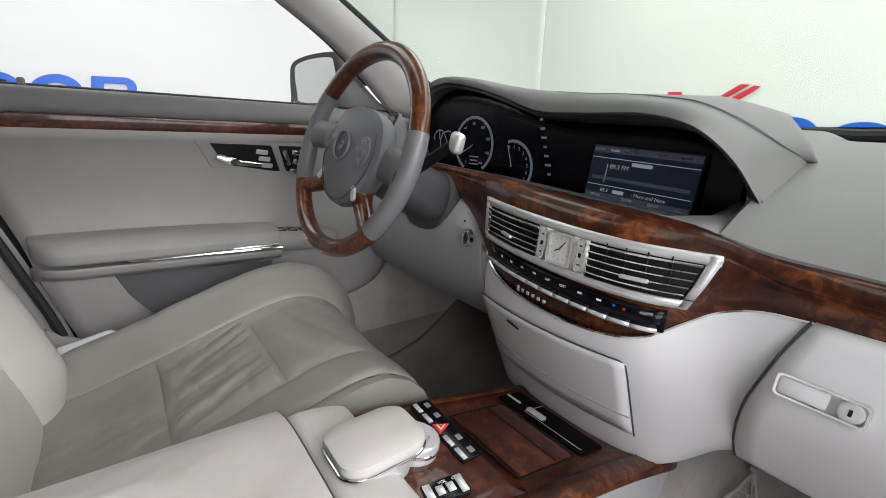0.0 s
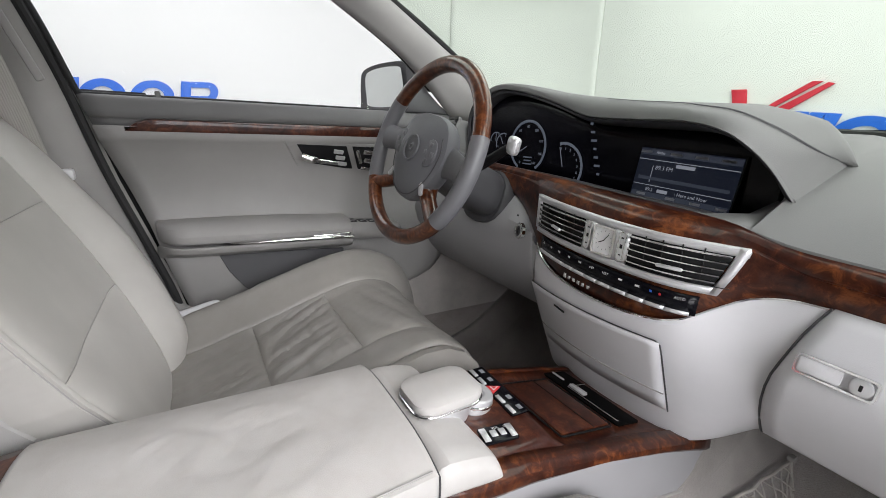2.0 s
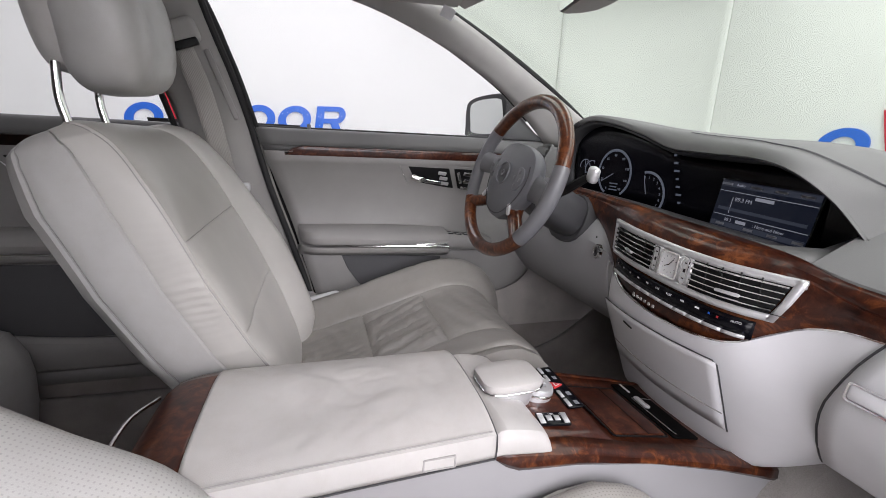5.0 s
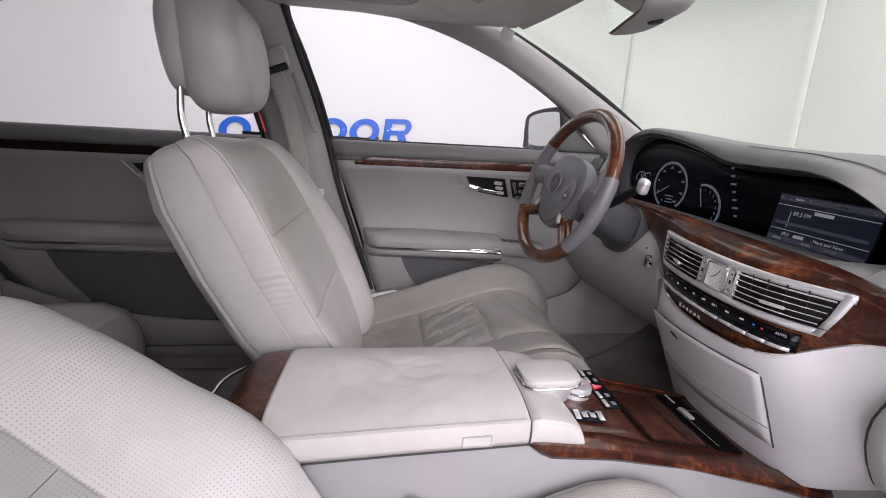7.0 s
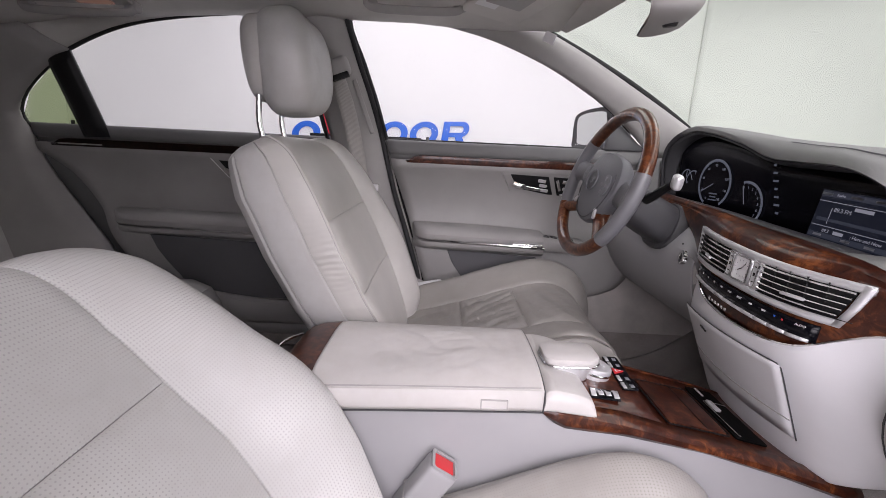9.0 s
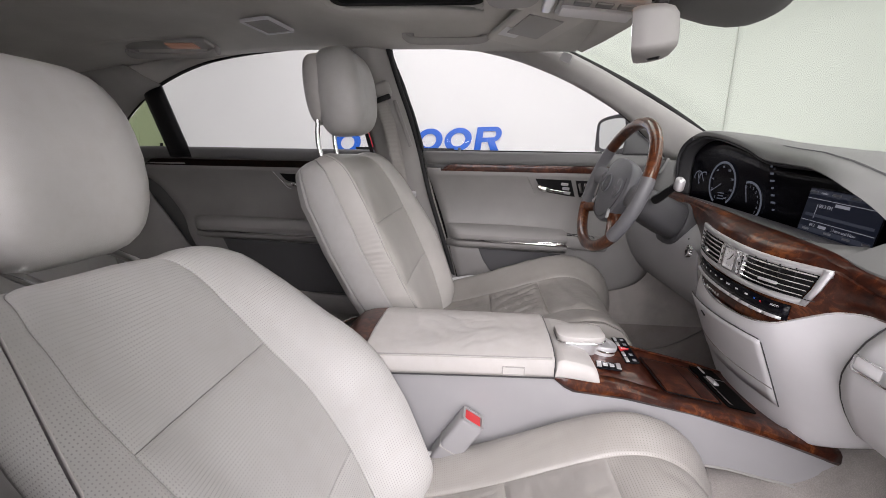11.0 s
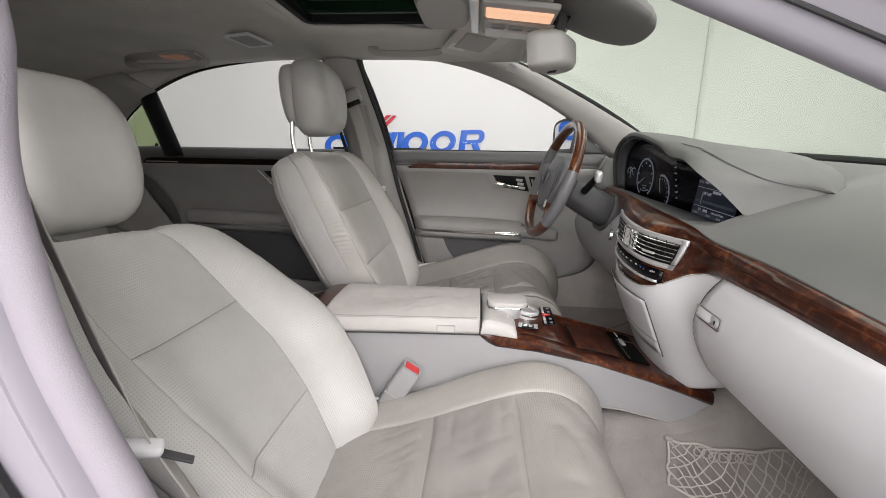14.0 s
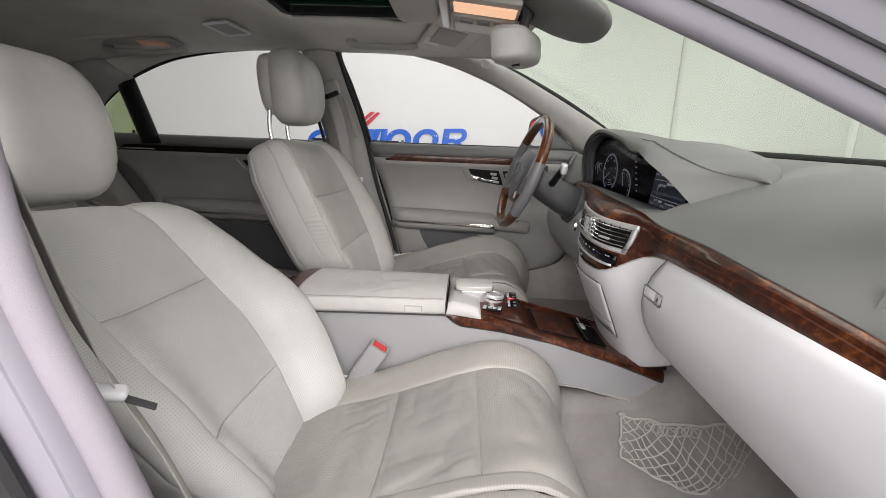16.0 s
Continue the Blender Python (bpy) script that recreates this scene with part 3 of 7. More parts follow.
solo("windscreen_header", sheet([[Vector((0.50 * u, 0.345 + 0.055 * (1 - u * u) , 1.412)), Vector((0.50 * u, 0.385 + 0.065 * (1 - u * u), 1.398)), Vector((0.505 * u, 0.42 + 0.07 * (1 - u * u), 1.385))] for u in np.linspace(-1, 1, 9)]), HEADLINE, "grey cloth covered windscreen header", "trim", "structure", thick=0.012)

# the far sill and quarter panel close the body below and behind the doors
solo("sill_left", box((-0.775, 0.0, 0.285), (0.08, 2.9, 0.29), 0.02), MATPILE, "dark carpeted far door sill", "sill", "structure")
solo("quarter_panel", box((-0.80, -1.42, 0.72), (0.03, 0.95, 0.72), 0.0), DASHTOP, "dark grey rear quarter panel behind the trim", "panel", "structure")
# unseen closing pieces, added so that less light reaches the back of the car
solo("rear_side_right", box((0.74, -0.80, 0.70), (0.03, 1.1, 0.78), 0.01), HEADLINE, "grey trimmed rear door on the near side", "panel", "structure")
# made-up panel that keeps side light off the far rear door
solo("rear_light_block_right", box((0.70, -0.87, 1.235), (0.012, 0.56, 0.29), 0.004), DASHTOP, "dark grey panel added to block light at the rear side window", "blind", "structure")
solo("rear_pillar_right", sheet([[Vector((x, y, z)) for y in (-1.05, -1.4, -1.72)] for x, z in ((0.60, 1.40), (0.66, 1.25), (0.71, 1.05), (0.73, 0.8), (0.73, 0.3))]), HEADLINE, "grey rear pillar on the near side", "pillar", "structure", thick=0.02)
solo("rear_shelf", box((0, -1.62, 1.06), (1.3, 0.22, 0.03), 0.01), DASHTOP, "dark grey rear shelf", "shelf", "structure")
# unseen sheet, put in to shut out light from behind
solo("rear_screen_block", sheet([[Vector((x, -1.70, 1.05)), Vector((x * 0.92, -1.50, 1.33))] for x in (-0.64, 0.0, 0.64)]), HEADLINE, "grey sheet added to close off the rear screen", "blind", "structure", thick=0.004)

# floor pan, tunnel and footwells under carpet
xs = (-0.74, -0.66, -0.5, -0.3, -0.17, -0.145, -0.12, 0, 0.12, 0.145, 0.17, 0.3, 0.5, 0.66, 0.74)
rows = []
for y in (-1.7, -1.3, -0.95, -0.9, -0.6, -0.2, 0.2, 0.5, 0.7, 0.85, 0.95, 1.05, 1.15, 1.25, 1.32):
    fl = np.interp(y, (-1.7, -0.95, -0.9, 0.75, 0.9, 1.15, 1.32), (0.40, 0.38, 0.22, 0.20, 0.23, 0.42, 0.75))
    tn = np.interp(y, (-1.7, -0.3, 0.3, 0.54, 0.80, 0.88, 1.0, 1.32), (0.44, 0.38, 0.42, 0.435, 0.425, 0.535, 0.58, 0.75))
    rows.append([Vector((x, y, (tn if abs(x) < 0.15 else fl + (0.10 if abs(x) > 0.7 else 0.0) + (0.05 if abs(x) < 0.2 else 0.0)) + 0.006 * noise.noise(Vector((x * 9, y * 9, 0))))) for x in xs])
solo("carpet_floor", sheet(rows), CARPET, "worn grey carpet over the floor and tunnel", "carpet", "structure", thick=0.02, sub=1)
# kick panel and sill beside the driver's footwell
solo("kick_panel", box((-0.755, 0.98, 0.60), (0.03, 0.74, 0.82), 0.008), KICKPILE, "grey carpet covered kick panel", "panel", "structure")
solo("bulkhead", box((0, 1.34, 0.72), (1.46, 0.03, 0.55), 0.0), KICKPILE, "carpeted bulkhead behind the pedals", "panel", "structure")
# cover and cowl are unseen, added to stop light leaking into the footwells
solo("under_dash_cover", sheet([[Vector((x, 0.94, 0.60)), Vector((x, 1.10, 0.64)), Vector((x, 1.335, 0.70))] for x in np.linspace(-0.74, 0.74, 8)]), TRIMGREY, "grey felt cover under the dashboard", "panel", "structure", thick=0.006)
solo("cowl", box((0, 1.345, 1.01), (1.5, 0.03, 0.10), 0.0), BLACK, "black cowl panel below the windscreen", "panel", "structure")
solo("rear_bulkhead", box((0, -1.72, 0.85), (1.3, 0.03, 0.95), 0.0), HEADLINE, "grey cloth rear bulkhead behind the back seat", "panel", "structure")


# ---- seats ----
def along(pts, n):
    """Evenly spaced places and forward normals on a side profile of (y, z) points."""
    cur = spline([(0, y, z) for y, z in pts], 160)
    d = [0.0]
    for a, b in zip(cur, cur[1:]):
        d.append(d[-1] + (b - a).length)
    ts = np.linspace(0, d[-1], n)
    ys, zs = np.interp(ts, d, [p.y for p in cur]), np.interp(ts, d, [p.z for p in cur])
    out = []
    for i in range(n):
        a, b = max(0, i - 1), min(n - 1, i + 1)
        t = Vector((0, ys[b] - ys[a], zs[b] - zs[a])).normalized()
        out.append((Vector((0, ys[i], zs[i])), Vector((0, t.z, -t.y)), float(ts[i])))
    return out


class Skin:
    """A padded body: a cross section of (sideways, outwards) points carried along a side profile."""

    def __init__(self, xc, profile, cross, width, depth, flip=1.0, n=240, near=1.0, far=1.0, rise=0.0):
        self.near, self.far, self.rise = near, far, rise
        self.xc, self.line, self.width, self.depth, self.flip = xc, along(profile, n), width, depth, flip
        c = spline([(a, b, 0) for a, b in cross], 200)
        d = [0.0]
        for a, b in zip(c, c[1:]):
            d.append(d[-1] + (b - a).length)
        self.c, self.d = c, d

    def at(self, u, v):
        p, n = self.place(u, v)
        if self.rise:
            p.z += self.rise * float(np.interp(v, (0.72, 0.8, 0.9, 0.97, 1.0), (0, 0.12, 0.62, 1, 1))) * float(np.interp(p.x - self.xc, (-0.22, -0.12, 0.0, 0.25), (0, 0.75, 1.05, 1.25)))
        return p, n

    def place(self, u, v):
        """u in metres along the cross section from its middle, v from 0 to 1 along the profile."""
        s = v * (len(self.line) - 1)
        k = min(int(s), len(self.line) - 2)
        f = s - k
        p = self.line[k][0].lerp(self.line[k + 1][0], f)
        n = self.line[k][1].lerp(self.line[k + 1][1], f).normalized() * self.flip
        a = abs(u)
        x = float(np.interp(a, self.d, [q.x for q in self.c])) * float(np.interp(v, *self.width))
        h = float(np.interp(a, self.d, [q.y for q in self.c])) * float(np.interp(v, *self.depth))
        if h > 0 and self.flip > 0:
            h *= float(np.interp(v, (0, 0.12, 0.42, 0.6, 0.8, 1), (0.6, 1.0, 1.0, 0.66, 0.36, 0.15)))
        if h > 0 and u * self.xc < 0:
            h *= self.near
        if h > 0 and u * self.xc > 0:
            h *= self.far
        if h < 0 and self.flip > 0:
            n_h = (n * 0.3 + Vector((0, 0.7, 0))).normalized()
            h *= float(np.interp(v, (0, 0.7, 0.82, 0.9, 0.95, 1), (1.0, 1.0, 0.92, 0.74, 0.55, 0.3)))
            return p + n_h * h + Vector((self.xc + (x if u >= 0 else -x), 0, 0)), n
        return p + n * h + Vector((self.xc + (x if u >= 0 else -x), 0, 0)), n

    def panel(self, u0, u1, v0, v1, puff=0.007, nu=14, nv=18, crease=0.0, seed=0.0, gather=0.0, fold=0.0):
        """One sewn panel: plump in the middle, drawn in at its seams."""
        length = self.line[-1][2]
        grid, uv = [], []
        for j in range(nv + 1):
            row, ur = [], []
            for i in range(nu + 1):
                s, t = i / nu, j / nv
                s, t = 0.5 - 0.5 * math.cos(math.pi * s), 0.5 - 0.5 * math.cos(math.pi * t)
                row.append((u0 + (u1 - u0) * s, v0 + (v1 - v0) * t, s, t))
                ur.append((u0 + (u1 - u0) * s + 5, (v0 + (v1 - v0) * t) * length))
            grid.append(row)
            uv.append(ur)
        pts = []
        for row in grid:
            line = []
            for u, v, s, t in row:
                p, _ = self.at(u, v)
                e = 0.004
                a, b = self.at(u + e, v)[0] - self.at(u - e, v)[0], self.at(u, min(1, v + e))[0] - self.at(u, max(0, v - e))[0]
                n = a.cross(b)
                n = n.normalized() if n.length > 1e-9 else Vector((0, 0, 1))
                n *= -self.flip
                w = (1 - (2 * s - 1) ** 10) * (1 - (2 * t - 1) ** 10)
                edge = min(s, 1 - s, t, 1 - t)
                lift = puff * w - 0.0022 * (edge < 1e-6)
                if crease:
                    q = Vector((p.x * 8 + p.y * 7 + seed, p.y * 22 + p.z * 18 - p.x * 5, seed))
                    lift += crease * (noise.noise(q) - 1.1 * max(0.0, 1 - 3.0 * abs(noise.noise(q * 0.8 + Vector((4, 2, 1)))))) * w
                if gather:
                    lift += gather * math.sin(v * length / 0.0021 + 5 * noise.noise(p * 22)) * w * max(0.0, math.sin(math.pi * min(1.0, max(0.0, (v - 0.32) / 0.36)))) * (0.5 + noise.noise(p * 15 + Vector((3, 0, 0))))
                if fold:
                    q = Vector((p.x * 30 + p.y * 9, p.y * 4.5, seed))
                    lift -= fold * max(0.0, 1 - 3.2 * abs(noise.noise(q))) ** 1.3 * (0.4 + 0.9 * max(0.0, noise.noise(p * 7 + Vector((seed, 1, 2))) + 0.3)) * w
                line.append(p + n * lift)
            pts.append(line)
        return sheet(pts, uv=uv)



def stitch(skin, u, v0, v1, n, off=0.004):
    """A line of thread on a seam."""
    return tube([skin.at(u, v0 + (v1 - v0) * k / n)[0] + skin.at(u, v0 + (v1 - v0) * k / n)[1] * off for k in range(n + 1)], 0.0014, 5)


def car_seat(name, xc, at, cushion, back, seams, bseams, cross_c, cross_b, label, near, hide, perf):
    seat = thing(name, at, label, "car seat", "front seats")
    c = Skin(xc, cushion, cross_c, ((0, 0.55, 0.8, 1), (0.94, 1.0, 0.97, 0.86)), ((0, 0.25, 0.7, 0.85, 1), (0.75, 1.0, 1.0, 0.65, 0.35)), -1.0, near=near, far=2.0 if hide is WORNDIMHIDE else 0.12)
    ends = c.d[-1]
    uc = float(np.interp(0.132, [q.x for q in c.c[:110]], c.d[:110]))
    ub = float(c.d[105])
    bolster = hide if hide is WORNDIMHIDE else perf
    wide = 0.0 if hide is WORNDIMHIDE else 0.06  # the outboard bolster is worn flat
    vs = [0.0] + seams + [1.0]
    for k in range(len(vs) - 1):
        part("cushion_panel", c.panel(-uc, uc + wide, vs[k], vs[k + 1], 0.009, 60, 60, 0.003, 3.1 * k + xc, 0.0, (0.0035, 0.0045, 0.0015)[k] * (1.0 if hide is WORNDIMHIDE else 0.8)), hide if k == 1 else perf, seat, "leather seat panel with soft creases")
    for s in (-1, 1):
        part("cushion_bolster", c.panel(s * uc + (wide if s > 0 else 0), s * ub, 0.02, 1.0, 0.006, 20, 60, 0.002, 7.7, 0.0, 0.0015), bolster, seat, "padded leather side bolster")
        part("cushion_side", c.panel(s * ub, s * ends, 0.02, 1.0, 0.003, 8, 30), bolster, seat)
    b = Skin(xc, back, cross_b, ((0, 0.12, 0.3, 0.5, 0.75, 0.88, 0.95, 0.985, 1), (0.68, 0.80, 1.0, 1.08, 1.02, 0.94, 0.82, 0.66, 0.35)), ((0, 0.1, 0.3, 0.7, 0.88, 0.95, 1), (0.7, 1.0, 1.0, 1.0, 0.9, 0.7, 0.2)), near=0.06 if hide is WORNDIMHIDE else 1.0, far=0.55 if hide is WORNDIMHIDE else 0.45, rise=0.0 if hide is WORNDIMHIDE else 0.031)
    xs = [q.x for q in b.c]
    k1 = next(i for i, x in enumerate(xs) if x >= 0.118)
    k2 = max(range(len(xs)), key=lambda i: xs[i])
    k3 = k2 + int((len(xs) - k2) * 0.34)
    ua, ue, us, uz = b.d[k1], b.d[k2 - 10], b.d[k3], b.d[-1]
    ui = 0.0 if hide is WORNDIMHIDE else 0.02
    uo = 0.0 if hide is WORNDIMHIDE else 0.085  # the outboard seam sits further out
    bperf = BACKHIDE if hide is WORNDIMHIDE else PERF
    un = ue - 0.035 if hide is WORNDIMHIDE else ua  # the driver's panel runs on to the piped seam
    vs = [0.0] + bseams + [0.985]
    for k in range(len(vs) - 1):
        part("backrest_panel", b.panel(-ua - (uo if xc < 0 else 0) + ui, un + (uo if xc > 0 else 0), vs[k], vs[k + 1], 0.007, 24, 30, 0.0), bperf, seat, "perforated leather backrest panel")
    for s in (-1, 1):
        part("backrest_bolster", b.panel(s * ((un if s > 0 else ua) + (uo if s * xc > 0 else -ui)), s * ue, 0.0, 0.99, 0.006, 20, 60, 0.0), bperf, seat, "perforated leather side bolster")
        part("backrest_gusset", b.panel(s * ue, s * b.d[k2 + 4], 0.0, 1.0, 0.002, 10, 300, 0.001, 9.0, 0.0016), BACKHIDE if hide is WORNDIMHIDE else LEATHER, seat, "gathered leather strip")
        part("backrest_side", b.panel(s * b.d[k2 + 4], s * us, 0.0, 1.0, 0.002, 8, 40), LEATHER, seat, "smooth pale leather side")
        part("piping", stitch(b, s * ue, 0.02, 0.985, 60, 0.0004), TRIMGREY, seat)
        part("piping", stitch(b, s * us, 0.02, 0.985, 60, -0.0008), TRIMGREY, seat)
    part("backrest_shell", join(b.panel(us, uz, 0.0, 1.0, 0.002, 8, 30), b.panel(-us, -uz, 0.0, 1.0, 0.002, 8, 30)), LEATHER, seat, "leather covered back shell")
    # hinge cover between cushion and backrest
    for s in (-1, 1):
        p = b.at(s * ue, 0.06)[0] if hide is not WORNDIMHIDE or s > 0 else Vector((0, 0.010, 0.620))
        part("hinge_cover", box((xc + s * 0.235, p.y + 0.03, p.z - 0.03), (0.03, 0.17, 0.06), 0.014, 3, pose(0, 0, 0, 12)), FASCIA, seat, "moulded plastic hinge cover")
    part("seat_base", box((xc, 0.24, cushion[-1][1] - 0.03), (0.42, 0.50, 0.16), 0.03), DASHDARK, seat, "dark plastic seat base")
    return seat, c, b


CUSH_X = [(0, 0), (0.08, 0.001), (0.115, 0.004), (0.14, 0.012), (0.17, 0.026), (0.20, 0.035), (0.222, 0.032), (0.237, 0.014), (0.243, -0.015), (0.246, -0.06), (0.244, -0.12), (0.238, -0.17)]
BACK_X = [(0, 0), (0.06, 0.0), (0.10, 0.004), (0.125, 0.020), (0.150, 0.052), (0.180, 0.082), (0.212, 0.086), (0.236, 0.054), (0.247, 0.0), (0.248, -0.07), (0.243, -0.135), (0.212, -0.172), (0.12, -0.182), (0, -0.184)]
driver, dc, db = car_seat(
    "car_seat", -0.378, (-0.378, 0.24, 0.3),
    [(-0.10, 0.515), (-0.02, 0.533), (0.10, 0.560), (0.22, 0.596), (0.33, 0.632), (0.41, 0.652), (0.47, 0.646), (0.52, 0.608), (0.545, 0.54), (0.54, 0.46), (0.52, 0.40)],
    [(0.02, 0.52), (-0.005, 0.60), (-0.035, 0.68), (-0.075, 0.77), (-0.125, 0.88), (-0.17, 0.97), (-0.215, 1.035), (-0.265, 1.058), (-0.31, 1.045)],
    [0.325, 0.52], [0.34, 0.60], CUSH_X, BACK_X, "grey leather driver's seat, worn and creased cushion", 0.1, WORNDIMHIDE, WORNDIMPERF)
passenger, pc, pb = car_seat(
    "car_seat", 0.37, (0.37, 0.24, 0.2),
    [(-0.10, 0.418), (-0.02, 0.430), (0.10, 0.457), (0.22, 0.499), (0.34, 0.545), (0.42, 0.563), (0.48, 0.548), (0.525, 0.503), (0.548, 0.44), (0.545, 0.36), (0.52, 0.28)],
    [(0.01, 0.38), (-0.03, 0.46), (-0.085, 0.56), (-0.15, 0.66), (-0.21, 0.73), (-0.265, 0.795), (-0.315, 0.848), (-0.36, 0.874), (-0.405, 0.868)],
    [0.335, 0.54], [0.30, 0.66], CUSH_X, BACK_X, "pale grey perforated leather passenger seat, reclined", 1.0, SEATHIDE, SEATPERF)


def head_restraint(xc, y, z, lean, parent, post_y, post_z, h=0.23, split=True):
    """A plump pillow with a separate rear shell on two chrome posts."""
    m = Matrix.Translation((xc, y, z)) @ pose(0, 0, 0, lean)
    head = thing("head_restraint", (xc, y, z - h / 2), "grey leather head restraint on two chrome posts", "headrest", "headrests")

    def pillow(w, d, hh, cy, power=2.6, n=28, rows=16, sag=0.0, lift=0.0):
        out = []
        for i in range(rows + 1):
            a = -math.pi / 2 + math.pi * i / rows
            s, zz = abs(math.cos(a)) ** 0.45, math.copysign(abs(math.sin(a)) ** 0.8, math.sin(a)) * hh / 2
            row = []
            for k in range(n):
                t = 2 * math.pi * k / n
                cx, cs = math.cos(t), math.sin(t)
                x = math.copysign(abs(cx) ** (2 / power), cx) * w / 2 * max(s, 0.02)
                yy = math.copysign(abs(cs) ** (2 / power), cs) * d / 2 * max(s, 0.02)
                curl = 0.040 * (abs(x) / (w / 2)) ** 2 * (0.7 + 0.3 * cs)
                taper = 1 - 0.10 * max(0, -zz / (hh / 2))
                row.append(m @ Vector((x * taper, cy + yy + curl - sag * (zz / (hh / 2)) ** 2, zz + lift)))
            out.append(row)
        return sheet(out, True, True)

    part("cushion", pillow(0.262, 0.138, h, 0.006), LEATHER, head, "padded grey leather pillow")
    part("rear_shell", pillow(0.222, 0.085, h * 0.80, -0.052, lift=0.014), ARMHIDE, head, "pale leather rear half")
    for s in (-1, 1):
        a, b = Vector((xc + s * 0.07, post_y, post_z)), m @ Vector((s * 0.07, -0.055, -h * 0.30))
        part("post", tube(spline([a - Vector((0, 0.0, 0.05)), a, a.lerp(b, 0.5) + Vector((0, -0.006, 0)), b], 12), 0.0068, 12), CHROME, head, "chrome post")
        part("collar", lathe([(0.008, -0.004), (0.014, -0.004), (0.014, 0.006), (0.009, 0.008)], Matrix.Translation(a)), DASHDARK, head)
    return head


head_restraint(-0.37, -0.285, 1.232, 6, driver, -0.325, 1.045, 0.235)
head_restraint(0.37, -0.48, 1.042, 12, passenger, -0.385, 0.885, 0.275)

# the back bench behind, seen between the front seats
bench = thing("rear_bench", (0, -1.1, 0.3), "grey leather rear bench in shade", "car seat")
rb = Skin(-0.33, [(-1.45, 0.52), (-1.2, 0.54), (-0.95, 0.56), (-0.74, 0.57), (-0.67, 0.54), (-0.65, 0.45), (-0.66, 0.30)], [(0, 0), (0.2, 0.004), (0.3, 0.01), (0.34, -0.02), (0.35, -0.1)], ((0, 1), (1, 1)), ((0, 1), (1, 1)), -1.0)
part("cushion_panel", rb.panel(-0.345, 0.345, 0, 1, 0.01, 14, 24, 0.004, 2.0), LEATHER, bench, "grey leather rear cushion")
rb2 = Skin(0.36, [(-1.45, 0.52), (-1.2, 0.54), (-0.95, 0.56), (-0.74, 0.57), (-0.67, 0.54), (-0.65, 0.45), (-0.66, 0.30)], [(0, 0), (0.2, 0.004), (0.3, 0.01), (0.34, -0.02), (0.35, -0.1)], ((0, 1), (1, 1)), ((0, 1), (1, 1)), -1.0)
part("cushion_panel", rb2.panel(-0.345, 0.345, 0, 1, 0.01, 14, 24, 0.004, 2.0), LEATHER, bench, "grey leather rear cushion")
for xc in (-0.35, 0.35):
    rs = Skin(xc, [(-1.30, 0.52), (-1.38, 0.75), (-1.47, 0.98), (-1.52, 1.05), (-1.58, 1.05)], [(0, 0), (0.2, 0.004), (0.3, 0.02), (0.34, -0.03), (0.345, -0.1)], ((0, 1), (1, 1)), ((0, 1), (1, 1)))
    part("backrest_panel", rs.panel(-0.34, 0.34, 0, 1, 0.01, 12, 20, 0.003, 4.0), LEATHER, bench, "grey leather rear backrest")


# ---- dashboard ----
def curve_of(pts):
    """x to (y, z), smoothly through the given (x, y, z)."""
    s = spline(pts, 240)
    xs = [p.x for p in s]
    return lambda x: Vector((x, float(np.interp(x, xs, [p.y for p in s])), float(np.interp(x, xs, [p.z for p in s]))))


UP = curve_of([(-0.73, 0.80, 0.955), (-0.55, 0.770, 0.957), (-0.45, 0.750, 0.957), (-0.35, 0.735, 0.954), (-0.2, 0.722, 0.947), (-0.075, 0.716, 0.937), (0.05, 0.714, 0.929), (0.12, 0.715, 0.923), (0.155, 0.721, 0.917), (0.211, 0.731, 0.9005), (0.29, 0.745, 0.8915), (0.371, 0.75, 0.886), (0.497, 0.755, 0.872), (0.62, 0.76, 0.859), (0.74, 0.764, 0.845), (0.81, 0.766, 0.838)])
MID = curve_of([(-0.73, 0.765, 0.945), (-0.55, 0.745, 0.946), (-0.45, 0.735, 0.945), (-0.35, 0.725, 0.943), (-0.25, 0.712, 0.938), (-0.19, 0.698, 0.934), (-0.1, 0.677, 0.928), (0, 0.665, 0.921), (0.05, 0.664, 0.915), (0.1, 0.671, 0.909), (0.155, 0.694, 0.902), (0.19, 0.711, 0.893), (0.22, 0.721, 0.880), (0.25, 0.726, 0.872), (0.35, 0.728, 0.868), (0.5, 0.732, 0.860), (0.62, 0.737, 0.850), (0.74, 0.742, 0.835), (0.81, 0.744, 0.828)])
LOW = curve_of([(-0.73, 0.768, 0.925), (-0.55, 0.748, 0.922), (-0.45, 0.74, 0.918), (-0.35, 0.732, 0.908), (-0.27, 0.720, 0.875), (-0.215, 0.708, 0.825), (-0.18, 0.693, 0.800), (-0.14, 0.676, 0.786), (-0.08, 0.658, 0.777), (0, 0.648, 0.772), (0.08, 0.651, 0.774), (0.13, 0.665, 0.784), (0.16, 0.690, 0.806), (0.19, 0.713, 0.828), (0.225, 0.727, 0.839), (0.26, 0.731, 0.8415), (0.31, 0.732, 0.842), (0.45, 0.733, 0.8395), (0.535, 0.735, 0.833), (0.624, 0.737, 0.823), (0.74, 0.742, 0.808), (0.81, 0.745, 0.80)])


def face(x, z, off=0.0):
    """A place on the bowed centre face; z is its height on the centre line."""
    a, b = MID(x), LOW(x)
    k = min(1.0, max(0.0, (a.z - (z - 0.045 * x)) / max(0.02, a.z - b.z)))
    return Vector((x, a.y + (b.y - a.y) * k - 0.0075 - off, z - 0.045 * x))


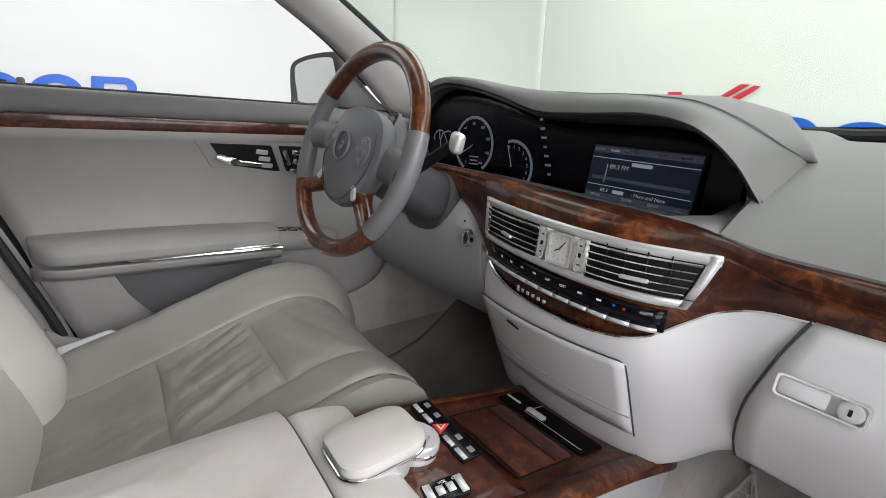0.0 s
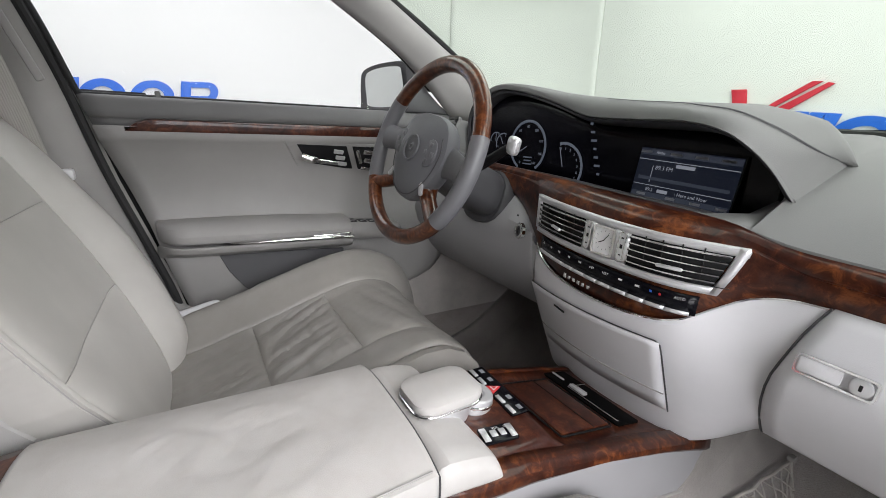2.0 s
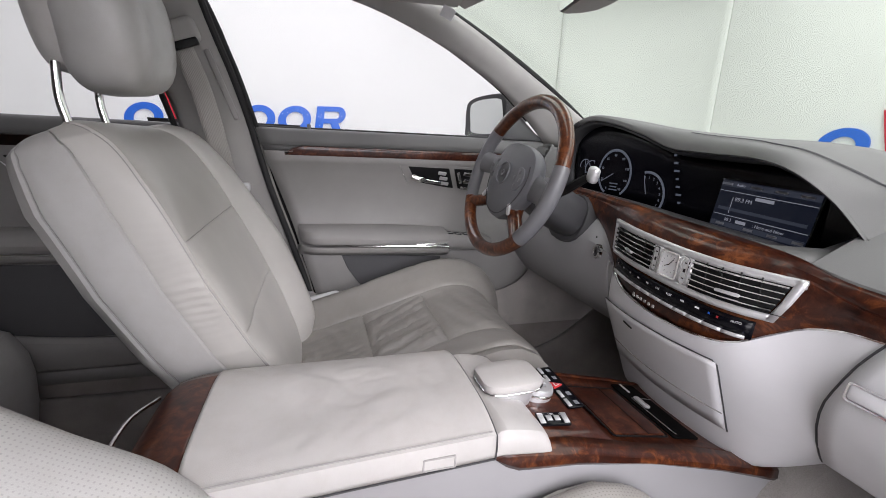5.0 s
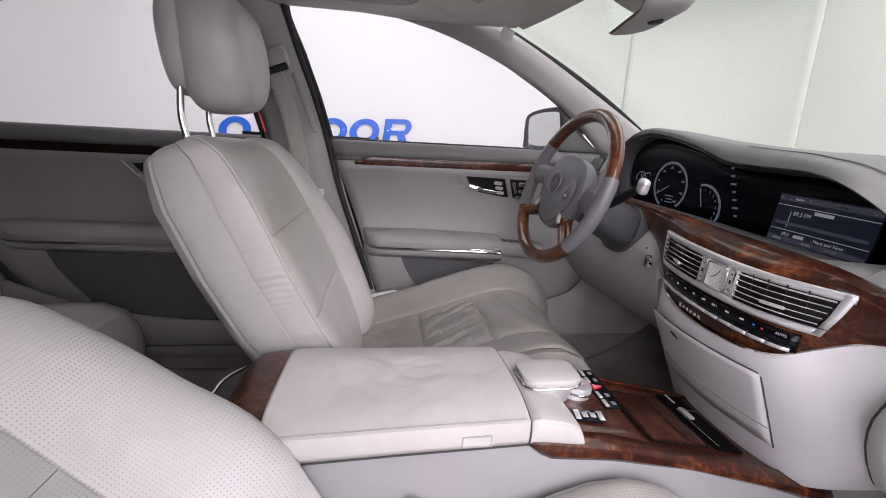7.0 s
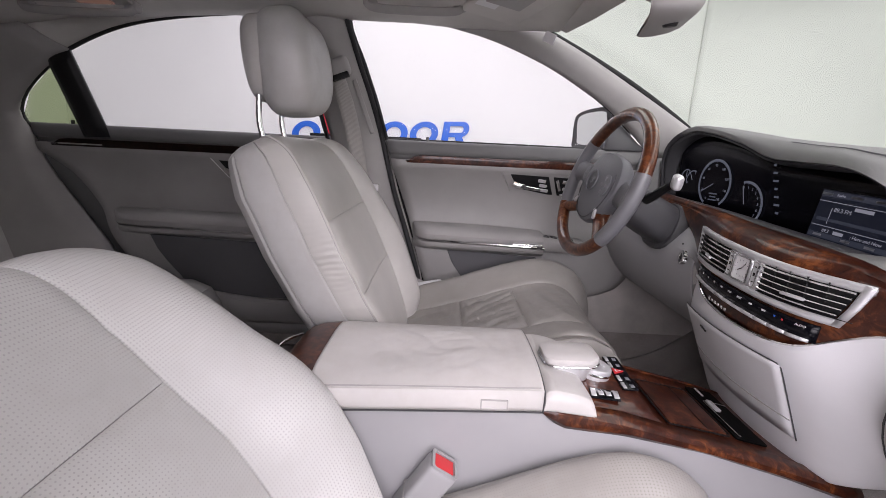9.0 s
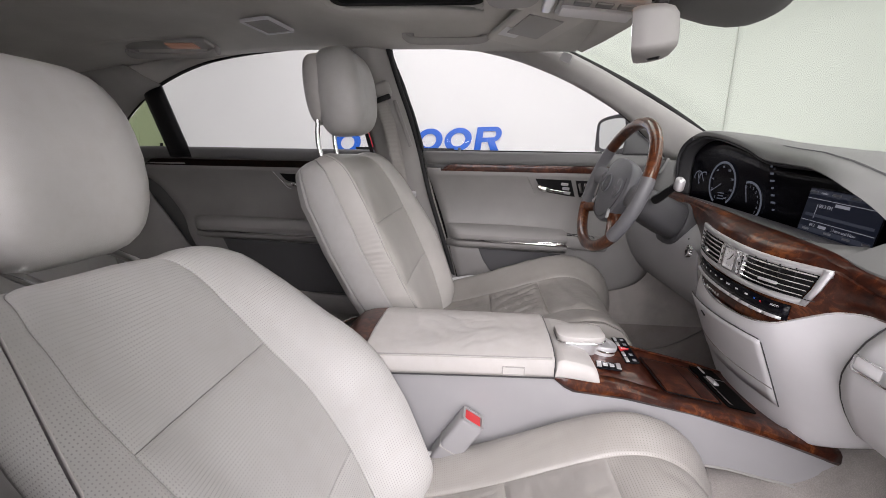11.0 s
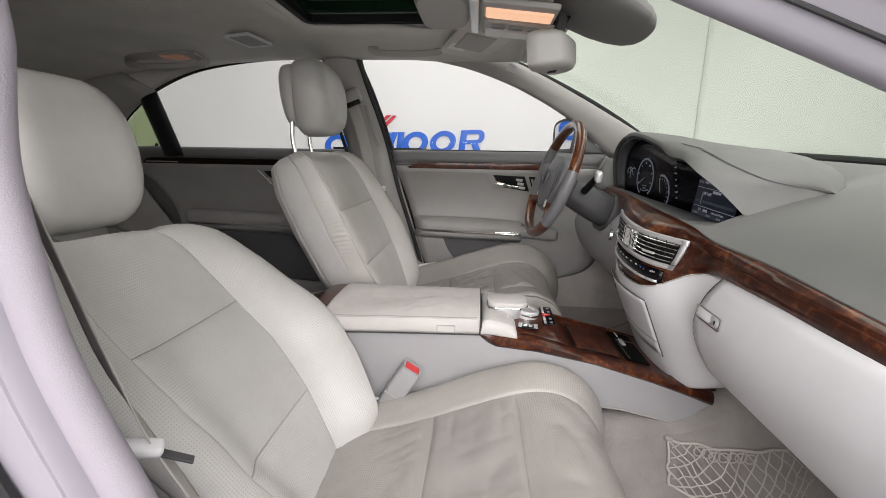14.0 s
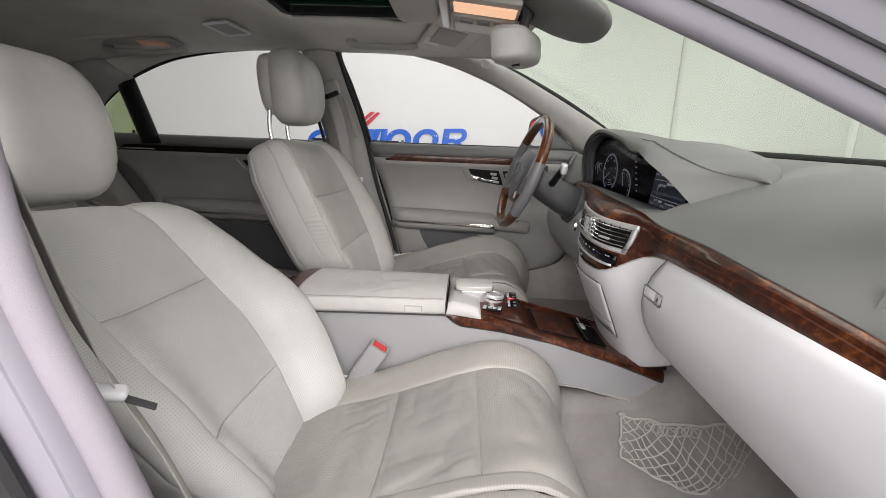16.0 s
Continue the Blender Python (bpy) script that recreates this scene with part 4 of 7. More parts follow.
dash = thing("dashboard", (0, 0.8, 0.55), "grey vinyl dashboard with burr walnut trim and silver vents", "dashboard")
xs = list(np.linspace(-0.73, 0.80, 96))
rows = []
for x in xs:
    u, m, l = UP(x), MID(x), LOW(x)
    rows.append([u, u.lerp(m, 0.35) + Vector((0, 0, 0.003)), u.lerp(m, 0.75) + Vector((0, 0, 0.003)), m + Vector((0, 0.003, -0.0015)), m.lerp(l, 0.06) + Vector((0, -0.002, 0)), m.lerp(l, 0.3) + Vector((0, -0.005, 0)), m.lerp(l, 0.6) + Vector((0, -0.005, 0)), m.lerp(l, 0.92) + Vector((0, -0.002, 0)), l + Vector((0, 0.002, 0))])
walnut = part("wood_trim", sheet(rows), WALNUT, dash, "glossy burr walnut veneer band", thick=0.006, offset=0.0)
part("chrome_line", tube([LOW(x) + Vector((0, -0.003, -0.001)) for x in np.linspace(-0.20, 0.80, 90)], 0.0024, 6), CHROME, dash, "thin chrome line under the walnut")
part("chrome_line", tube([UP(x).lerp(MID(x), 0.02) + Vector((0, -0.002, 0.001)) for x in np.linspace(-0.73, -0.16, 40)], 0.0018, 6), SATIN, dash)

# top pad up to the windscreen
def pad_at(x, t):
    """A place on the top pad beside the hood, t from the walnut to the windscreen."""
    u = UP(x)
    e = Vector((x * 0.96, 1.04 + 0.24 * (1 - (x / 0.74) ** 2), 1.036 - 0.012 * (1 - (x / 0.74) ** 2)))
    return u.lerp(e, t) + Vector((0, 0, 0.040 * math.sin(math.pi * t) ** 0.9))


rows = []
for x in np.linspace(-0.73, 0.80, 84):
    u = UP(x)
    if -0.60 < x < 0.165:
        u = Vector((x, 0.90, 0.97))
    e = Vector((x * 0.96, 1.04 + 0.24 * (1 - (x / 0.74) ** 2), 1.036 - 0.012 * (1 - (x / 0.74) ** 2)))
    e.z += 0.065 * max(0.0, 0.16 - x) * (1 - (x / 0.74) ** 4)
    rows.append([u + Vector((0, 0.0, -0.012)), u + Vector((0, 0.002, 0.002))] + [u.lerp(e, t) + Vector((0, 0, 0.040 * math.sin(math.pi * t) ** 0.9)) for t in (0.03, 0.06, 0.09, 0.14, 0.22, 0.32, 0.45, 0.6, 0.8, 1.0)])
part("top_pad", sheet(rows), DASHTOP, dash, "grey grained soft top pad", thick=0.01, offset=0.0)

# the long hood over instruments and screen
RIM = spline([(-0.572, 0.775, 0.955), (-0.583, 0.768, 1.043), (-0.556, 0.769, 1.101), (-0.483, 0.781, 1.134), (-0.40, 0.792, 1.127), (-0.30, 0.806, 1.100), (-0.2, 0.798, 1.070), (-0.1, 0.780, 1.062), (0, 0.750, 1.058), (0.05, 0.731, 1.055), (0.10, 0.719, 1.046), (0.134, 0.723, 1.030), (0.160, 0.755, 0.998), (0.180, 0.799, 0.950)], 70)
CREST = spline([(-0.574, 0.782, 0.955), (-0.585, 0.773, 1.046), (-0.558, 0.775, 1.108), (-0.485, 0.788, 1.146), (-0.40, 0.803, 1.142), (-0.30, 0.815, 1.120), (-0.2, 0.814, 1.104), (-0.1, 0.800, 1.092), (0, 0.780, 1.083), (0.05, 0.765, 1.076), (0.105, 0.757, 1.066), (0.150, 0.778, 1.044), (0.180, 0.838, 1.016), (0.184, 0.952, 0.996)], 70)
TAIL = spline([(-0.62, 0.93, 0.98), (-0.62, 1.0, 1.03), (-0.57, 1.08, 1.05), (-0.48, 1.14, 1.06), (-0.40, 1.15, 1.06), (-0.30, 1.14, 1.058), (-0.2, 1.13, 1.055), (-0.1, 1.11, 1.05), (0, 1.08, 1.043), (0.06, 1.06, 1.036), (0.11, 1.035, 1.028), (0.150, 1.01, 1.016), (0.176, 0.985, 1.004), (0.186, 0.956, 0.992)], 70)
rows = []
for k, (p, q) in enumerate(zip(RIM, TAIL)):
    c = CREST[k]
    w = min(1.0, (69 - k) / 12)
    n = Vector((0.25 * (1 - w), -0.8, 0.55)).normalized()
    face_row = [p + Vector((0, 0.006, -0.003)), p] + [p.lerp(c, t) + n * (0.0075 * math.sin(math.pi * t)) for t in (0.08, 0.25, 0.45, 0.65, 0.85)]
    rows.append(face_row + [c + Vector((0, 0.002, 0.001))] + [c.lerp(q, t) + Vector((0.010 * (1 - w) * math.sin(math.pi * t), 0, (0.020 + 0.016 * min(1.0, max(0.0, (k - 40) / 20))) * min(1.0, (69 - k) / 9) * math.sin(math.pi * t) ** 0.8)) for t in (0.05, 0.12, 0.3, 0.5, 0.7, 0.88)] + [q + Vector((0, 0, -0.006))])
rows.append([p + Vector((0.003, 0, -0.03)) for p in rows[-1]])
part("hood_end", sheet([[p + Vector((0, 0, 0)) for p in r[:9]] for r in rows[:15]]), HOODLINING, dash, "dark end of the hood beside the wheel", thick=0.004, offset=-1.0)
part("hood", sheet(rows[14:]), DASHTOP, dash, "stitched grey vinyl hood over instruments and screen", thick=0.004, offset=-1.0)
part("hood_top_end", sheet([r[7:] for r in rows[:15]]), DASHTOP, dash, "grey vinyl top of the hood end", thick=0.004, offset=-1.0)
for d in (0.0, 0.10):
    part("hood_stitching", tube([rows[k][7].lerp(rows[k][9], d) + Vector((0.0005, -0.0012, 0.0012)) for k in range(34, 69)], 0.0006, 5), POCKET, dash)


def face2(x):
    return float(np.interp(x, (-0.58, -0.45, -0.2, -0.1, 0.02, 0.2), (0.800, 0.812, 0.825, 0.840, 0.85, 0.85)))


inner = []
for p in RIM:
    x = -0.19 + (p.x + 0.19) * 0.93
    inner.append(Vector((x, face2(x), p.z - 0.012 if p.z > 1.0 else max(p.z, 0.93))))
part("hood_lining", sheet([[p + Vector((0, 0.007, -0.002)), p.lerp(q, 0.35) + Vector((0, 0, -0.003)), p.lerp(q, 0.75), q] for p, q in zip(RIM, inner)]), HOODLINING, dash, "dark grey hood lining", thick=0.003)
def lid_z(x):
    """The hood lining's height over the panel at x."""
    return max([q.z for q in inner if abs(q.x - x) < 0.02] + [0.94])


plate = []
for x in np.linspace(inner[0].x + 0.004, inner[-1].x - 0.004, 60):
    lo = float(np.interp(x, (-0.58, -0.2, 0.1, 0.2), (0.925, 0.922, 0.895, 0.895)))
    plate.append([Vector((x, face2(x), lo + (lid_z(x) + 0.01 - lo) * k / 4)) for k in range(5)])
part("instrument_panel", sheet(plate), GLOSSBLACK, dash, "glossy black instrument and screen panel", thick=0.003)
part("panel_ledge", sheet([[UP(x) + Vector((0, 0.002, 0.002)), Vector((x, (UP(x).y + face2(x)) / 2, UP(x).z - 0.004)), Vector((x, face2(x) - 0.002, np.interp(x, (-0.58, -0.2, 0.1, 0.2), (0.932, 0.930, 0.902, 0.902))))] for x in np.linspace(-0.57, 0.195, 30)]), DASHDARK, dash, "dark ledge under the panel", thick=0.003)
part("panel_cheek", sheet([[UP(x0) + Vector((0, 0.001, 0.003)), p, q] for x0, p, q in ((0.07, Vector((0.085, 0.80, 0.904)), Vector((0.095, 0.846, 0.898))), (0.105, Vector((0.118, 0.797, 0.915)), Vector((0.125, 0.846, 0.918))), (0.135, Vector((0.150, 0.793, 0.929)), Vector((0.146, 0.846, 0.945))), (0.175, pad_at(0.175, 0.035) + Vector((0, 0, -0.002)), pad_at(0.176, 0.075) + Vector((0, 0, -0.002))))]), DASHTOP, dash, "grey cheek beside the screen", thick=0.003)


def on_panel(x, z):
    """A frame on the black panel, x to the right and y up, facing the seats."""
    e = 0.004
    return axes((x, face2(x) - 0.006, z), (1, (face2(x + e) - face2(x - e)) / (2 * e), 0), (0, 0, 1))


def strip2(m, r0, r1, a0, a1, n=40):
    rows = [[m @ Vector((r * math.cos(radians(a0 + (a1 - a0) * k / n)), r * math.sin(radians(a0 + (a1 - a0) * k / n)), 0.0005)) for r in (r0, r1)] for k in range(n + 1)]
    return sheet(rows)


def gauge(x, z, r, a0, a1, needle, numbers, size):
    m = on_panel(x, z)
    g = part("gauge", strip2(m, r * 0.90, r, a0, a1), GAUGEDIM, dash, "round instrument with lit scale", thick=0.0006)
    marks = []
    for k in range(41):
        a = a0 + (a1 - a0) * k / 40
        marks.append(box((0, 0, 0), (r * (0.12 if k % 5 == 0 else 0.07), 0.0009, 0.0006), 0.0, m=m @ pose(0, 0, 0, 0, 0, a) @ Matrix.Translation((r * 0.93, 0, 0.001))))
    part("scale_mark", join(*marks), GAUGELIT, g)
    a = needle
    part("needle", box((0, 0, 0), (r * 0.8, 0.0016, 0.001), 0.0, m=m @ pose(0, 0, 0, 0, 0, a) @ Matrix.Translation((r * 0.42, 0, 0.002))), GAUGELIT, g)
    for k, word in enumerate(numbers):
        b = radians(a0 + (a1 - a0) * k / max(1, len(numbers) - 1))
        letters(word, size, m @ Matrix.Translation((r * 0.74 * math.cos(b), r * 0.74 * math.sin(b), 0.001)), GAUGELIT, g, "numeral")
    return g


gauge(-0.381, 1.001, 0.062, 240, -58, 208, ["0", "20", "40", "60", "80", "100", "120", "140", "160"], 0.0085)
gauge(-0.264, 0.960, 0.055, 104, -32, 106, ["0", "1", "2", "3", "4", "5", "6", "7"], 0.009)
gauge(-0.470, 1.003, 0.028, 200, 70, 120, ["E", "F"], 0.007)
gauge(-0.498, 1.010, 0.023, 180, 60, 90, ["C", "H"], 0.006)
for k in range(3):
    part("readout_bar", box((0, 0, 0), (0.03 - 0.006 * (k == 1), 0.003, 0.0005), 0, m=on_panel(-0.378, 0.975 - k * 0.008) @ Matrix.Translation((0, 0, 0.001))), GAUGEDIM, dash)
for k in range(7):
    part("symbol_bar", box((0, 0, 0), (0.007 + 0.003 * (k % 3), 0.0045, 0.0005), 0, m=on_panel(-0.198 + 0.0045 * k, 1.054 - k * 0.0168) @ Matrix.Translation((0, 0, 0.001))), GAUGEDIM, dash)

# the radio screen
sm = axes((0.0, 0.8375, 0.957), (1, 0.02, -0.06), (0, 0.10, 1))
screen = part("screen", prism(rounded(0.186, 0.108, 0.003), sm, 0.003), GLOSSBLACK, dash, "lit navigation screen showing the radio")
part("screen_field", prism(rounded(0.180, 0.100, 0.001), sm @ Matrix.Translation((0, 0, 0.0032)), 0.0004), SCREENBLUE, screen)
sp = sm @ Matrix.Translation((0, 0, 0.004))
DIMBAR = glow("screen_grey", (0.10, 0.12, 0.17), 0.22)
for (cx, cy, w, h, mt) in ((0, 0.043, 0.178, 0.010, DIMBAR), (0, -0.034, 0.176, 0.009, DIMBAR), (0, -0.046, 0.12, 0.006, DIMBAR), (0.0, 0.0295, 0.178, 0.0012, SCREENLIT), (0.0, -0.0165, 0.176, 0.0012, SCREENLIT),
                           (-0.058, 0.004, 0.0012, 0.030, SCREENLIT), (0.0, -0.004, 0.165, 0.006, DIMBAR)):
    part("screen_bar", box((0, 0, 0), (w, h, 0.0004), 0, m=sp @ Matrix.Translation((cx, cy, 0))), mt, screen)
for word, cx, cy, size in (("89.3 FM", -0.036, 0.016, 0.0105), ("89.3", -0.054, -0.0245, 0.0085), (": Here and Now", 0.024, -0.0245, 0.0085), ("Audio", -0.050, 0.043, 0.007)):
    letters(word, size, sp @ Matrix.Translation((cx, cy, 0.0004)), SCREENLIT, screen)
part("screen_bar", box((0, 0, 0), (0.034, 0.006, 0.0004), 0, m=sp @ Matrix.Translation((0.002, 0.0235, 0.0003))), SCREENLIT, screen)
part("screen_bar", box((0, 0, 0), (0.020, 0.006, 0.0004), 0, m=sp @ Matrix.Translation((-0.028, -0.0245, 0.0003))), SCREENLIT, screen)
for k, cx in enumerate((-0.078, -0.02, 0.025, 0.068)):
    part("screen_bar", box((0, 0, 0), (0.022, 0.0045, 0.0004), 0, m=sp @ Matrix.Translation((cx, 0.043, 0.0003))), GREYPRINT, screen)
    part("screen_bar", box((0, 0, 0), (0.018, 0.0045, 0.0004), 0, m=sp @ Matrix.Translation((cx + 0.01, -0.034, 0.0003))), GREYPRINT, screen)


# ---- centre vents, clock and keys on the bowed face ----
def strip(x0, x1, za0, za1, zb0, zb1, off, n=14):
    """A piece of the bowed face from x0 to x1, its lower and upper edges running from za to zb."""
    rows = []
    for k in range(n + 1):
        t = k / n
        x = x0 + (x1 - x0) * t
        lo, hi = za0 + (za1 - za0) * t, zb0 + (zb1 - zb0) * t
        rows.append([face(x, lo + (hi - lo) * j / 2, off) for j in range(3)])
    return sheet(rows)


vents = part("vent_plate", join(
    strip(-0.187, 0.190, 0.896, 0.893, 0.908, 0.905, 0.009, 40), strip(-0.181, 0.168, 0.837, 0.836, 0.848, 0.847, 0.009, 40),
    strip(-0.187, -0.174, 0.843, 0.843, 0.900, 0.900, 0.009, 4), strip(-0.036, 0.052, 0.846, 0.846, 0.898, 0.898, 0.0088, 10)), SATIN, dash, "brushed silver vent surround", thick=0.006, offset=1.0)
part("vent_plate_end", sheet([[face(0.160, 0.838, 0.009), face(0.168, 0.836, 0.009)], [face(0.170, 0.866, 0.009), face(0.180, 0.868, 0.009)], [face(0.178, 0.897, 0.009), face(0.191, 0.900, 0.009)], [face(0.178, 0.904, 0.009), face(0.190, 0.905, 0.009)]]), SATIN, vents, thick=0.006, offset=1.0)
part("vent_cavity", sheet([[face(x, 0.842 + 0.055 * max(0.0, (x - 0.158) / 0.018), 0.0055), face(x, 0.902, 0.0055)] for x in np.linspace(-0.18, 0.176, 60)]), BLACK, dash)


def vent(x0, x1, slope):
    v = part("air_vent", strip(x0, x1, 0.8475, 0.8475, 0.8485, 0.8485, 0.008, 12), BLACK, dash, "black air vent with chrome edged slats", thick=0.002)
    for k in range(5):
        z = 0.8535 + k * 0.0092
        e = x1 - slope * (1 - k / 5)
        part("slat", tube([face(x0 + (e - x0) * j / 10, z, 0.0095) for j in range(11)], 0.0016, 6), CHROME, v, "chrome edged slat")
        part("slat", strip(x0, e, z - 0.0025, z - 0.0025, z - 0.001, z - 0.001, 0.0085, 10), BLACK, v, thick=0.002)
    for k in range(1, 5):
        x = x0 + (x1 - slope * 0.5 - x0) * k / 5
        part("fin", box(face(x, 0.8725, 0.0065), (0.0014, 0.002, 0.048), 0.0), RUBBER, v)
    xm = (x0 + x1) / 2
    part("tab", box(face(xm, 0.8625, 0.0125), (0.034, 0.006, 0.0052), 0.002, m=pose(0, 0, 0, 0, 2.5, 2 * math.degrees(1.75 * xm))), SATIN, v, "silver direction tab")
    return v


vent(-0.173, -0.037, 0.0)
vent(0.053, 0.177, 0.014)
cm = axes(face(0.010, 0.872, 0.0095), (1, 0.035, -0.045), (0, 0.05, 1))
clock = part("clock", ringed(rounded(0.040, 0.046, 0.004), rounded(0.034, 0.040, 0.003), cm, 0.004), CHROME, dash, "square white analogue clock in chrome frame")
part("dial", prism(rounded(0.035, 0.041, 0.003), cm, 0.0015), WHITEPRINT, clock, "white dial")
part("pointer_long", box((0, 0, 0), (0.0012, 0.015, 0.0006), 0, m=cm @ pose(0, 0, 0.002, 0, 0, -35) @ Matrix.Translation((0, 0.006, 0))), BLACK, clock)
part("pointer_short", box((0, 0, 0), (0.0014, 0.010, 0.0006), 0, m=cm @ pose(0, 0, 0.0025, 0, 0, 120) @ Matrix.Translation((0, 0.004, 0))), BLACK, clock)
for k in range(12):
    part("hour_mark", box((0, 0, 0), (0.0008, 0.0025, 0.0004), 0, m=cm @ pose(0, 0, 0.0017, 0, 0, 30 * k) @ Matrix.Translation((0, 0.0145, 0))), GREYPRINT, clock)
for x in (-0.024, 0.043):
    bm_ = axes(face(x, 0.872, 0.0095), (1, 0.1 * x, -0.045), (0, 0.05, 1))
    key = part("vent_key", ringed(rounded(0.012, 0.046, 0.0055), rounded(0.009, 0.042, 0.004), bm_, 0.003), CHROME, dash, "upright chrome ringed vent key")
    part("pad", prism(rounded(0.0092, 0.0422, 0.004), bm_, 0.0022), SATIN, key)
    for s in (-1, 0, 1):
        part("mark", box((0, 0, 0), (0.004, 0.002 + 0.004 * (s == 0), 0.0004), 0, m=bm_ @ Matrix.Translation((0, 0.013 * s, 0.0024))), BLACK, key)

keys = part("key_panel", strip(-0.158, 0.152, 0.806, 0.802, 0.8325, 0.830, 0.0065, 30), GLOSSBLACK, dash, "black climate control strip with silver keys", thick=0.004, offset=1.0)
n = 11
for k in range(n):
    x0, x1 = -0.156 + 0.304 * k / n, -0.156 + 0.304 * (k + 1) / n - 0.0005
    part("key", strip(x0, x1, 0.8035 - 0.002 * k / n, 0.8035 - 0.002 * k / n, 0.8085 - 0.002 * k / n, 0.8085 - 0.002 * k / n, 0.0100, 3), SATIN, keys, "silver key", thick=0.006, offset=1.0)
    if k not in (5, 6, 9, 10):
        part("symbol", box(face((x0 + x1) / 2, 0.823, 0.0082), (0.0065, 0.0006, 0.0028), 0.0, m=pose(0, 0, 0, 0, 2.5, 2 * math.degrees(1.75 * x0))), WHITEPRINT, keys)
for word, k in (("OFF", 5), ("REST", 6), ("AUTO", 10)):
    x = -0.156 + 0.304 * (k + 0.5) / n
    letters(word, 0.0052, axes(face(x, 0.823, 0.0085), (1, 3.5 * x, -0.045), (0, 0, 1)), WHITEPRINT, keys)
part("red_mark", box(face(0.1105, 0.8215, 0.0085), (0.0035, 0.0006, 0.0030), 0), RED, keys)
part("blue_mark", box(face(0.0985, 0.8225, 0.0085), (0.0035, 0.0006, 0.0030), 0), SIGNBLUE, keys)
for k in range(6):
    part("model_badge", box(face(-0.062 + k * 0.0115, 0.789, 0.0068), (0.0062, 0.0010, 0.009 - 0.003 * (k > 0)), 0.0004, m=pose(0, 0, 0, 0, 2.5, 0)), CHROME, dash, "small chrome badge bar")

# pale lower fascia: centre stack, glovebox side, driver's knee side
rows = []
for x in np.linspace(-0.205, 0.80, 84):
    l = LOW(x)
    w = 1 / (1 + math.exp((x - 0.185) / 0.026))  # centre stack against passenger side
    if x < -0.17:
        k = (x + 0.205) / 0.035
        side_y = 0.03 * (1 - k) ** 2
    else:
        side_y = 0.0
    cy = lambda z: 0.645 + 0.9 * min(x * x, 0.0484) + side_y + 0.42 * max(0.0, 0.745 - z)
    c = [Vector((x, min(cy(z), 0.9), z)) for z in (0.735, 0.68, 0.62, 0.57, 0.53)]
    g = [Vector((x, y, z)) for y, z in ((0.716, 0.80), (0.716, 0.735), (0.735, 0.665), (0.785, 0.634), (0.89, 0.625))]
    rows.append([l + Vector((0, 0.006, 0.004)), l + Vector((0, -0.001, -0.006))] + [b.lerp(a, w) for a, b in zip(c, g)])
part("lower_fascia", sheet(rows), FASCIA, dash, "pale grey vinyl lower dashboard", thick=0.008, offset=0.0, sub=1)
rows = []
for x in np.linspace(-0.735, -0.195, 36):
    l = LOW(x)
    f = max(0.0, (x + 0.30) / 0.105)
    rows.append([l + Vector((0, 0.004, 0.002)), l + Vector((0, -0.006, -0.012)), Vector((x, 0.690 - 0.012 * f, 0.85)), Vector((x, 0.675 + 0.01 * f, 0.80)), Vector((x, 0.69, 0.73)), Vector((x, 0.745, 0.66)), Vector((x, 0.83, 0.61)), Vector((x, 0.95, 0.60))])
part("knee_panel", sheet(rows), CONSOLESIDE, dash, "pale grey vinyl knee panel", thick=0.008, offset=0.0, sub=1)
# fold-out bin in the centre stack
yb = lambda x, z: 0.645 + 0.9 * x * x + 0.42 * max(0.0, 0.745 - z)


def bin_sheet(x0, x1, zs, off, n=16):
    return sheet([[Vector((x, yb(x, z) - off, z)) for z in zs] for x in np.linspace(x0, x1, n)])


part("bin_door", bin_sheet(-0.17, 0.118, (0.742, 0.73, 0.70, 0.65, 0.63, 0.612), 0.0048), FASCIA, dash, "pale vinyl fold-out bin door", thick=0.0012)
part("bin_edge", tube([Vector((x, yb(x, 0.743) - 0.004, 0.7435)) for x in np.linspace(-0.17, 0.112, 20)] + [Vector((0.119, yb(0.119, 0.737) - 0.005, 0.738))] + [Vector((0.120, yb(0.12, z) - 0.005, z)) for z in (0.72, 0.68, 0.64, 0.61)], 0.0012, 6), DASHDARK, dash)
part("bin_groove", tube([Vector((x, yb(x, 0.645) - 0.0062, 0.645)) for x in np.linspace(-0.17, 0.117, 20)], 0.0012, 5), TRIMGREY, dash)
part("bin_slot", box((-0.075, yb(-0.075, 0.722) - 0.0095, 0.722), (0.035, 0.002, 0.0025), 0, m=pose(0, 0, 0, 0, 0, -16)), BLACK, dash)

# glovebox door with latch and lock
GB = [(0.730, 0.843), (0.713, 0.81), (0.705, 0.77), (0.707, 0.735), (0.723, 0.69), (0.750, 0.645), (0.762, 0.630)]
rows = []
for k in range(28):
    t = k / 27
    row = []
    for j, (y, z) in enumerate(spline([(0, y, z) for y, z in GB], 12)[i].yz for i in range(12)):
        s = j / 11
        x0 = 0.274 - 0.045 * math.sin(math.pi * min(1, s * 1.15) * 0.5)
        row.append(Vector((x0 + (0.795 - x0) * t, y - 0.0045 + 0.004 * ((t - 0.5) ** 2), z - 0.012 * t)))
    rows.append(row)
glove = part("glovebox_door", sheet(rows), FASCIA, dash, "pale vinyl glovebox door", thick=0.006, offset=1.0)
part("glovebox_gap", tube([p + Vector((-0.003, 0.002, 0)) for p in rows[0]], 0.0016, 6), DASHDARK, dash)
lm = axes((0.297, 0.6985, 0.7755), (1, 0.06, -0.06), (0, 0.04, 1))
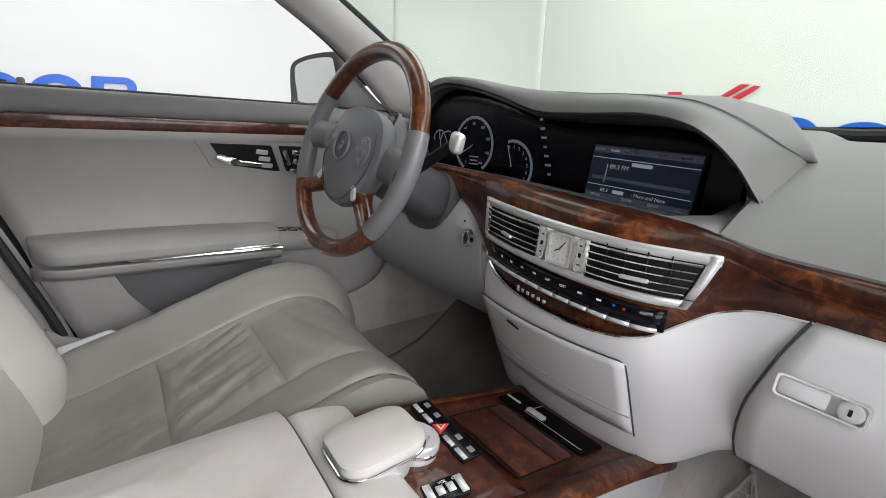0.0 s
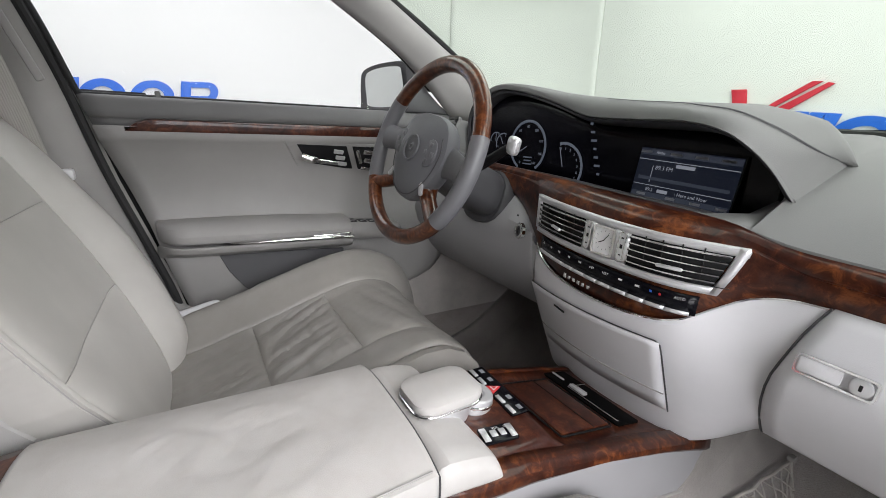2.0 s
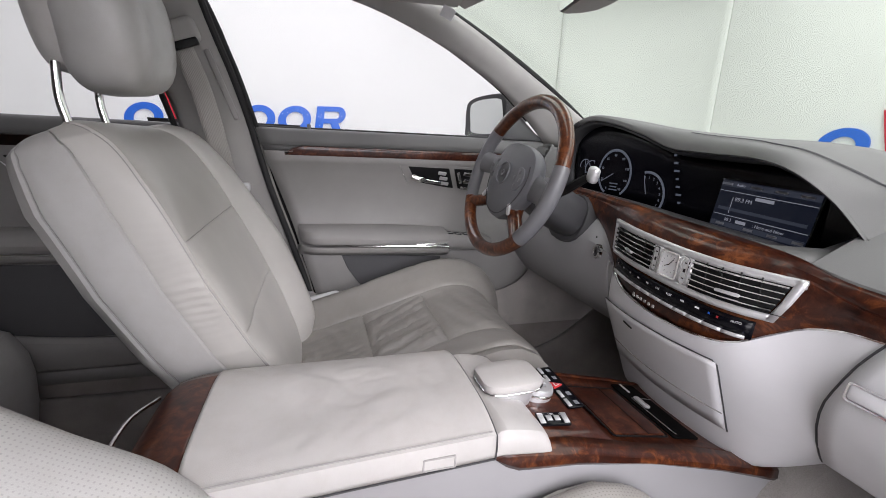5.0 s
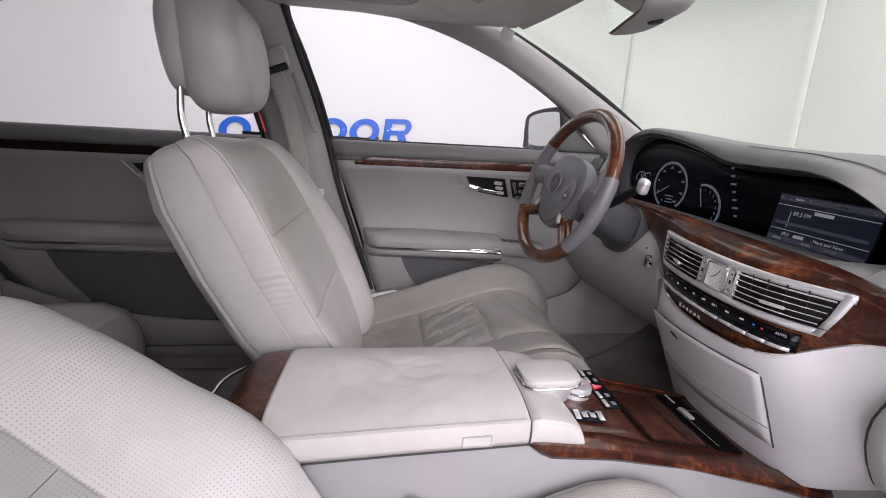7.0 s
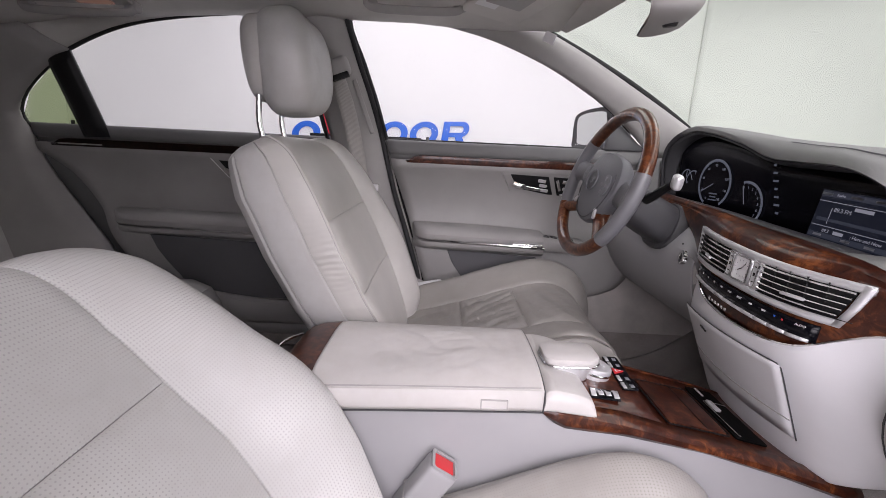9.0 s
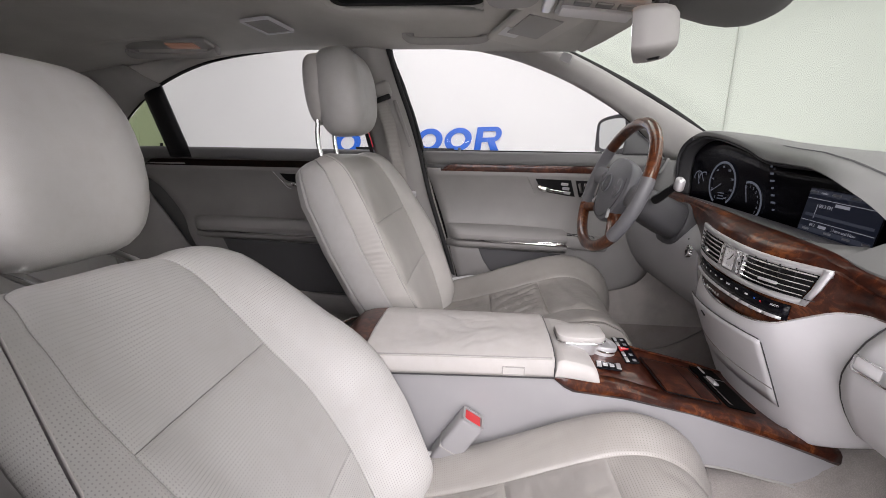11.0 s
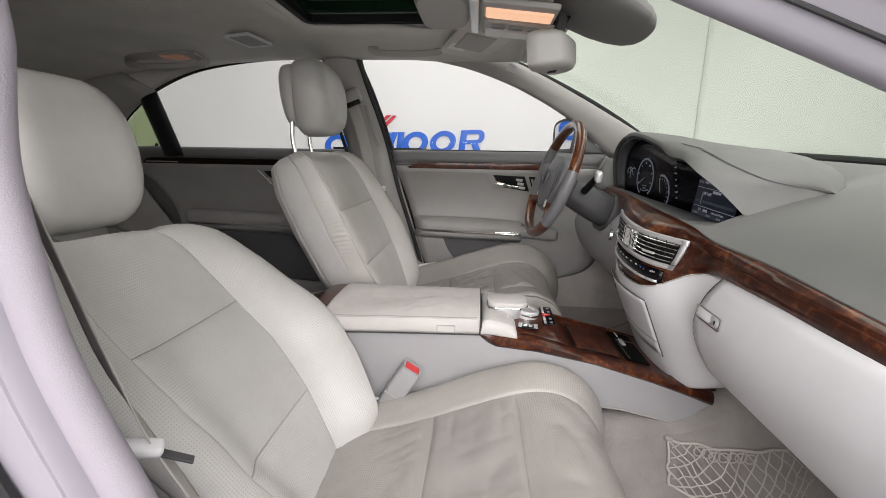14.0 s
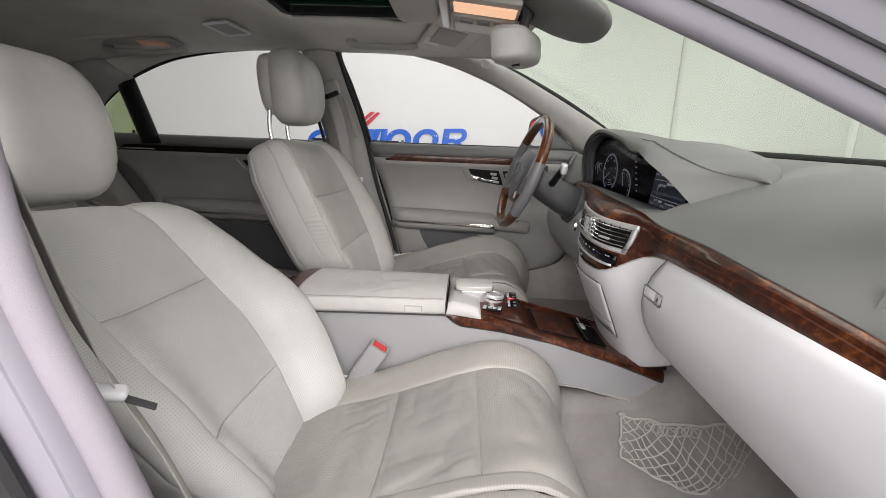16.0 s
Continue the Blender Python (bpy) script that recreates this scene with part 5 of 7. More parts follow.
latch = part("latch", ringed(rounded(0.074, 0.026, 0.005), rounded(0.069, 0.021, 0.004), lm, 0.003), CHROME, glove, "chrome framed glovebox latch with lock")
part("paddle", prism(rounded(0.040, 0.019, 0.003), lm @ Matrix.Translation((-0.0135, 0, 0)), 0.002, 0.0006), FASCIA, glove)
part("lock", lathe([(0.0, 0.004), (0.004, 0.004), (0.009, 0.0038), (0.0105, 0.003), (0.0105, 0)], lm @ Matrix.Translation((0.023, 0, 0))), SATIN, glove, "round key lock")
part("keyhole", box((0, 0, 0), (0.003, 0.007, 0.001), 0, m=lm @ Matrix.Translation((0.023, 0, 0.0045))), BLACK, glove)
# ignition lock in the knee panel
im = axes((-0.223, 0.668, 0.835), (1, -0.25, 0), (0, 0.1, 1))
part("ignition_lock", lathe([(0.0, 0.001), (0.009, 0.001), (0.0115, 0.003), (0.015, 0.003), (0.017, 0.001), (0.017, -0.006)], im), CHROME, dash, "round chrome ignition lock")
part("ignition_core", lathe([(0.0, 0.0024), (0.0085, 0.0024), (0.0105, 0.0018), (0.0105, 0.0)], im), DASHDARK, dash, "dark lock core")
part("ignition_slot", box((0, 0, 0), (0.003, 0.012, 0.001), 0, m=im @ Matrix.Translation((0, 0, 0.0028))), BLACK, dash)
part("sensor_dot", lathe([(0.0, 0.001), (0.002, 0.001), (0.002, -0.001)], axes((-0.235, 0.672, 0.865), (1, -0.2, 0), (0, 0.1, 1)), 10), BLACK, dash)
# side vents at the ends
part("vent_housing", box((-0.655, 0.805, 0.995), (0.125, 0.15, 0.125), 0.022, 3, pose(0, 0, 0, -8, 0, -10)), DASHTOP, dash, "grey housing of the side vent")
for sx, x in ((-1, -0.628), (1, 0.69)):
    vm = axes((x, 0.742 if sx < 0 else 0.80, 1.040 if sx < 0 else 0.884), (1, 0.25 * sx, 0), (0, 0.5, 1))
    sv = part("side_vent", ringed(rounded(0.10, 0.06, 0.012), rounded(0.088, 0.048, 0.008), vm, 0.008), DASHTOP, dash, "side air vent with black slats")
    part("cavity", prism(rounded(0.09, 0.05, 0.008), vm, 0.002), BLACK, sv)
    for k in range(5):
        part("slat", box((0, 0, 0), (0.086, 0.004, 0.004), 0.001, m=vm @ Matrix.Translation((0, -0.018 + 0.009 * k, 0.005))), DASHDARK, sv)


# ---- steering wheel and column ----
wm = axes((-0.373, 0.513, 0.988), (1, 0.078, 0), (0, 0.322, 0.947))
wheel = thing("steering_wheel", (-0.372, 0.5, 0.99), "grey leather and walnut steering wheel", "steering wheel")
WR = 0.184
hm_ = wm @ pose(0, 0, 0, 0, 0, -11)  # the wheel stands turned a little


def rim_arc(a0, a1, r, n=30, squash=1.0):
    return [wm @ Vector((WR * math.sin(radians(a0 + (a1 - a0) * k / n)), WR * math.cos(radians(a0 + (a1 - a0) * k / n)), 0)) for k in range(n + 1)], r


for a0, a1, r, mt, lb in ((-53, 80, 0.0165, RIMWOOD, "lacquered walnut rim section"), (80, 136, 0.0178, WHEELHIDE, "grey leather rim section"), (136, 246, 0.0165, RIMWOOD, "lacquered walnut rim section"), (246, 307, 0.0172, WHEELHIDE, "grey leather rim section")):
    pts, r = rim_arc(a0, a1, r)
    part("rim", tube(pts, r, 14, up=wm.to_3x3() @ Vector((0, 0, 1))), mt, wheel, lb)


def hub_row(s, h):
    """An outline of the airbag pad, scaled by s and raised by h."""
    pts = [(-0.030, 0.078), (0.030, 0.078), (0.066, 0.064), (0.086, 0.030), (0.088, 0.0), (0.074, -0.040), (0.040, -0.078), (0.0, -0.088), (-0.040, -0.078), (-0.074, -0.040), (-0.088, 0.0), (-0.086, 0.030), (-0.066, 0.064)]
    sp = spline([(x, y, 0) for x, y in pts + pts[:1]], 53)[:-1]
    return [hm_ @ Vector((p.x * s, p.y * s - 0.008, h)) for p in sp]


part("airbag_pad", sheet([hub_row(0.95, -0.036), hub_row(1.08, -0.022), hub_row(1.12, -0.008), hub_row(1.08, 0.004), hub_row(0.95, 0.011), hub_row(0.65, 0.019), hub_row(0.3, 0.023), hub_row(0.05, 0.0235)], True, True), WHEELPLASTIC, wheel, "domed grey airbag pad")
part("pad_seam", tube([p + (hm_.to_3x3() @ Vector((0, 0, 0.001))) for p in hub_row(1.0, 0.0095)[10:46]], 0.0012, 5), DASHDARK, wheel)
part("emblem", join(lathe([(0.024, 0.024), (0.0245, 0.0275), (0.0275, 0.0275), (0.028, 0.024)], hm_ @ Matrix.Translation((0, 0.0, 0.0)), 36), lathe([(0.0, 0.0245), (0.006, 0.0265), (0.010, 0.0245)], hm_ @ Matrix.Translation((0, 0.0, 0.0)))), WHEELPLASTIC, wheel, "round moulded emblem ring")
for s in (-1, 1):
    part("spoke", tube([hm_ @ Vector((s * x, y, z)) for x, y, z in ((0.06, 0.0, -0.012), (0.10, 0.002, -0.014), (0.135, 0.0, -0.010), (0.172, -0.004, 0.0))], [0.040, 0.030, 0.026, 0.030], 14, flat=0.42, up=hm_.to_3x3() @ Vector((0, 1, 0))), WHEELHIDE, wheel, "grey leather side spoke")
    part("lower_spoke", tube(spline([hm_ @ Vector((s * x, y, z)) for x, y, z in ((0.055, -0.050, -0.014), (0.072, -0.078, -0.014), (0.108, -0.098, -0.010), (0.143, -0.114, -0.002))], 10), [0.022, 0.021, 0.0195, 0.0185, 0.018, 0.0178, 0.018, 0.018, 0.0175, 0.017], 12, flat=0.85, up=hm_.to_3x3() @ Vector((0, 0, 1))), RIMWOOD, wheel, "walnut lower spoke")
    part("spoke_trim", prism(rounded(0.030, 0.012, 0.005), hm_ @ pose(s * 0.070, -0.066, 0.006, 0, 0, s * -55), 0.005, 0.0015), SATIN, wheel, "silver spoke insert")
    key = part("key_cluster", prism([(0.024 * math.cos(t), 0.028 * math.sin(t)) for t in np.linspace(0, 2 * math.pi, 24)[:-1]], hm_ @ pose(s * 0.062, 0.004, 0.015), 0.004, 0.0015), WHEELPLASTIC, wheel, "round cluster of wheel keys")
    for a in range(4):
        part("key", box((0, 0, 0), (0.011, 0.009, 0.002), 0.0009, m=hm_ @ pose(s * 0.062 + 0.013 * math.cos(radians(90 * a)), 0.004 + 0.016 * math.sin(radians(90 * a)), 0.0195)), WHEELHIDE, key)
    part("round_key", lathe([(0.0, 0.004), (0.004, 0.0035), (0.0055, 0)], hm_ @ pose(s * 0.042, -0.026, 0.0155)), WHEELHIDE, wheel)
    part("paddle", box((0, 0, 0), (0.03, 0.07, 0.008), 0.004, m=hm_ @ pose(s * 0.118, 0.012, -0.035, 0, 0, s * -8)), DASHDARK, wheel, "dark shift paddle behind the rim")

column = thing("steering_column", (-0.372, 0.62, 0.93), "grey plastic steering column shroud with black stalks", "steering column")
rows = []
for z, w, h, dy in ((-0.035, 0.040, 0.040, -0.005), (-0.05, 0.052, 0.045, -0.012), (-0.10, 0.060, 0.050, -0.022), (-0.16, 0.064, 0.054, -0.032), (-0.24, 0.068, 0.058, -0.04)):
    rows.append([wm @ Vector((x * w / 0.5, y * h / 0.5 + dy, z)) for x, y in rounded(1.0, 1.0, 0.36, 4)])
part("shroud", sheet(rows, True, True), DASHDARK, column, "grey plastic shroud", sub=1)
part("gaiter", sheet([[wm @ Vector((x * w / 0.5, y * h / 0.5 - 0.040, z)) for x, y in rounded(1.0, 1.0, 0.4, 4)] for z, w, h in ((-0.20, 0.070, 0.062), (-0.225, 0.078, 0.068), (-0.25, 0.074, 0.066), (-0.275, 0.084, 0.074))], True, True), DASHDARK, column)
stalk = part("gear_stalk", tube(spline([(-0.295, 0.60, 0.958), (-0.255, 0.602, 0.975), (-0.215, 0.605, 0.995), (-0.200, 0.607, 1.002)], 10), [0.012, 0.0115, 0.011, 0.0105, 0.010, 0.0095, 0.009, 0.009, 0.0085, 0.0085], 10), BLACK, column, "black gear selector stalk")
part("knob", box((-0.190, 0.610, 1.007), (0.026, 0.020, 0.034), 0.008, 3, pose(0, 0, 0, 0, 18, 0)), SATIN, stalk, "silver selector knob")
part("turn_stalk", tube(spline([(-0.44, 0.60, 0.985), (-0.49, 0.61, 1.0), (-0.535, 0.62, 1.005)], 8), 0.009, 10), BLACK, column, "black indicator stalk")
part("cruise_stalk", tube(spline([(-0.44, 0.60, 0.955), (-0.48, 0.605, 0.945), (-0.51, 0.61, 0.94)], 8), 0.007, 10), BLACK, column)

# ---- centre console ----
console = thing("centre_console", (0.01, 0.3, 0.3), "pale leather and walnut centre console with armrest", "console")
XC = 0.008
SIDE = lambda y: float(np.interp(y, (-0.2, -0.08, 0.1, 0.29, 0.5, 0.82), (0.118, 0.132, 0.124, 0.118, 0.123, 0.130)))
TOP = lambda y: float(np.interp(y, (-0.2, 0.28, 0.31, 0.42, 0.556, 0.65, 0.82), (0.642, 0.648, 0.648, 0.634, 0.600, 0.578, 0.530)))
BAND = lambda y: float(np.interp(y, (0.285, 0.30, 0.325, 0.42, 0.556, 0.70, 0.80, 0.82), (0.645, 0.630, 0.618, 0.611, 0.588, 0.548, 0.514, 0.505)))
rows = []
for y in np.linspace(-0.17, 0.83, 40):
    s, t = SIDE(y), (BAND(y) if y > 0.29 else TOP(y) - 0.004)
    lo = float(np.interp(y, (-0.17, 0.3, 0.5, 0.62, 0.70, 0.80, 0.83), (0.30, 0.44, 0.49, 0.483, 0.466, 0.448, 0.452)))
    rows.append([Vector((XC + k * (s + e), y - max(0.0, y - 0.72) * 0.26 * (z < t - 0.02) * (1.0 if z == lo else 0.5), z)) for k, e, z in ((-1, 0.006, lo), (-1, 0.002, (lo + t) / 2), (-1, -0.003, t - 0.012), (-1, -0.005, t), (1, -0.005, t), (1, -0.003, t - 0.012), (1, 0.002, (lo + t) / 2), (1, 0.006, lo))])
part("console_body", sheet(rows, True, True), CONSOLESIDE, console, "pale grey vinyl console sides", sharp=50)
part("body_edge", tube([r[7] + Vector((0.001, 0, 0)) for r in rows], 0.003, 6), TRIMGREY, console)
# walnut deck with its side bands
for sg in (-1, 1):
    rows = []
    for y in np.linspace(0.287, 0.825, 30):
        s = SIDE(y)
        rows.append([Vector((XC + sg * (s - 0.002), y, BAND(y))), Vector((XC + sg * (s + 0.002), y, BAND(y) + 0.3 * (TOP(y) - BAND(y)))), Vector((XC + sg * (s + 0.001), y, TOP(y) - 0.004)), Vector((XC + sg * (s - 0.004), y, TOP(y) + 0.001)), Vector((XC + sg * (s - 0.022), y, TOP(y) + 0.006))])
    part("walnut_band", sheet(rows), WALNUT, console, "glossy burr walnut side band", thick=0.004, offset=0.0)
DECK = lambda y: float(np.interp(y, (0.28, 0.33, 0.40, 0.474, 0.495, 0.515, 0.556, 0.65, 0.75, 0.84), (0.648, 0.646, 0.644, 0.637, 0.613, 0.600, 0.593, 0.576, 0.554, 0.535)))
CROWN = lambda x, y: 0.010 * (1 - min(1.0, abs(x - XC) / 0.10) ** 2) * float(np.interp(y, (0.40, 0.474, 0.51), (1.0, 1.0, 0.0)))
rows = []
for y in np.linspace(0.28, 0.84, 40):
    s = SIDE(y) - 0.020
    d = DECK(y) if y > 0.44 else max(DECK(y), TOP(y) + 0.006)
    rows.append([Vector((XC + s * k / 6, y, d + CROWN(XC + s * k / 6, y) if abs(k) < 6 else TOP(y) + 0.006)) for k in range(-6, 7)])
part("walnut_deck", sheet(rows), WALNUT_DARK, console, "glossy dark walnut console top", thick=0.006, offset=-1.0)
# sliding lid, ashtray well and their edges
tm = axes((XC - 0.003, 0.576, 0.5920), (1, 0, 0), (0, 1, -0.19))
part("sliding_lid", prism(rounded(0.142, 0.108, 0.005), tm, 0.004, 0.0015), WALNUT_DARK, console, "walnut lid of the cup holder")
part("lid_groove", box((0, 0, 0), (0.142, 0.0025, 0.001), 0, m=tm @ Matrix.Translation((0, 0.018, 0.0042))), BLACK, console)
part("lid_edge", tube([tm @ Vector((x, y, 0.002)) for x, y in rounded(0.150, 0.116, 0.006)], 0.0016, 6, True), BLACK, console)
well = part("ash_well", prism(rounded(0.172, 0.058, 0.004), axes((XC - 0.012, 0.672, 0.5725), (1, 0, 0), (0, 1, -0.22)), 0.003), TRAYBLACK, console, "black tray well with chrome edge")
part("well_edge", tube([axes((XC + 0.012, 0.676, 0.5765), (1, 0, 0), (0, 1, -0.22)) @ Vector((x, y, 0)) for x, y in rounded(0.110, 0.050, 0.003)][9:24], 0.0014, 6), CHROME, well)
part("well_clip", box((-0.020, 0.664, 0.5805), (0.035, 0.012, 0.006), 0.002, m=pose(0, 0, 0, -15, 0, 0)), SATIN, well)
part("well_key", box((-0.070, 0.664, 0.5805), (0.030, 0.004, 0.003), 0.001, m=pose(0, 0, 0, -15, 0, 0)), SATIN, well)
# key strips
for (cx, cy, w, ang, n) in ((-0.006, 0.461, 0.126, -3, 5), (0.076, 0.403, 0.050, 80, 4)):
    km = axes((cx, cy, DECK(cy) + CROWN(cx, cy) + 0.001), (math.cos(radians(ang)), math.sin(radians(ang)), 0), (-math.sin(radians(ang)), math.cos(radians(ang)), 0.02))
    strip_ = part("key_strip", prism(rounded(w, 0.030, 0.004), km, 0.003, 0.001), GLOSSBLACK, console, "black key strip with silver keys")
    for k in range(n):
        kx = -w / 2 + w * (k + 0.5) / n
        if n == 5 and k == 2:
            tri_ = [(-0.010, -0.012), (0.010, -0.012), (0.0, 0.008)]
            part("warning_key", prism([(x + kx, y) for x, y in tri_], km @ Matrix.Translation((0, 0, 0.003)), 0.003, 0.0005), RED, strip_, "red triangle warning key")
            part("warning_mark", prism([(x * 0.55 + kx, y * 0.55 - 0.0015) for x, y in tri_], km @ Matrix.Translation((0, 0, 0.006)), 0.0004), WHITEPRINT, strip_)
            part("warning_mark", prism([(x * 0.35 + kx, y * 0.35 - 0.0018) for x, y in tri_], km @ Matrix.Translation((0, 0, 0.0064)), 0.0004), RED, strip_)
        else:
            part("key", box((0, 0, 0), (w / n - 0.005, 0.0065, 0.002) if n == 5 else (0.009, 0.024 - 0.012 * (k in (1, 2)), 0.0014), 0.001, m=km @ Matrix.Translation((kx, -0.009 if n == 5 else 0.0, 0.004))), SATIN, strip_, "silver key")
            if n == 5:
                part("symbol", box((0, 0, 0), (0.010, 0.007, 0.0004), 0, m=km @ Matrix.Translation((kx, 0.006, 0.0032))), GREYPRINT, strip_)
    if n == 4:
        letters("VOL", 0.0052, km @ Matrix.Translation((0.0, 0.0095, 0.0034)), WHITEPRINT, strip_)
        letters("ON", 0.0052, km @ Matrix.Translation((0.016, 0.0095, 0.0034)), WHITEPRINT, strip_)
# palm rest and turning knob
pm = axes((0.008, 0.355, 0.681), (1, 0, 0), (0, 1, 0.02))


def pad_row(w, d, h, dy=0.0):
    return [pm @ Vector((x * w, y * d + dy, h)) for x, y in rounded(1.0, 1.0, 0.27, 8)]


palm = part("palm_rest", sheet([pad_row(0.072, 0.088, 0.002), pad_row(0.079, 0.099, 0.006), pad_row(0.081, 0.102, 0.011), pad_row(0.078, 0.099, 0.0165), pad_row(0.066, 0.086, 0.0195), pad_row(0.03, 0.04, 0.021)], True, True), ARMHIDE, console, "pale leather palm rest")
part("chrome_edge", tube(pad_row(0.0795, 0.100, 0.0035), 0.0019, 8, True), CHROME, palm, "chrome edge")
part("foot", sheet([pad_row(0.062, 0.072, -0.034, -0.006), pad_row(0.068, 0.082, -0.012, -0.004), pad_row(0.072, 0.090, 0.002)], True, True), SATIN, palm)
part("turning_knob", lathe([(0.0, 0.007), (0.014, 0.007), (0.0145, 0.0085), (0.016, 0.0095), (0.026, 0.0095), (0.0282, 0.008), (0.029, 0.005), (0.0285, -0.012), (0.024, -0.018)], axes((0.008, 0.408, 0.664), (1, 0, -0.05), (0, 1, -0.16)), 36), SATIN, console, "round silver controller knob", sharp=28)
part("knob_ring", lathe([(0.0285, -0.004), (0.0300, -0.003), (0.0300, 0.000), (0.0288, 0.001)], axes((0.008, 0.408, 0.664), (1, 0, -0.05), (0, 1, -0.16)), 36), CHROME, console)
# front block that carries the palm rest
rows = []
for y, zz, s in ((0.286, 0.0, 0.0), (0.288, 0.034, 0.0), (0.30, 0.040, 0.0), (0.345, 0.036, 0.0), (0.366, 0.030, -0.001), (0.371, 0.022, -0.002), (0.3735, 0.010, -0.003), (0.374, 0.0, -0.003)):
    w = SIDE(y) + 0.002 + s
    b = TOP(y) - 0.002
    rows.append([Vector((XC + k * w * e, y, b + zz * f)) for k, e, f in ((-1, 1.0, 0.0), (-1, 1.0, 0.55), (-1, 0.93, 0.95), (-1, 0.75, 1.0), (-0.2, 1.0, 0.9), (0.2, 1.0, 0.9), (1, 0.75, 1.0), (1, 0.93, 0.95), (1, 1.0, 0.55), (1, 1.0, 0.0))])
part("front_block", sheet(rows), ARMHIDE, console, "pale leather front block", sub=1, thick=0.003)
# padded armrest lid
rows = []
for j in range(81):
    j = j / 2
    y = -0.092 + 0.376 * j / 40
    s, b = SIDE(y) + 0.003, TOP(y)
    row = []
    for k in range(73):
        a = -1 + 2 * k / 72
        e = abs(a)
        if e > 0.86:
            f = (e - 0.86) / 0.14
            x, z = s - 0.006 * (1 - f) ** 2 * (f < 1), b + 0.036 * (1 - f)
            x = s + 0.002 * math.sin(math.pi * f)
        else:
            x = s * e / 0.86 * 0.985
            z = b + 0.036 + 0.016 * (1 - (e / 0.86) ** 3.5)
        q = Vector((x * (1 if a > 0 else -1) * 5.5, y * 8, 2.0))
        w = max(0.0, 1 - (e / 0.86) ** 4) * math.sin(math.pi * min(1, max(0, j / 40)) ) ** 0.5
        fold = noise.noise(q) * 0.0075 + abs(noise.noise(q * 1.7 + Vector((3, 1, 0)))) * -0.006 - 0.0013 * max(0.0, 1 - 3.0 * abs(noise.noise(Vector((x * (9 if a > 0 else -9) + y * 9, y * 9 - x * (7 if a > 0 else -7), 6))))) ** 1.5 - 0.0009 * max(0.0, 1 - 3 * abs(noise.noise(Vector((x * (30 if a > 0 else -30) + y * 12, y * 20, 11)))))
        row.append(Vector((XC + (x if a > 0 else -x), y, z + fold * w)))
    rows.append(row)
part("armrest_lid", sheet(rows), ARMHIDE, console, "padded pale leather armrest lid, creased", thick=0.004)
part("lid_stitching", tube([r[66] + Vector((0.001, 0, 0.001)) for r in rows[1:-1]], 0.0012, 5), TRIMGREY, console)
part("lid_gap", tube([Vector((XC + SIDE(y) + 0.002, y, TOP(y) - 0.003)) for y in np.linspace(-0.1, 0.285, 20)], 0.0015, 6), DASHDARK, console)
part("lid_gap", tube([r + Vector((0, 0.001, -0.002)) for r in rows[-1]], 0.0013, 6), DASHDARK, console)
bmx = axes((XC + SIDE(0.20) + 0.0035, 0.205, 0.659), (0, 1, 0), (0, 0, 1))
part("lid_button", ringed(rounded(0.044, 0.018, 0.002), rounded(0.040, 0.014, 0.0015), bmx, 0.003), TRIMGREY, console, "silver framed lid release")
part("lid_button_face", prism(rounded(0.041, 0.015, 0.0015), bmx, 0.002), ARMHIDE, console)
# walnut cap at the rear end
rows = []
for y, drop, sh in ((-0.093, 0.0, 0.0), (-0.10, -0.002, 0), (-0.135, -0.004, 0.0), (-0.165, -0.016, 0.004), (-0.182, -0.06, 0.008), (-0.19, -0.16, 0.010), (-0.19, -0.30, 0.012)):
    s = SIDE(-0.09) + 0.001 - sh
    t = 0.690 + drop
    rows.append([Vector((XC - s, y, min(t - 0.05, 0.60))), Vector((XC - s, y, t - 0.012)), Vector((XC - s * 0.92, y, t)), Vector((XC, y, t + 0.006)), Vector((XC + s * 0.92, y, t)), Vector((XC + s, y, t - 0.012)), Vector((XC + s, y, min(t - 0.05, 0.60)))])
part("walnut_cap", sheet(rows), WALNUT_DARK, console, "glossy walnut cap behind the armrest", thick=0.005, sub=1)
part("cap_trim", tube(spline([(XC - 0.10, -0.175, 0.66), (XC - 0.03, -0.190, 0.672), (XC + 0.05, -0.190, 0.665), (XC + 0.11, -0.178, 0.64)], 14), 0.003, 8), CHROME, console)
part("rear_wood_side", box((XC + SIDE(-0.13) - 0.002, -0.14, 0.625), (0.008, 0.09, 0.10), 0.003), WALNUT_DARK, console)


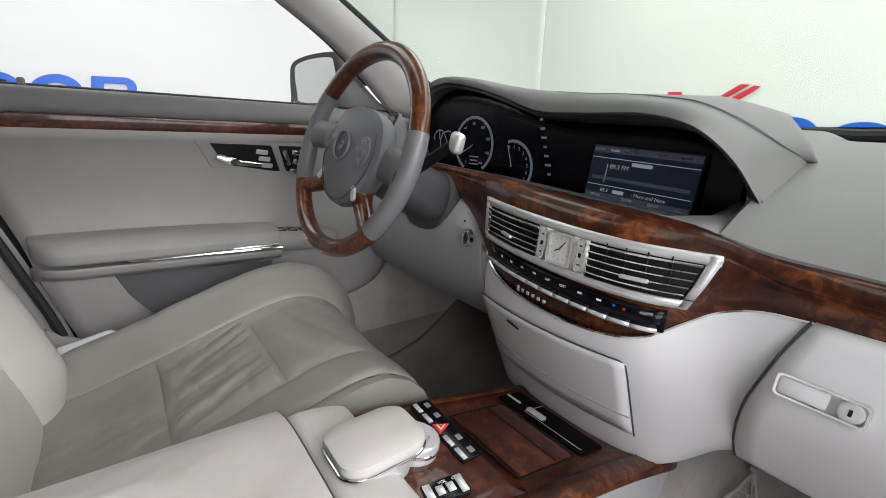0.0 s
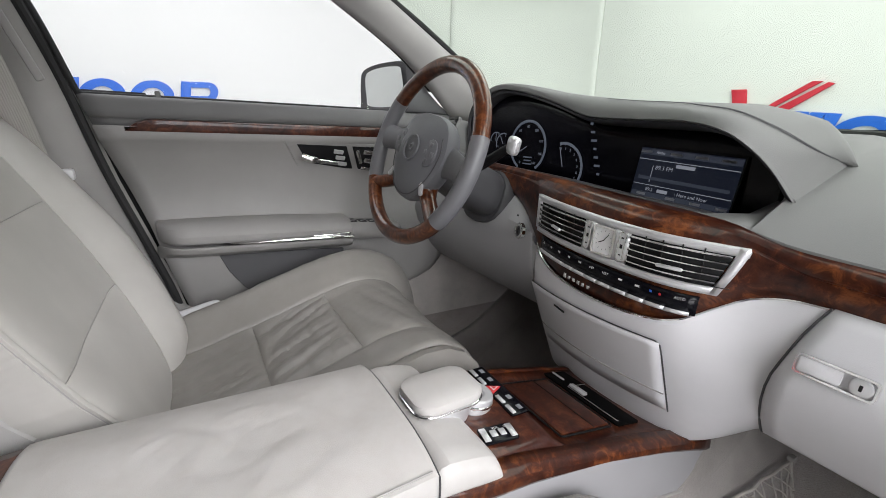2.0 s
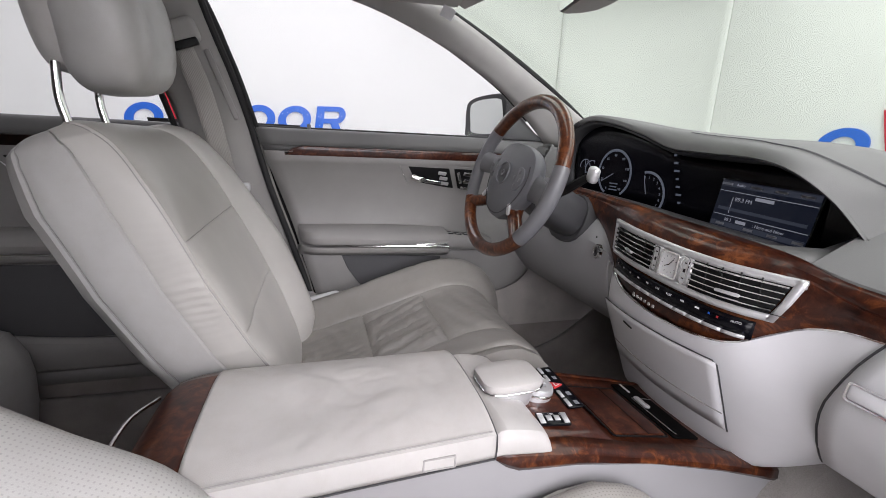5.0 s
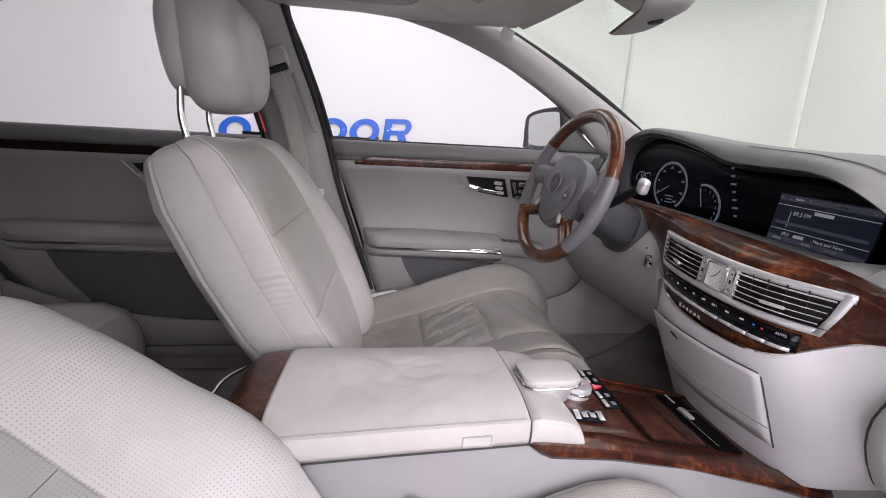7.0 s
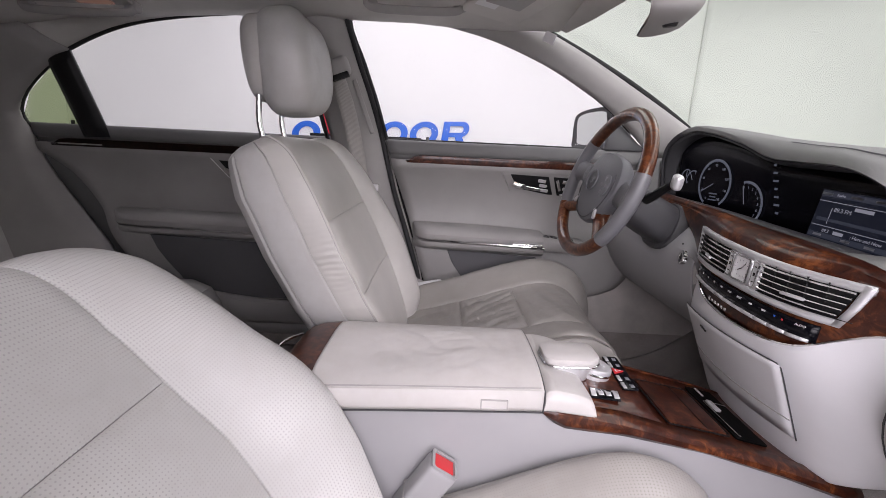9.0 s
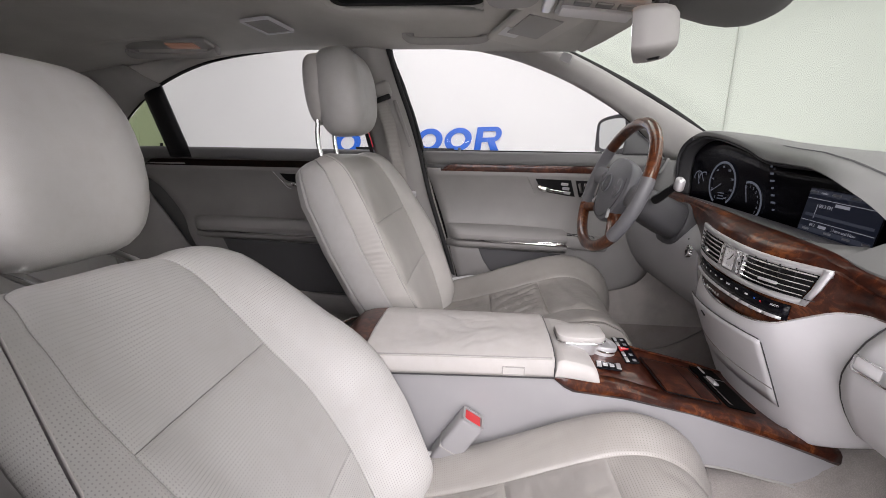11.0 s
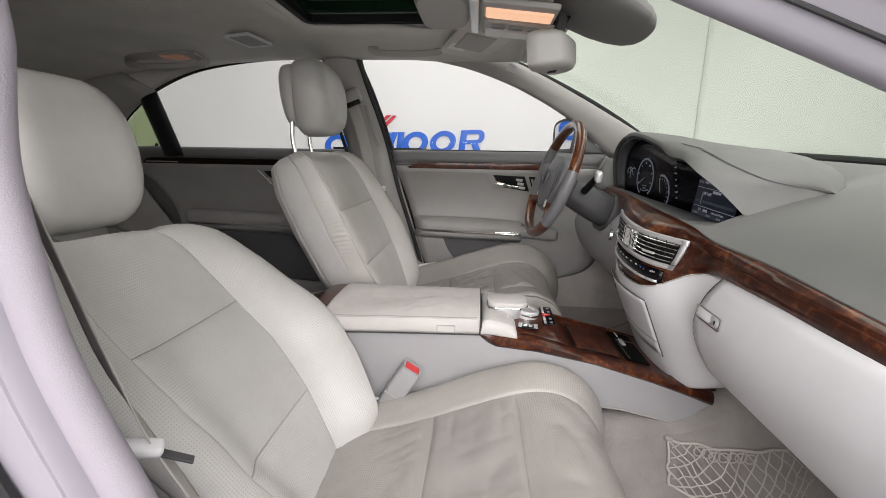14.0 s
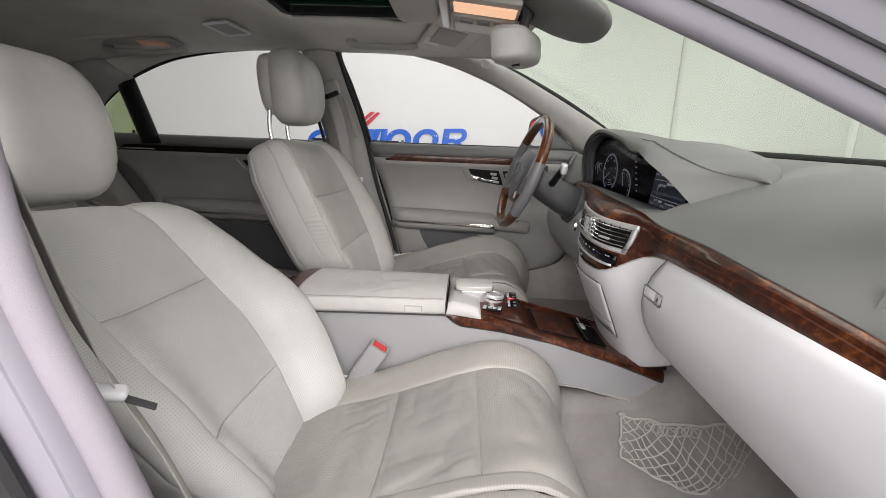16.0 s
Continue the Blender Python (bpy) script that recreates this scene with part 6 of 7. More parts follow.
# ---- doors on the far side ----
def door(name, y0, y1, edge_front, edge_rear, label, arm, hand_y, dark):
    """A trimmed door: shoulder, walnut strip, panel, armrest with chrome strip, pocket, handle bezel."""
    d = thing(name, (-0.73, (y0 + y1) / 2, 0.4), label, "car door", "doors")
    prof = [(-0.735, 1.072), (-0.712, 1.080), (-0.698, 1.074), (-0.692, 1.05), (-0.695, 1.036), (-0.700, 1.030), (-0.700, 1.002), (-0.706, 0.992), (-0.722, 0.965), (-0.740, 0.915), (-0.747, 0.86), (-0.742, 0.81), (-0.728, 0.775), (-0.712, 0.74), (-0.706, 0.70), (-0.712, 0.64), (-0.725, 0.56), (-0.738, 0.48), (-0.742, 0.36)]
    cut = 6
    fine = spline([(x, 0, z) for x, z in prof], 74)

    def span(z):
        return float(np.interp(z, *edge_rear)), float(np.interp(z, *edge_front))

    def panel(pts, n=26):
        rows = []
        for p in pts:
            a, b = span(p.z)
            rows.append([Vector((p.x - (0.02 * max(0, (k / n - 0.9) / 0.1) ** 2), a + (b - a) * k / n, p.z)) for k in range(n + 1)])
        return sheet(rows)

    part("shoulder", panel(fine[:23]), DOORTOP, d, "grey vinyl door shoulder", thick=0.012)
    part("panel", panel(fine[22:]), DOORHIDE, d, "pale grey vinyl door panel", thick=0.012)
    part("door_skin", sheet([[Vector((x, span(min(1.07, max(0.36, z)))[0] + 0.01, z)), Vector((x, span(min(1.07, max(0.36, z)))[1] - 0.01, z))] for x, z in ((-0.72, 1.075), (-0.86, 1.03), (-0.92, 0.85), (-0.92, 0.55), (-0.86, 0.36))]), PAINT, d, "silver painted outer skin", thick=0.004)
    # walnut strip
    a, b = y0 + (0.075 if not dark else 0.07), y1 - 0.02
    rows = []
    for k in range(31):
        t = k / 30
        y = a + (b - a) * t
        tip = 1 - (max(0, 0.07 - t) / 0.07) ** 2 if not dark else 1 - (max(0, 0.05 - t) / 0.05) ** 2
        z0 = 1.003
        rows.append([Vector((-0.697, y, z0)), Vector((-0.687, y, z0 + 0.006)), Vector((-0.684, y, z0 + 0.014)), Vector((-0.686, y, z0 + 0.006 + 0.024 * max(0.1, tip))), Vector((-0.694, y, z0 + 0.008 + 0.024 * max(0.1, tip)))])
    strip_ = part("walnut_strip", sheet(rows), SHADEWALNUT if dark else WALNUT_DARK, d, "glossy walnut strip", thick=0.003)
    part("chrome_line", tube([r[0] + Vector((0.003, 0, -0.002)) for r in rows], 0.0016, 6), SATIN if dark else DASHDARK, d)
    if dark:
        part("chrome_bar", tube([r[2] + Vector((0.004, 0, 0)) for r in rows[1:7]], 0.0028, 8), CHROME, d)
    # armrest
    ya, yb_ = arm
    rows = []
    for k in range(25):
        t = k / 24
        y = ya + (yb_ - ya) * t
        q = 1 - max(0, (0.12 - t) / 0.12) ** 2
        h = 0.004 * math.sin(math.pi * t)
        zo = -0.012 * t
        rows.append([Vector((x, y, z + zo)) for x, z in ((-0.748, 0.808 + h), (-0.725, 0.809 + h), (-0.70 + 0.026 * q, 0.807 + h), (-0.70 + 0.052 * q, 0.799), (-0.70 + 0.063 * q, 0.783), (-0.70 + 0.060 * q, 0.762))])
    part("armrest", sheet(rows), DOORHIDE, d, "padded vinyl armrest", thick=0.006, sub=1)
    rows2 = [[r[5] + Vector((-0.004, 0, -0.004)), r[5] + Vector((-0.006, 0, -0.02)), Vector((-0.70 + 0.028 * min(1, 8 * k / 24), r[5].y, 0.730 - 0.012 * k / 24)), Vector((-0.712, r[5].y, 0.722 - 0.012 * k / 24))] for k, r in enumerate(rows)]
    part("armrest_base", sheet(rows2), DOORHIDE, d, thick=0.004, sub=1)
    part("armrest_strip", tube([Vector((-0.634 - 0.03 * max(0, (0.3 - t) / 0.3) ** 3, ya + (yb_ - ya) * (0.28 + 0.71 * t), 0.757 - 0.006 * t + 0.002 * math.sin(math.pi * t))) for t in np.linspace(0, 1, 24)], [0.0014 + 0.0022 * min(1, k / 8) for k in range(24)], 8), CHROME, d, "chrome armrest strip")
    part("pull_handle", box((-0.637, yb_ - 0.06, 0.759), (0.008, 0.10, 0.009), 0.003, 3), CHROME, d, "chrome pull edge")
    # pocket
    pk = [(ya + 0.120, 0.724), (yb_ - 0.015, 0.706), (yb_ - 0.015, 0.58), (yb_ - 0.02, 0.515), (ya + 0.26, 0.505), (ya + 0.215, 0.58), (ya + 0.170, 0.633), (ya + 0.141, 0.675)]
    part("pocket", prism([(y, z) for y, z in pk], Matrix(((0, 0, 1, -0.7015), (1, 0, 0, 0), (0, 1, 0, 0), (0, 0, 0, 1))), 0.012, 0.003), POCKET, d, "dark lined door pocket")
    rows = []
    for k in range(16):
        t = k / 15
        y = ya + (yb_ - ya) * t
        rows.append([Vector((-0.745, y, 0.40)), Vector((-0.69, y, 0.42)), Vector((-0.675, y, 0.48)), Vector((-0.672, y, 0.512 - 0.02 * t + 0.12 * (1 - t) ** 3)), Vector((-0.69, y, 0.520 - 0.02 * t + 0.12 * (1 - t) ** 3))])
    part("pocket_front", sheet(rows), DOORHIDE, d, "vinyl pocket front", thick=0.006, sub=1)
    # handle bezel
    ha, hb = hand_y
    hm = Matrix(((0, 0, 1, -0.713), (1, 0, 0, (ha + hb) / 2), (0, 1, 0, 0.959), (0, 0, 0, 1))) @ pose(0, 0, 0, 0, 0, -1.5)
    hm = hm @ pose(0, 0, 0, 28)
    w = hb - ha
    out_ = [(-w / 2 - 0.016, 0.038), (w / 2, 0.038), (w / 2 + 0.02, -0.098), (w / 2 - 0.044, -0.087), (-w / 2 + 0.022, -0.036)] if not dark else [(-w / 2 - 0.012, 0.037), (w / 2, 0.037), (w / 2, -0.041), (-w / 2 + 0.055, -0.041), (-w / 2 + 0.03, -0.032)]
    bez = part("handle_bezel", prism(out_, hm @ Matrix.Translation((0, 0, -0.004)), 0.008, 0.003), DOORHIDE, d, "handle bezel set into the door")
    part("bezel_line", tube([hm @ Vector((x, y, 0.005)) for x, y in out_[:1] + out_[:2:-1] + out_[2:3]], 0.0015, 6), CHROME if not dark else SATIN, bez, "fine chrome outline")
    wl = 0.15
    wx = -w / 2 + 0.018
    part("bezel_well", prism([(wx - 0.004, 0.030), (wx + wl - 0.026, 0.030), (wx + wl + 0.002, -0.042), (wx + 0.026, -0.022)], hm @ Matrix.Translation((0, 0, 0.003)), 0.003, 0.001), BLACK, bez, "black handle well")
    part("inner_handle", tube(spline([hm @ Vector(p) for p in ((wx + 0.010, 0.000, 0.010), (wx + 0.03, -0.006, 0.016), (wx + 0.045, -0.006, 0.016), (wx + 0.055, -0.012, 0.013), (wx + 0.085, -0.016, 0.012), (wx + 0.105, -0.020, 0.009))], 16), [0.009, 0.010, 0.0105, 0.0105, 0.010, 0.009, 0.0075, 0.0065, 0.006, 0.006, 0.0058, 0.0055, 0.0053, 0.005, 0.005, 0.005], 10, flat=0.6), CHROME, bez, "chrome inner door handle")
    if not dark:
        for k in range(3):
            part("memory_key", box((0, 0, 0), (0.026, 0.011, 0.006), 0.002, m=hm @ pose(wx + wl - 0.046 + 0.007 * k, 0.014 - 0.018 * k, 0.008, 0, 0, -6)), SATIN, bez, "silver memory key")
        sx0 = wx + wl + 0.016
        part("seat_key_well", prism([(sx0 - 0.026, 0.030), (sx0 + 0.044, 0.030), (sx0 + 0.060, -0.066), (sx0 + 0.006, -0.056)], hm @ Matrix.Translation((0, 0, 0.003)), 0.003, 0.001), BLACK, bez)
        for cx, cy, sx, sy, an in ((-0.004, 0.002, 0.011, 0.044, 22), (0.022, 0.016, 0.034, 0.013, -4), (0.028, -0.010, 0.036, 0.015, -6), (0.026, -0.036, 0.040, 0.012, -8)):
            part("seat_key", box((0, 0, 0), (sx, sy, 0.008), 0.003, m=hm @ pose(sx0 + cx, cy, 0.009, 0, 0, an)), CHROME, bez, "seat shaped silver key")
    return d


REAR_E = ((0.30, 0.45, 0.6, 0.76, 0.92, 1.08), (0.07, 0.065, 0.05, 0.005, -0.045, -0.092))
FRONT_E = ((0.30, 0.50, 0.555, 0.568, 0.59, 0.63, 0.70, 0.80, 0.95, 1.08), (0.50, 0.54, 0.60, 0.66, 0.725, 0.762, 0.785, 0.81, 0.86, 0.86))
fdoor = door("front_door", -0.095, 0.66, FRONT_E, REAR_E, "closed front door with grey vinyl and walnut trim", (0.005, 0.452), (0.312, 0.575), False)
R_REAR = ((0.30, 0.6, 0.78, 0.93, 1.0, 1.08), (-0.93, -0.97, -1.07, -1.17, -1.24, -1.26))
R_FRONT = ((0.30, 0.6, 1.08), (-0.20, -0.205, -0.275))
rdoor = door("rear_door", -1.26, -0.30, R_FRONT, R_REAR, "closed rear door with grey vinyl, in shade", (-1.02, -0.32), (-0.66, -0.50), True)
# window switches, ahead of the front armrest
pod = part("switch_pod", box((-0.685, 0.515, 0.757), (0.085, 0.165, 0.05), 0.018, 3, pose(0, 0, 0, -4, 0, 3)), DOORHIDE, fdoor, "switch panel on the armrest")
for k in range(4):
    part("window_switch", box((-0.672 + 0.0 * k, 0.456 + 0.027 * k, 0.7845 - 0.0022 * k), (0.034, 0.022, 0.008), 0.003), BLACK, pod, "black window switch")
    part("switch_edge", box((-0.662, 0.456 + 0.027 * k, 0.7880 - 0.0022 * k), (0.003, 0.012, 0.003), 0.001), SATIN, pod)
for dy, d in ((0.045, fdoor), (-1.13, rdoor)):
    part("lock_pin", lathe([(0.0, 0.015), (0.004, 0.015), (0.0055, 0.012), (0.0055, 0.0)], Matrix.Translation((-0.712, dy if dy > 0 else -1.13, 1.078)), 12), DASHTOP if dy > 0 else BLACK, d, "small door lock pin")
part("sill_strip", tube([Vector((-0.722, y, 1.079)) for y in np.linspace(-0.09, 0.66, 20)], 0.006, 8), RUBBER, fdoor, "black rubber window wiper strip")
part("sill_strip", tube([Vector((-0.722, y, 1.074)) for y in np.linspace(-1.25, -0.29, 20)], 0.006, 8), RUBBER, rdoor, "black rubber window wiper strip")
part("mirror_sail", prism([(0.625, 1.078), (0.79, 1.078), (0.74, 1.10), (0.665, 1.165), (0.64, 1.165)], Matrix(((0, 0, 1, -0.715), (1, 0, 0, 0), (0, 1, 0, 0), (0, 0, 0, 1))), 0.022, 0.006), DASHDARK, fdoor, "black corner panel inside the mirror")

# ---- outside mirror ----
om = thing("side_mirror", (-0.98, 0.70, 1.10), "silver grey outside mirror on the front door", "mirror")
mm = axes((-0.885, 0.640, 1.155), (1, 0.22, 0), (0, 0.02, 1))
outl = spline([(-0.125, -0.035, 0), (-0.12, -0.062, 0), (-0.03, -0.072, 0), (0.10, -0.066, 0), (0.125, -0.03, 0), (0.12, 0.045, 0), (0.10, 0.068, 0), (-0.02, 0.072, 0), (-0.11, 0.058, 0), (-0.127, 0.02, 0), (-0.125, -0.035, 0)], 41)[:-1]
part("housing", sheet([[mm @ Vector((p.x * s, p.y * s, h)) for p in outl] for s, h in ((0.92, 0.004), (1.0, 0.006), (1.06, -0.01), (1.05, -0.05), (0.85, -0.09), (0.4, -0.11))], True, True), DASHDARK, om, "grey mirror housing")
part("mirror_glass", sheet([[mm @ pose(0.012, 0, 0.010, 6) @ Vector((p.x * s * 0.80, p.y * s * 0.80, 0.0)) for p in outl] for s in (1.0, 0.5, 0.01)], True), MIRROR, om, "mirror glass reflecting the white booth")
part("arm", tube([(-0.73, 0.70, 1.09), (-0.78, 0.705, 1.095), (-0.84, 0.715, 1.11)], [0.03, 0.026, 0.03], 10, flat=0.7), DASHTOP, om)


# ---- belts ----
def ribbon(pts, w, across, n=40):
    """Webbing along a path, w wide in the direction across at each given point."""
    p, a = spline(pts, n), spline(across, n)
    rows = [[q + d.normalized() * (w * (k / 4 - 0.5)) for k in range(5)] for q, d in zip(p, a)]
    uv = [[(k / 4 * w, j * 0.01) for k in range(5)] for j in range(n)]
    return sheet(rows, uv=uv)


belt = thing("driver_belt", (-0.66, -0.2, 1.0), "grey seat belt hanging on the centre pillar", "seat belt", "seat belts")
part("webbing", ribbon([(-0.586, -0.222, 1.245), (-0.590, -0.190, 1.15), (-0.605, -0.165, 1.02), (-0.625, -0.145, 0.88), (-0.635, -0.12, 0.74), (-0.64, -0.10, 0.60), (-0.64, -0.10, 0.42)], 0.046, [(0, 1, 0.3)] * 7), BELT, belt, "grey webbing", thick=0.0016)
guide = part("belt_guide", box((-0.578, -0.225, 1.268), (0.040, 0.085, 0.055), 0.014, 3, pose(0, 0, 0, 20, 0, 0)), TRIMGREY, belt, "plastic belt guide")
part("slot", box((-0.562, -0.213, 1.243), (0.016, 0.066, 0.016), 0.003, 2, pose(0, 0, 0, 20, 0, 0)), BLACK, guide)
part("guide_rail", box((-0.615, -0.150, 1.17), (0.008, 0.014, 0.17), 0.004, 2, pose(0, 0, 0, 21, -8, 0)), DOORHIDE, belt)
part("tongue_button", box((-0.638, -0.115, 0.925), (0.016, 0.020, 0.022), 0.005, 2), FASCIA, belt, "pale belt stop button")

pbelt = thing("passenger_belt", (0.68, -0.1, 0.9), "grey seat belt hanging slack beside passenger seat", "seat belt", "seat belts")
part("webbing", ribbon([(0.675, -0.24, 1.27), (0.68, -0.20, 1.08), (0.685, -0.15, 0.936), (0.69, -0.11, 0.83), (0.695, -0.065, 0.748), (0.69, -0.02, 0.655), (0.67, 0.03, 0.48)], 0.046, [(0.55, 0.8, 0.25)] * 4 + [(0.75, 0.6, 0.25)] * 3), BELT, pbelt, "grey webbing", thick=0.0016)
tongue = part("belt_tongue", box((0.715, -0.064, 0.759), (0.022, 0.044, 0.013), 0.006, 3, pose(0, 0, 0, -20, 12, 30)), FASCIA, pbelt, "pale plastic belt tongue")
part("blade", box((0.698, -0.043, 0.739), (0.010, 0.044, 0.003), 0.001, 2, pose(0, 0, 0, -35, 12, 25)), DASHDARK, tongue, "steel blade")

buckle = thing("belt_buckle", (0.145, 0.10, 0.42), "pale belt buckle with red release button", "belt buckle")
bk = Matrix.Translation((0.160, 0.098, 0.518)) @ pose(0, 0, 0, -32, 4, 0)
part("shell", box((0, 0, 0), (0.040, 0.050, 0.120), 0.008, 3, bk), CONSOLESIDE, buckle, "grey plastic shell")
part("red_button", box((0, 0, 0), (0.030, 0.036, 0.010), 0.003, 3, bk @ Matrix.Translation((0, 0, 0.0565))), RED, buckle, "red release button")
part("shell_rim", ringed(rounded(0.039, 0.047, 0.006), rounded(0.031, 0.037, 0.004), bk @ Matrix.Translation((0, 0, 0.059)), 0.004), CONSOLESIDE, buckle)
part("shell_ridge", box((0, 0, 0), (0.042, 0.052, 0.003), 0.001, 2, bk @ Matrix.Translation((0, 0, -0.018))), TRIMGREY, buckle)
part("stem", box((0, 0, 0), (0.034, 0.042, 0.10), 0.006, 3, bk @ Matrix.Translation((0, 0, -0.09))), CONSOLESIDE, buckle)
part("cable", tube(spline([(0.166, 0.062, 0.484), (0.167, 0.030, 0.488), (0.166, 0.005, 0.494), (0.166, -0.012, 0.506), (0.164, -0.037, 0.511), (0.160, -0.06, 0.512)], 16), 0.0035, 8), FASCIA, buckle, "pale buckle cable")
part("valance", sheet([[Vector((0.160, y, z)), Vector((0.164, y + 0.006, (z + 0.44) / 2)), Vector((0.170, y + 0.012, 0.44))] for y, z in ((-0.07, 0.509), (-0.04, 0.508), (-0.012, 0.502), (0.005, 0.490), (0.03, 0.483))]), FASCIA, passenger, "pale moulded plastic valance beside the cushion", thick=0.003)

# ---- roof fittings ----
rmir = thing("rear_view_mirror", (-0.06, 0.47, 1.36), "pale grey rear-view mirror hanging from the header", "mirror")
rm_ = axes((0.026, 0.401, 1.282), (0.243, -0.082, -0.035), (0.06, 0.98, 0.10))
part("housing", sheet([[rm_ @ Vector((x * w, dep, z * h)) for x, z in rounded(1.0, 1.0, 0.2, 6)] for dep, w, h in ((0.001, 0.250, 0.066), (-0.003, 0.262, 0.074), (0.004, 0.268, 0.078), (0.022, 0.262, 0.079), (0.044, 0.240, 0.075), (0.058, 0.215, 0.066), (0.066, 0.16, 0.050), (0.069, 0.08, 0.02))], True, True), TRIMGREY, rmir, "pale grey mirror housing")
part("mirror_glass", prism(rounded(0.255, 0.064, 0.016), rm_ @ pose(0, -0.0015, 0, 90, 0, 0), 0.002), MIRROR, rmir, "mirror glass")
part("stem", tube([(0.035, 0.43, 1.31), (0.035, 0.44, 1.35), (0.03, 0.43, 1.39)], 0.013, 10), DASHDARK, rmir)
part("sensor", lathe([(0.0, 0.003), (0.009, 0.003), (0.011, -0.002)], rm_ @ pose(0.045, 0.030, -0.0395, 180, 0, 0), 12), BLACK, rmir)

oc = thing("overhead_console", (0.03, 0.24, 1.42), "grey overhead console with lit reading lamp", "overhead console")
ocm = Matrix.Translation((0.03, 0.305, 1.374)) @ pose(0, 0, 0, -6, 0, 0)
part("shell", box((0, 0, 0), (0.33, 0.27, 0.030), 0.013, 4, Matrix.Translation((0.02, 0.275, 1.386)) @ pose(0, 0, 0, -7, 0, 0)), HEADLINE, oc, "grey moulded shell")
rows = []
for t, w, d in ((0.0, 0.23, 0.115), (0.010, 0.235, 0.118), (0.022, 0.215, 0.105), (0.029, 0.16, 0.075), (0.031, 0.05, 0.02)):
    rows.append([Vector((0.03 + x * w, 0.178 + y * d, 1.388 - t)) for x, y in rounded(1.0, 1.0, 0.3, 5)])
part("glasses_box", sheet(rows, True, True), TRIMGREY, oc, "rounded grey flap of the glasses box")
part("divider", box((0.03, 0.250, 1.371), (0.22, 0.020, 0.030), 0.006, 3, pose(0, 0, 0, -6, 0, 0)), SATIN, oc, "silver divider")
part("lamp_frame", box((0, 0, 0), (0.22, 0.155, 0.012), 0.004, 3, ocm @ Matrix.Translation((0.0, 0.04, -0.016))), TRIMGREY, oc)
part("lamp_lens", box((0, 0, 0), (0.050, 0.140, 0.012), 0.004, 2, ocm @ Matrix.Translation((0.058, 0.040, -0.0225))), LAMPWARM, oc, "warm glowing reading lamp lens")
part("lamp_lens", box((0, 0, 0), (0.050, 0.140, 0.012), 0.004, 2, ocm @ Matrix.Translation((-0.078, 0.040, -0.0225))), WHITEPRINT, oc, "unlit reading lamp lens")
part("switch_bar", box((0, 0, 0), (0.050, 0.150, 0.014), 0.005, 3, ocm @ Matrix.Translation((-0.005, 0.040, -0.0235))), TRIMGREY, oc, "grey bar of roof switches")
for k in range(3):
    part("switch", box((0, 0, 0), (0.022, 0.030, 0.007), 0.002, 2, ocm @ Matrix.Translation((-0.005, 0.0 + 0.040 * k, -0.031))), DASHTOP, oc, "small grey switch")
lamp = bpy.data.lights.new("reading_lamp", "AREA")
lamp.shape, lamp.size, lamp.size_y, lamp.energy, lamp.color = "RECTANGLE", 0.05, 0.10, 0.12, (1.0, 0.62, 0.4)
new("reading_lamp", lamp).matrix_world = look((0.05, 0.33, 1.325), (0.05, 0.32, 0.9))


def sun_visor(xc, y, z, flap, turn, label):
    v = thing("sun_visor", (xc, y, z), label, "sun visor", "sun visors")
    m = Matrix.Translation((xc, y, z)) @ pose(0, 0, 0, 0, 0, turn) @ pose(0, 0, 0, flap, 0, 0)
    part("board", box((0, 0, 0), (0.30, 0.150, 0.018), 0.008, 4, m), HEADLINE, v, "cloth covered visor board")
    part("mirror_lid", box((0.03, 0, 0), (0.15, 0.085, 0.004), 0.0015, 2, m @ Matrix.Translation((0, 0, -0.009))), TRIMGREY, v)
    part("label_sticker", box((0, 0, 0), (0.07, 0.05, 0.0008), 0, m=m @ Matrix.Translation((-0.045, -0.040, -0.0095))), WHITEPRINT, v, "pale printed sticker")
    part("pivot", tube([m @ Vector((-0.15, 0.065, 0)), m @ Vector((0.15, 0.065, 0))], 0.006, 8), TRIMGREY, v)
    return v


sun_visor(-0.285, 0.245, 1.386, -7, 17, "grey cloth driver's sun visor folded up")
sun_visor(0.33, 0.285, 1.385, -11, -8, "grey cloth passenger sun visor folded up")
sens = thing("mirror_pod", (0.03, 0.47, 1.395), "grey plastic sensor cover behind the mirror", "cover")
part("cover", sheet([[Vector((0.04 + x * w, 0.50 + 0.125 * t, 1.373 - 0.052 * t + y * h)) for x, y in rounded(1.0, 1.0, 0.4, 4)] for t, w, h in ((-1.0, 0.18, 0.03), (-0.6, 0.27, 0.06), (0.2, 0.29, 0.07), (0.8, 0.22, 0.05), (1.0, 0.10, 0.02))], True, True), DASHTOP, sens, "grey plastic cover", sub=1)
for k in range(6):
    part("grille_slot", box((-0.02 + 0.010 * k, 0.44, 1.360), (0.004, 0.04, 0.004), 0.001), BLACK, sens)


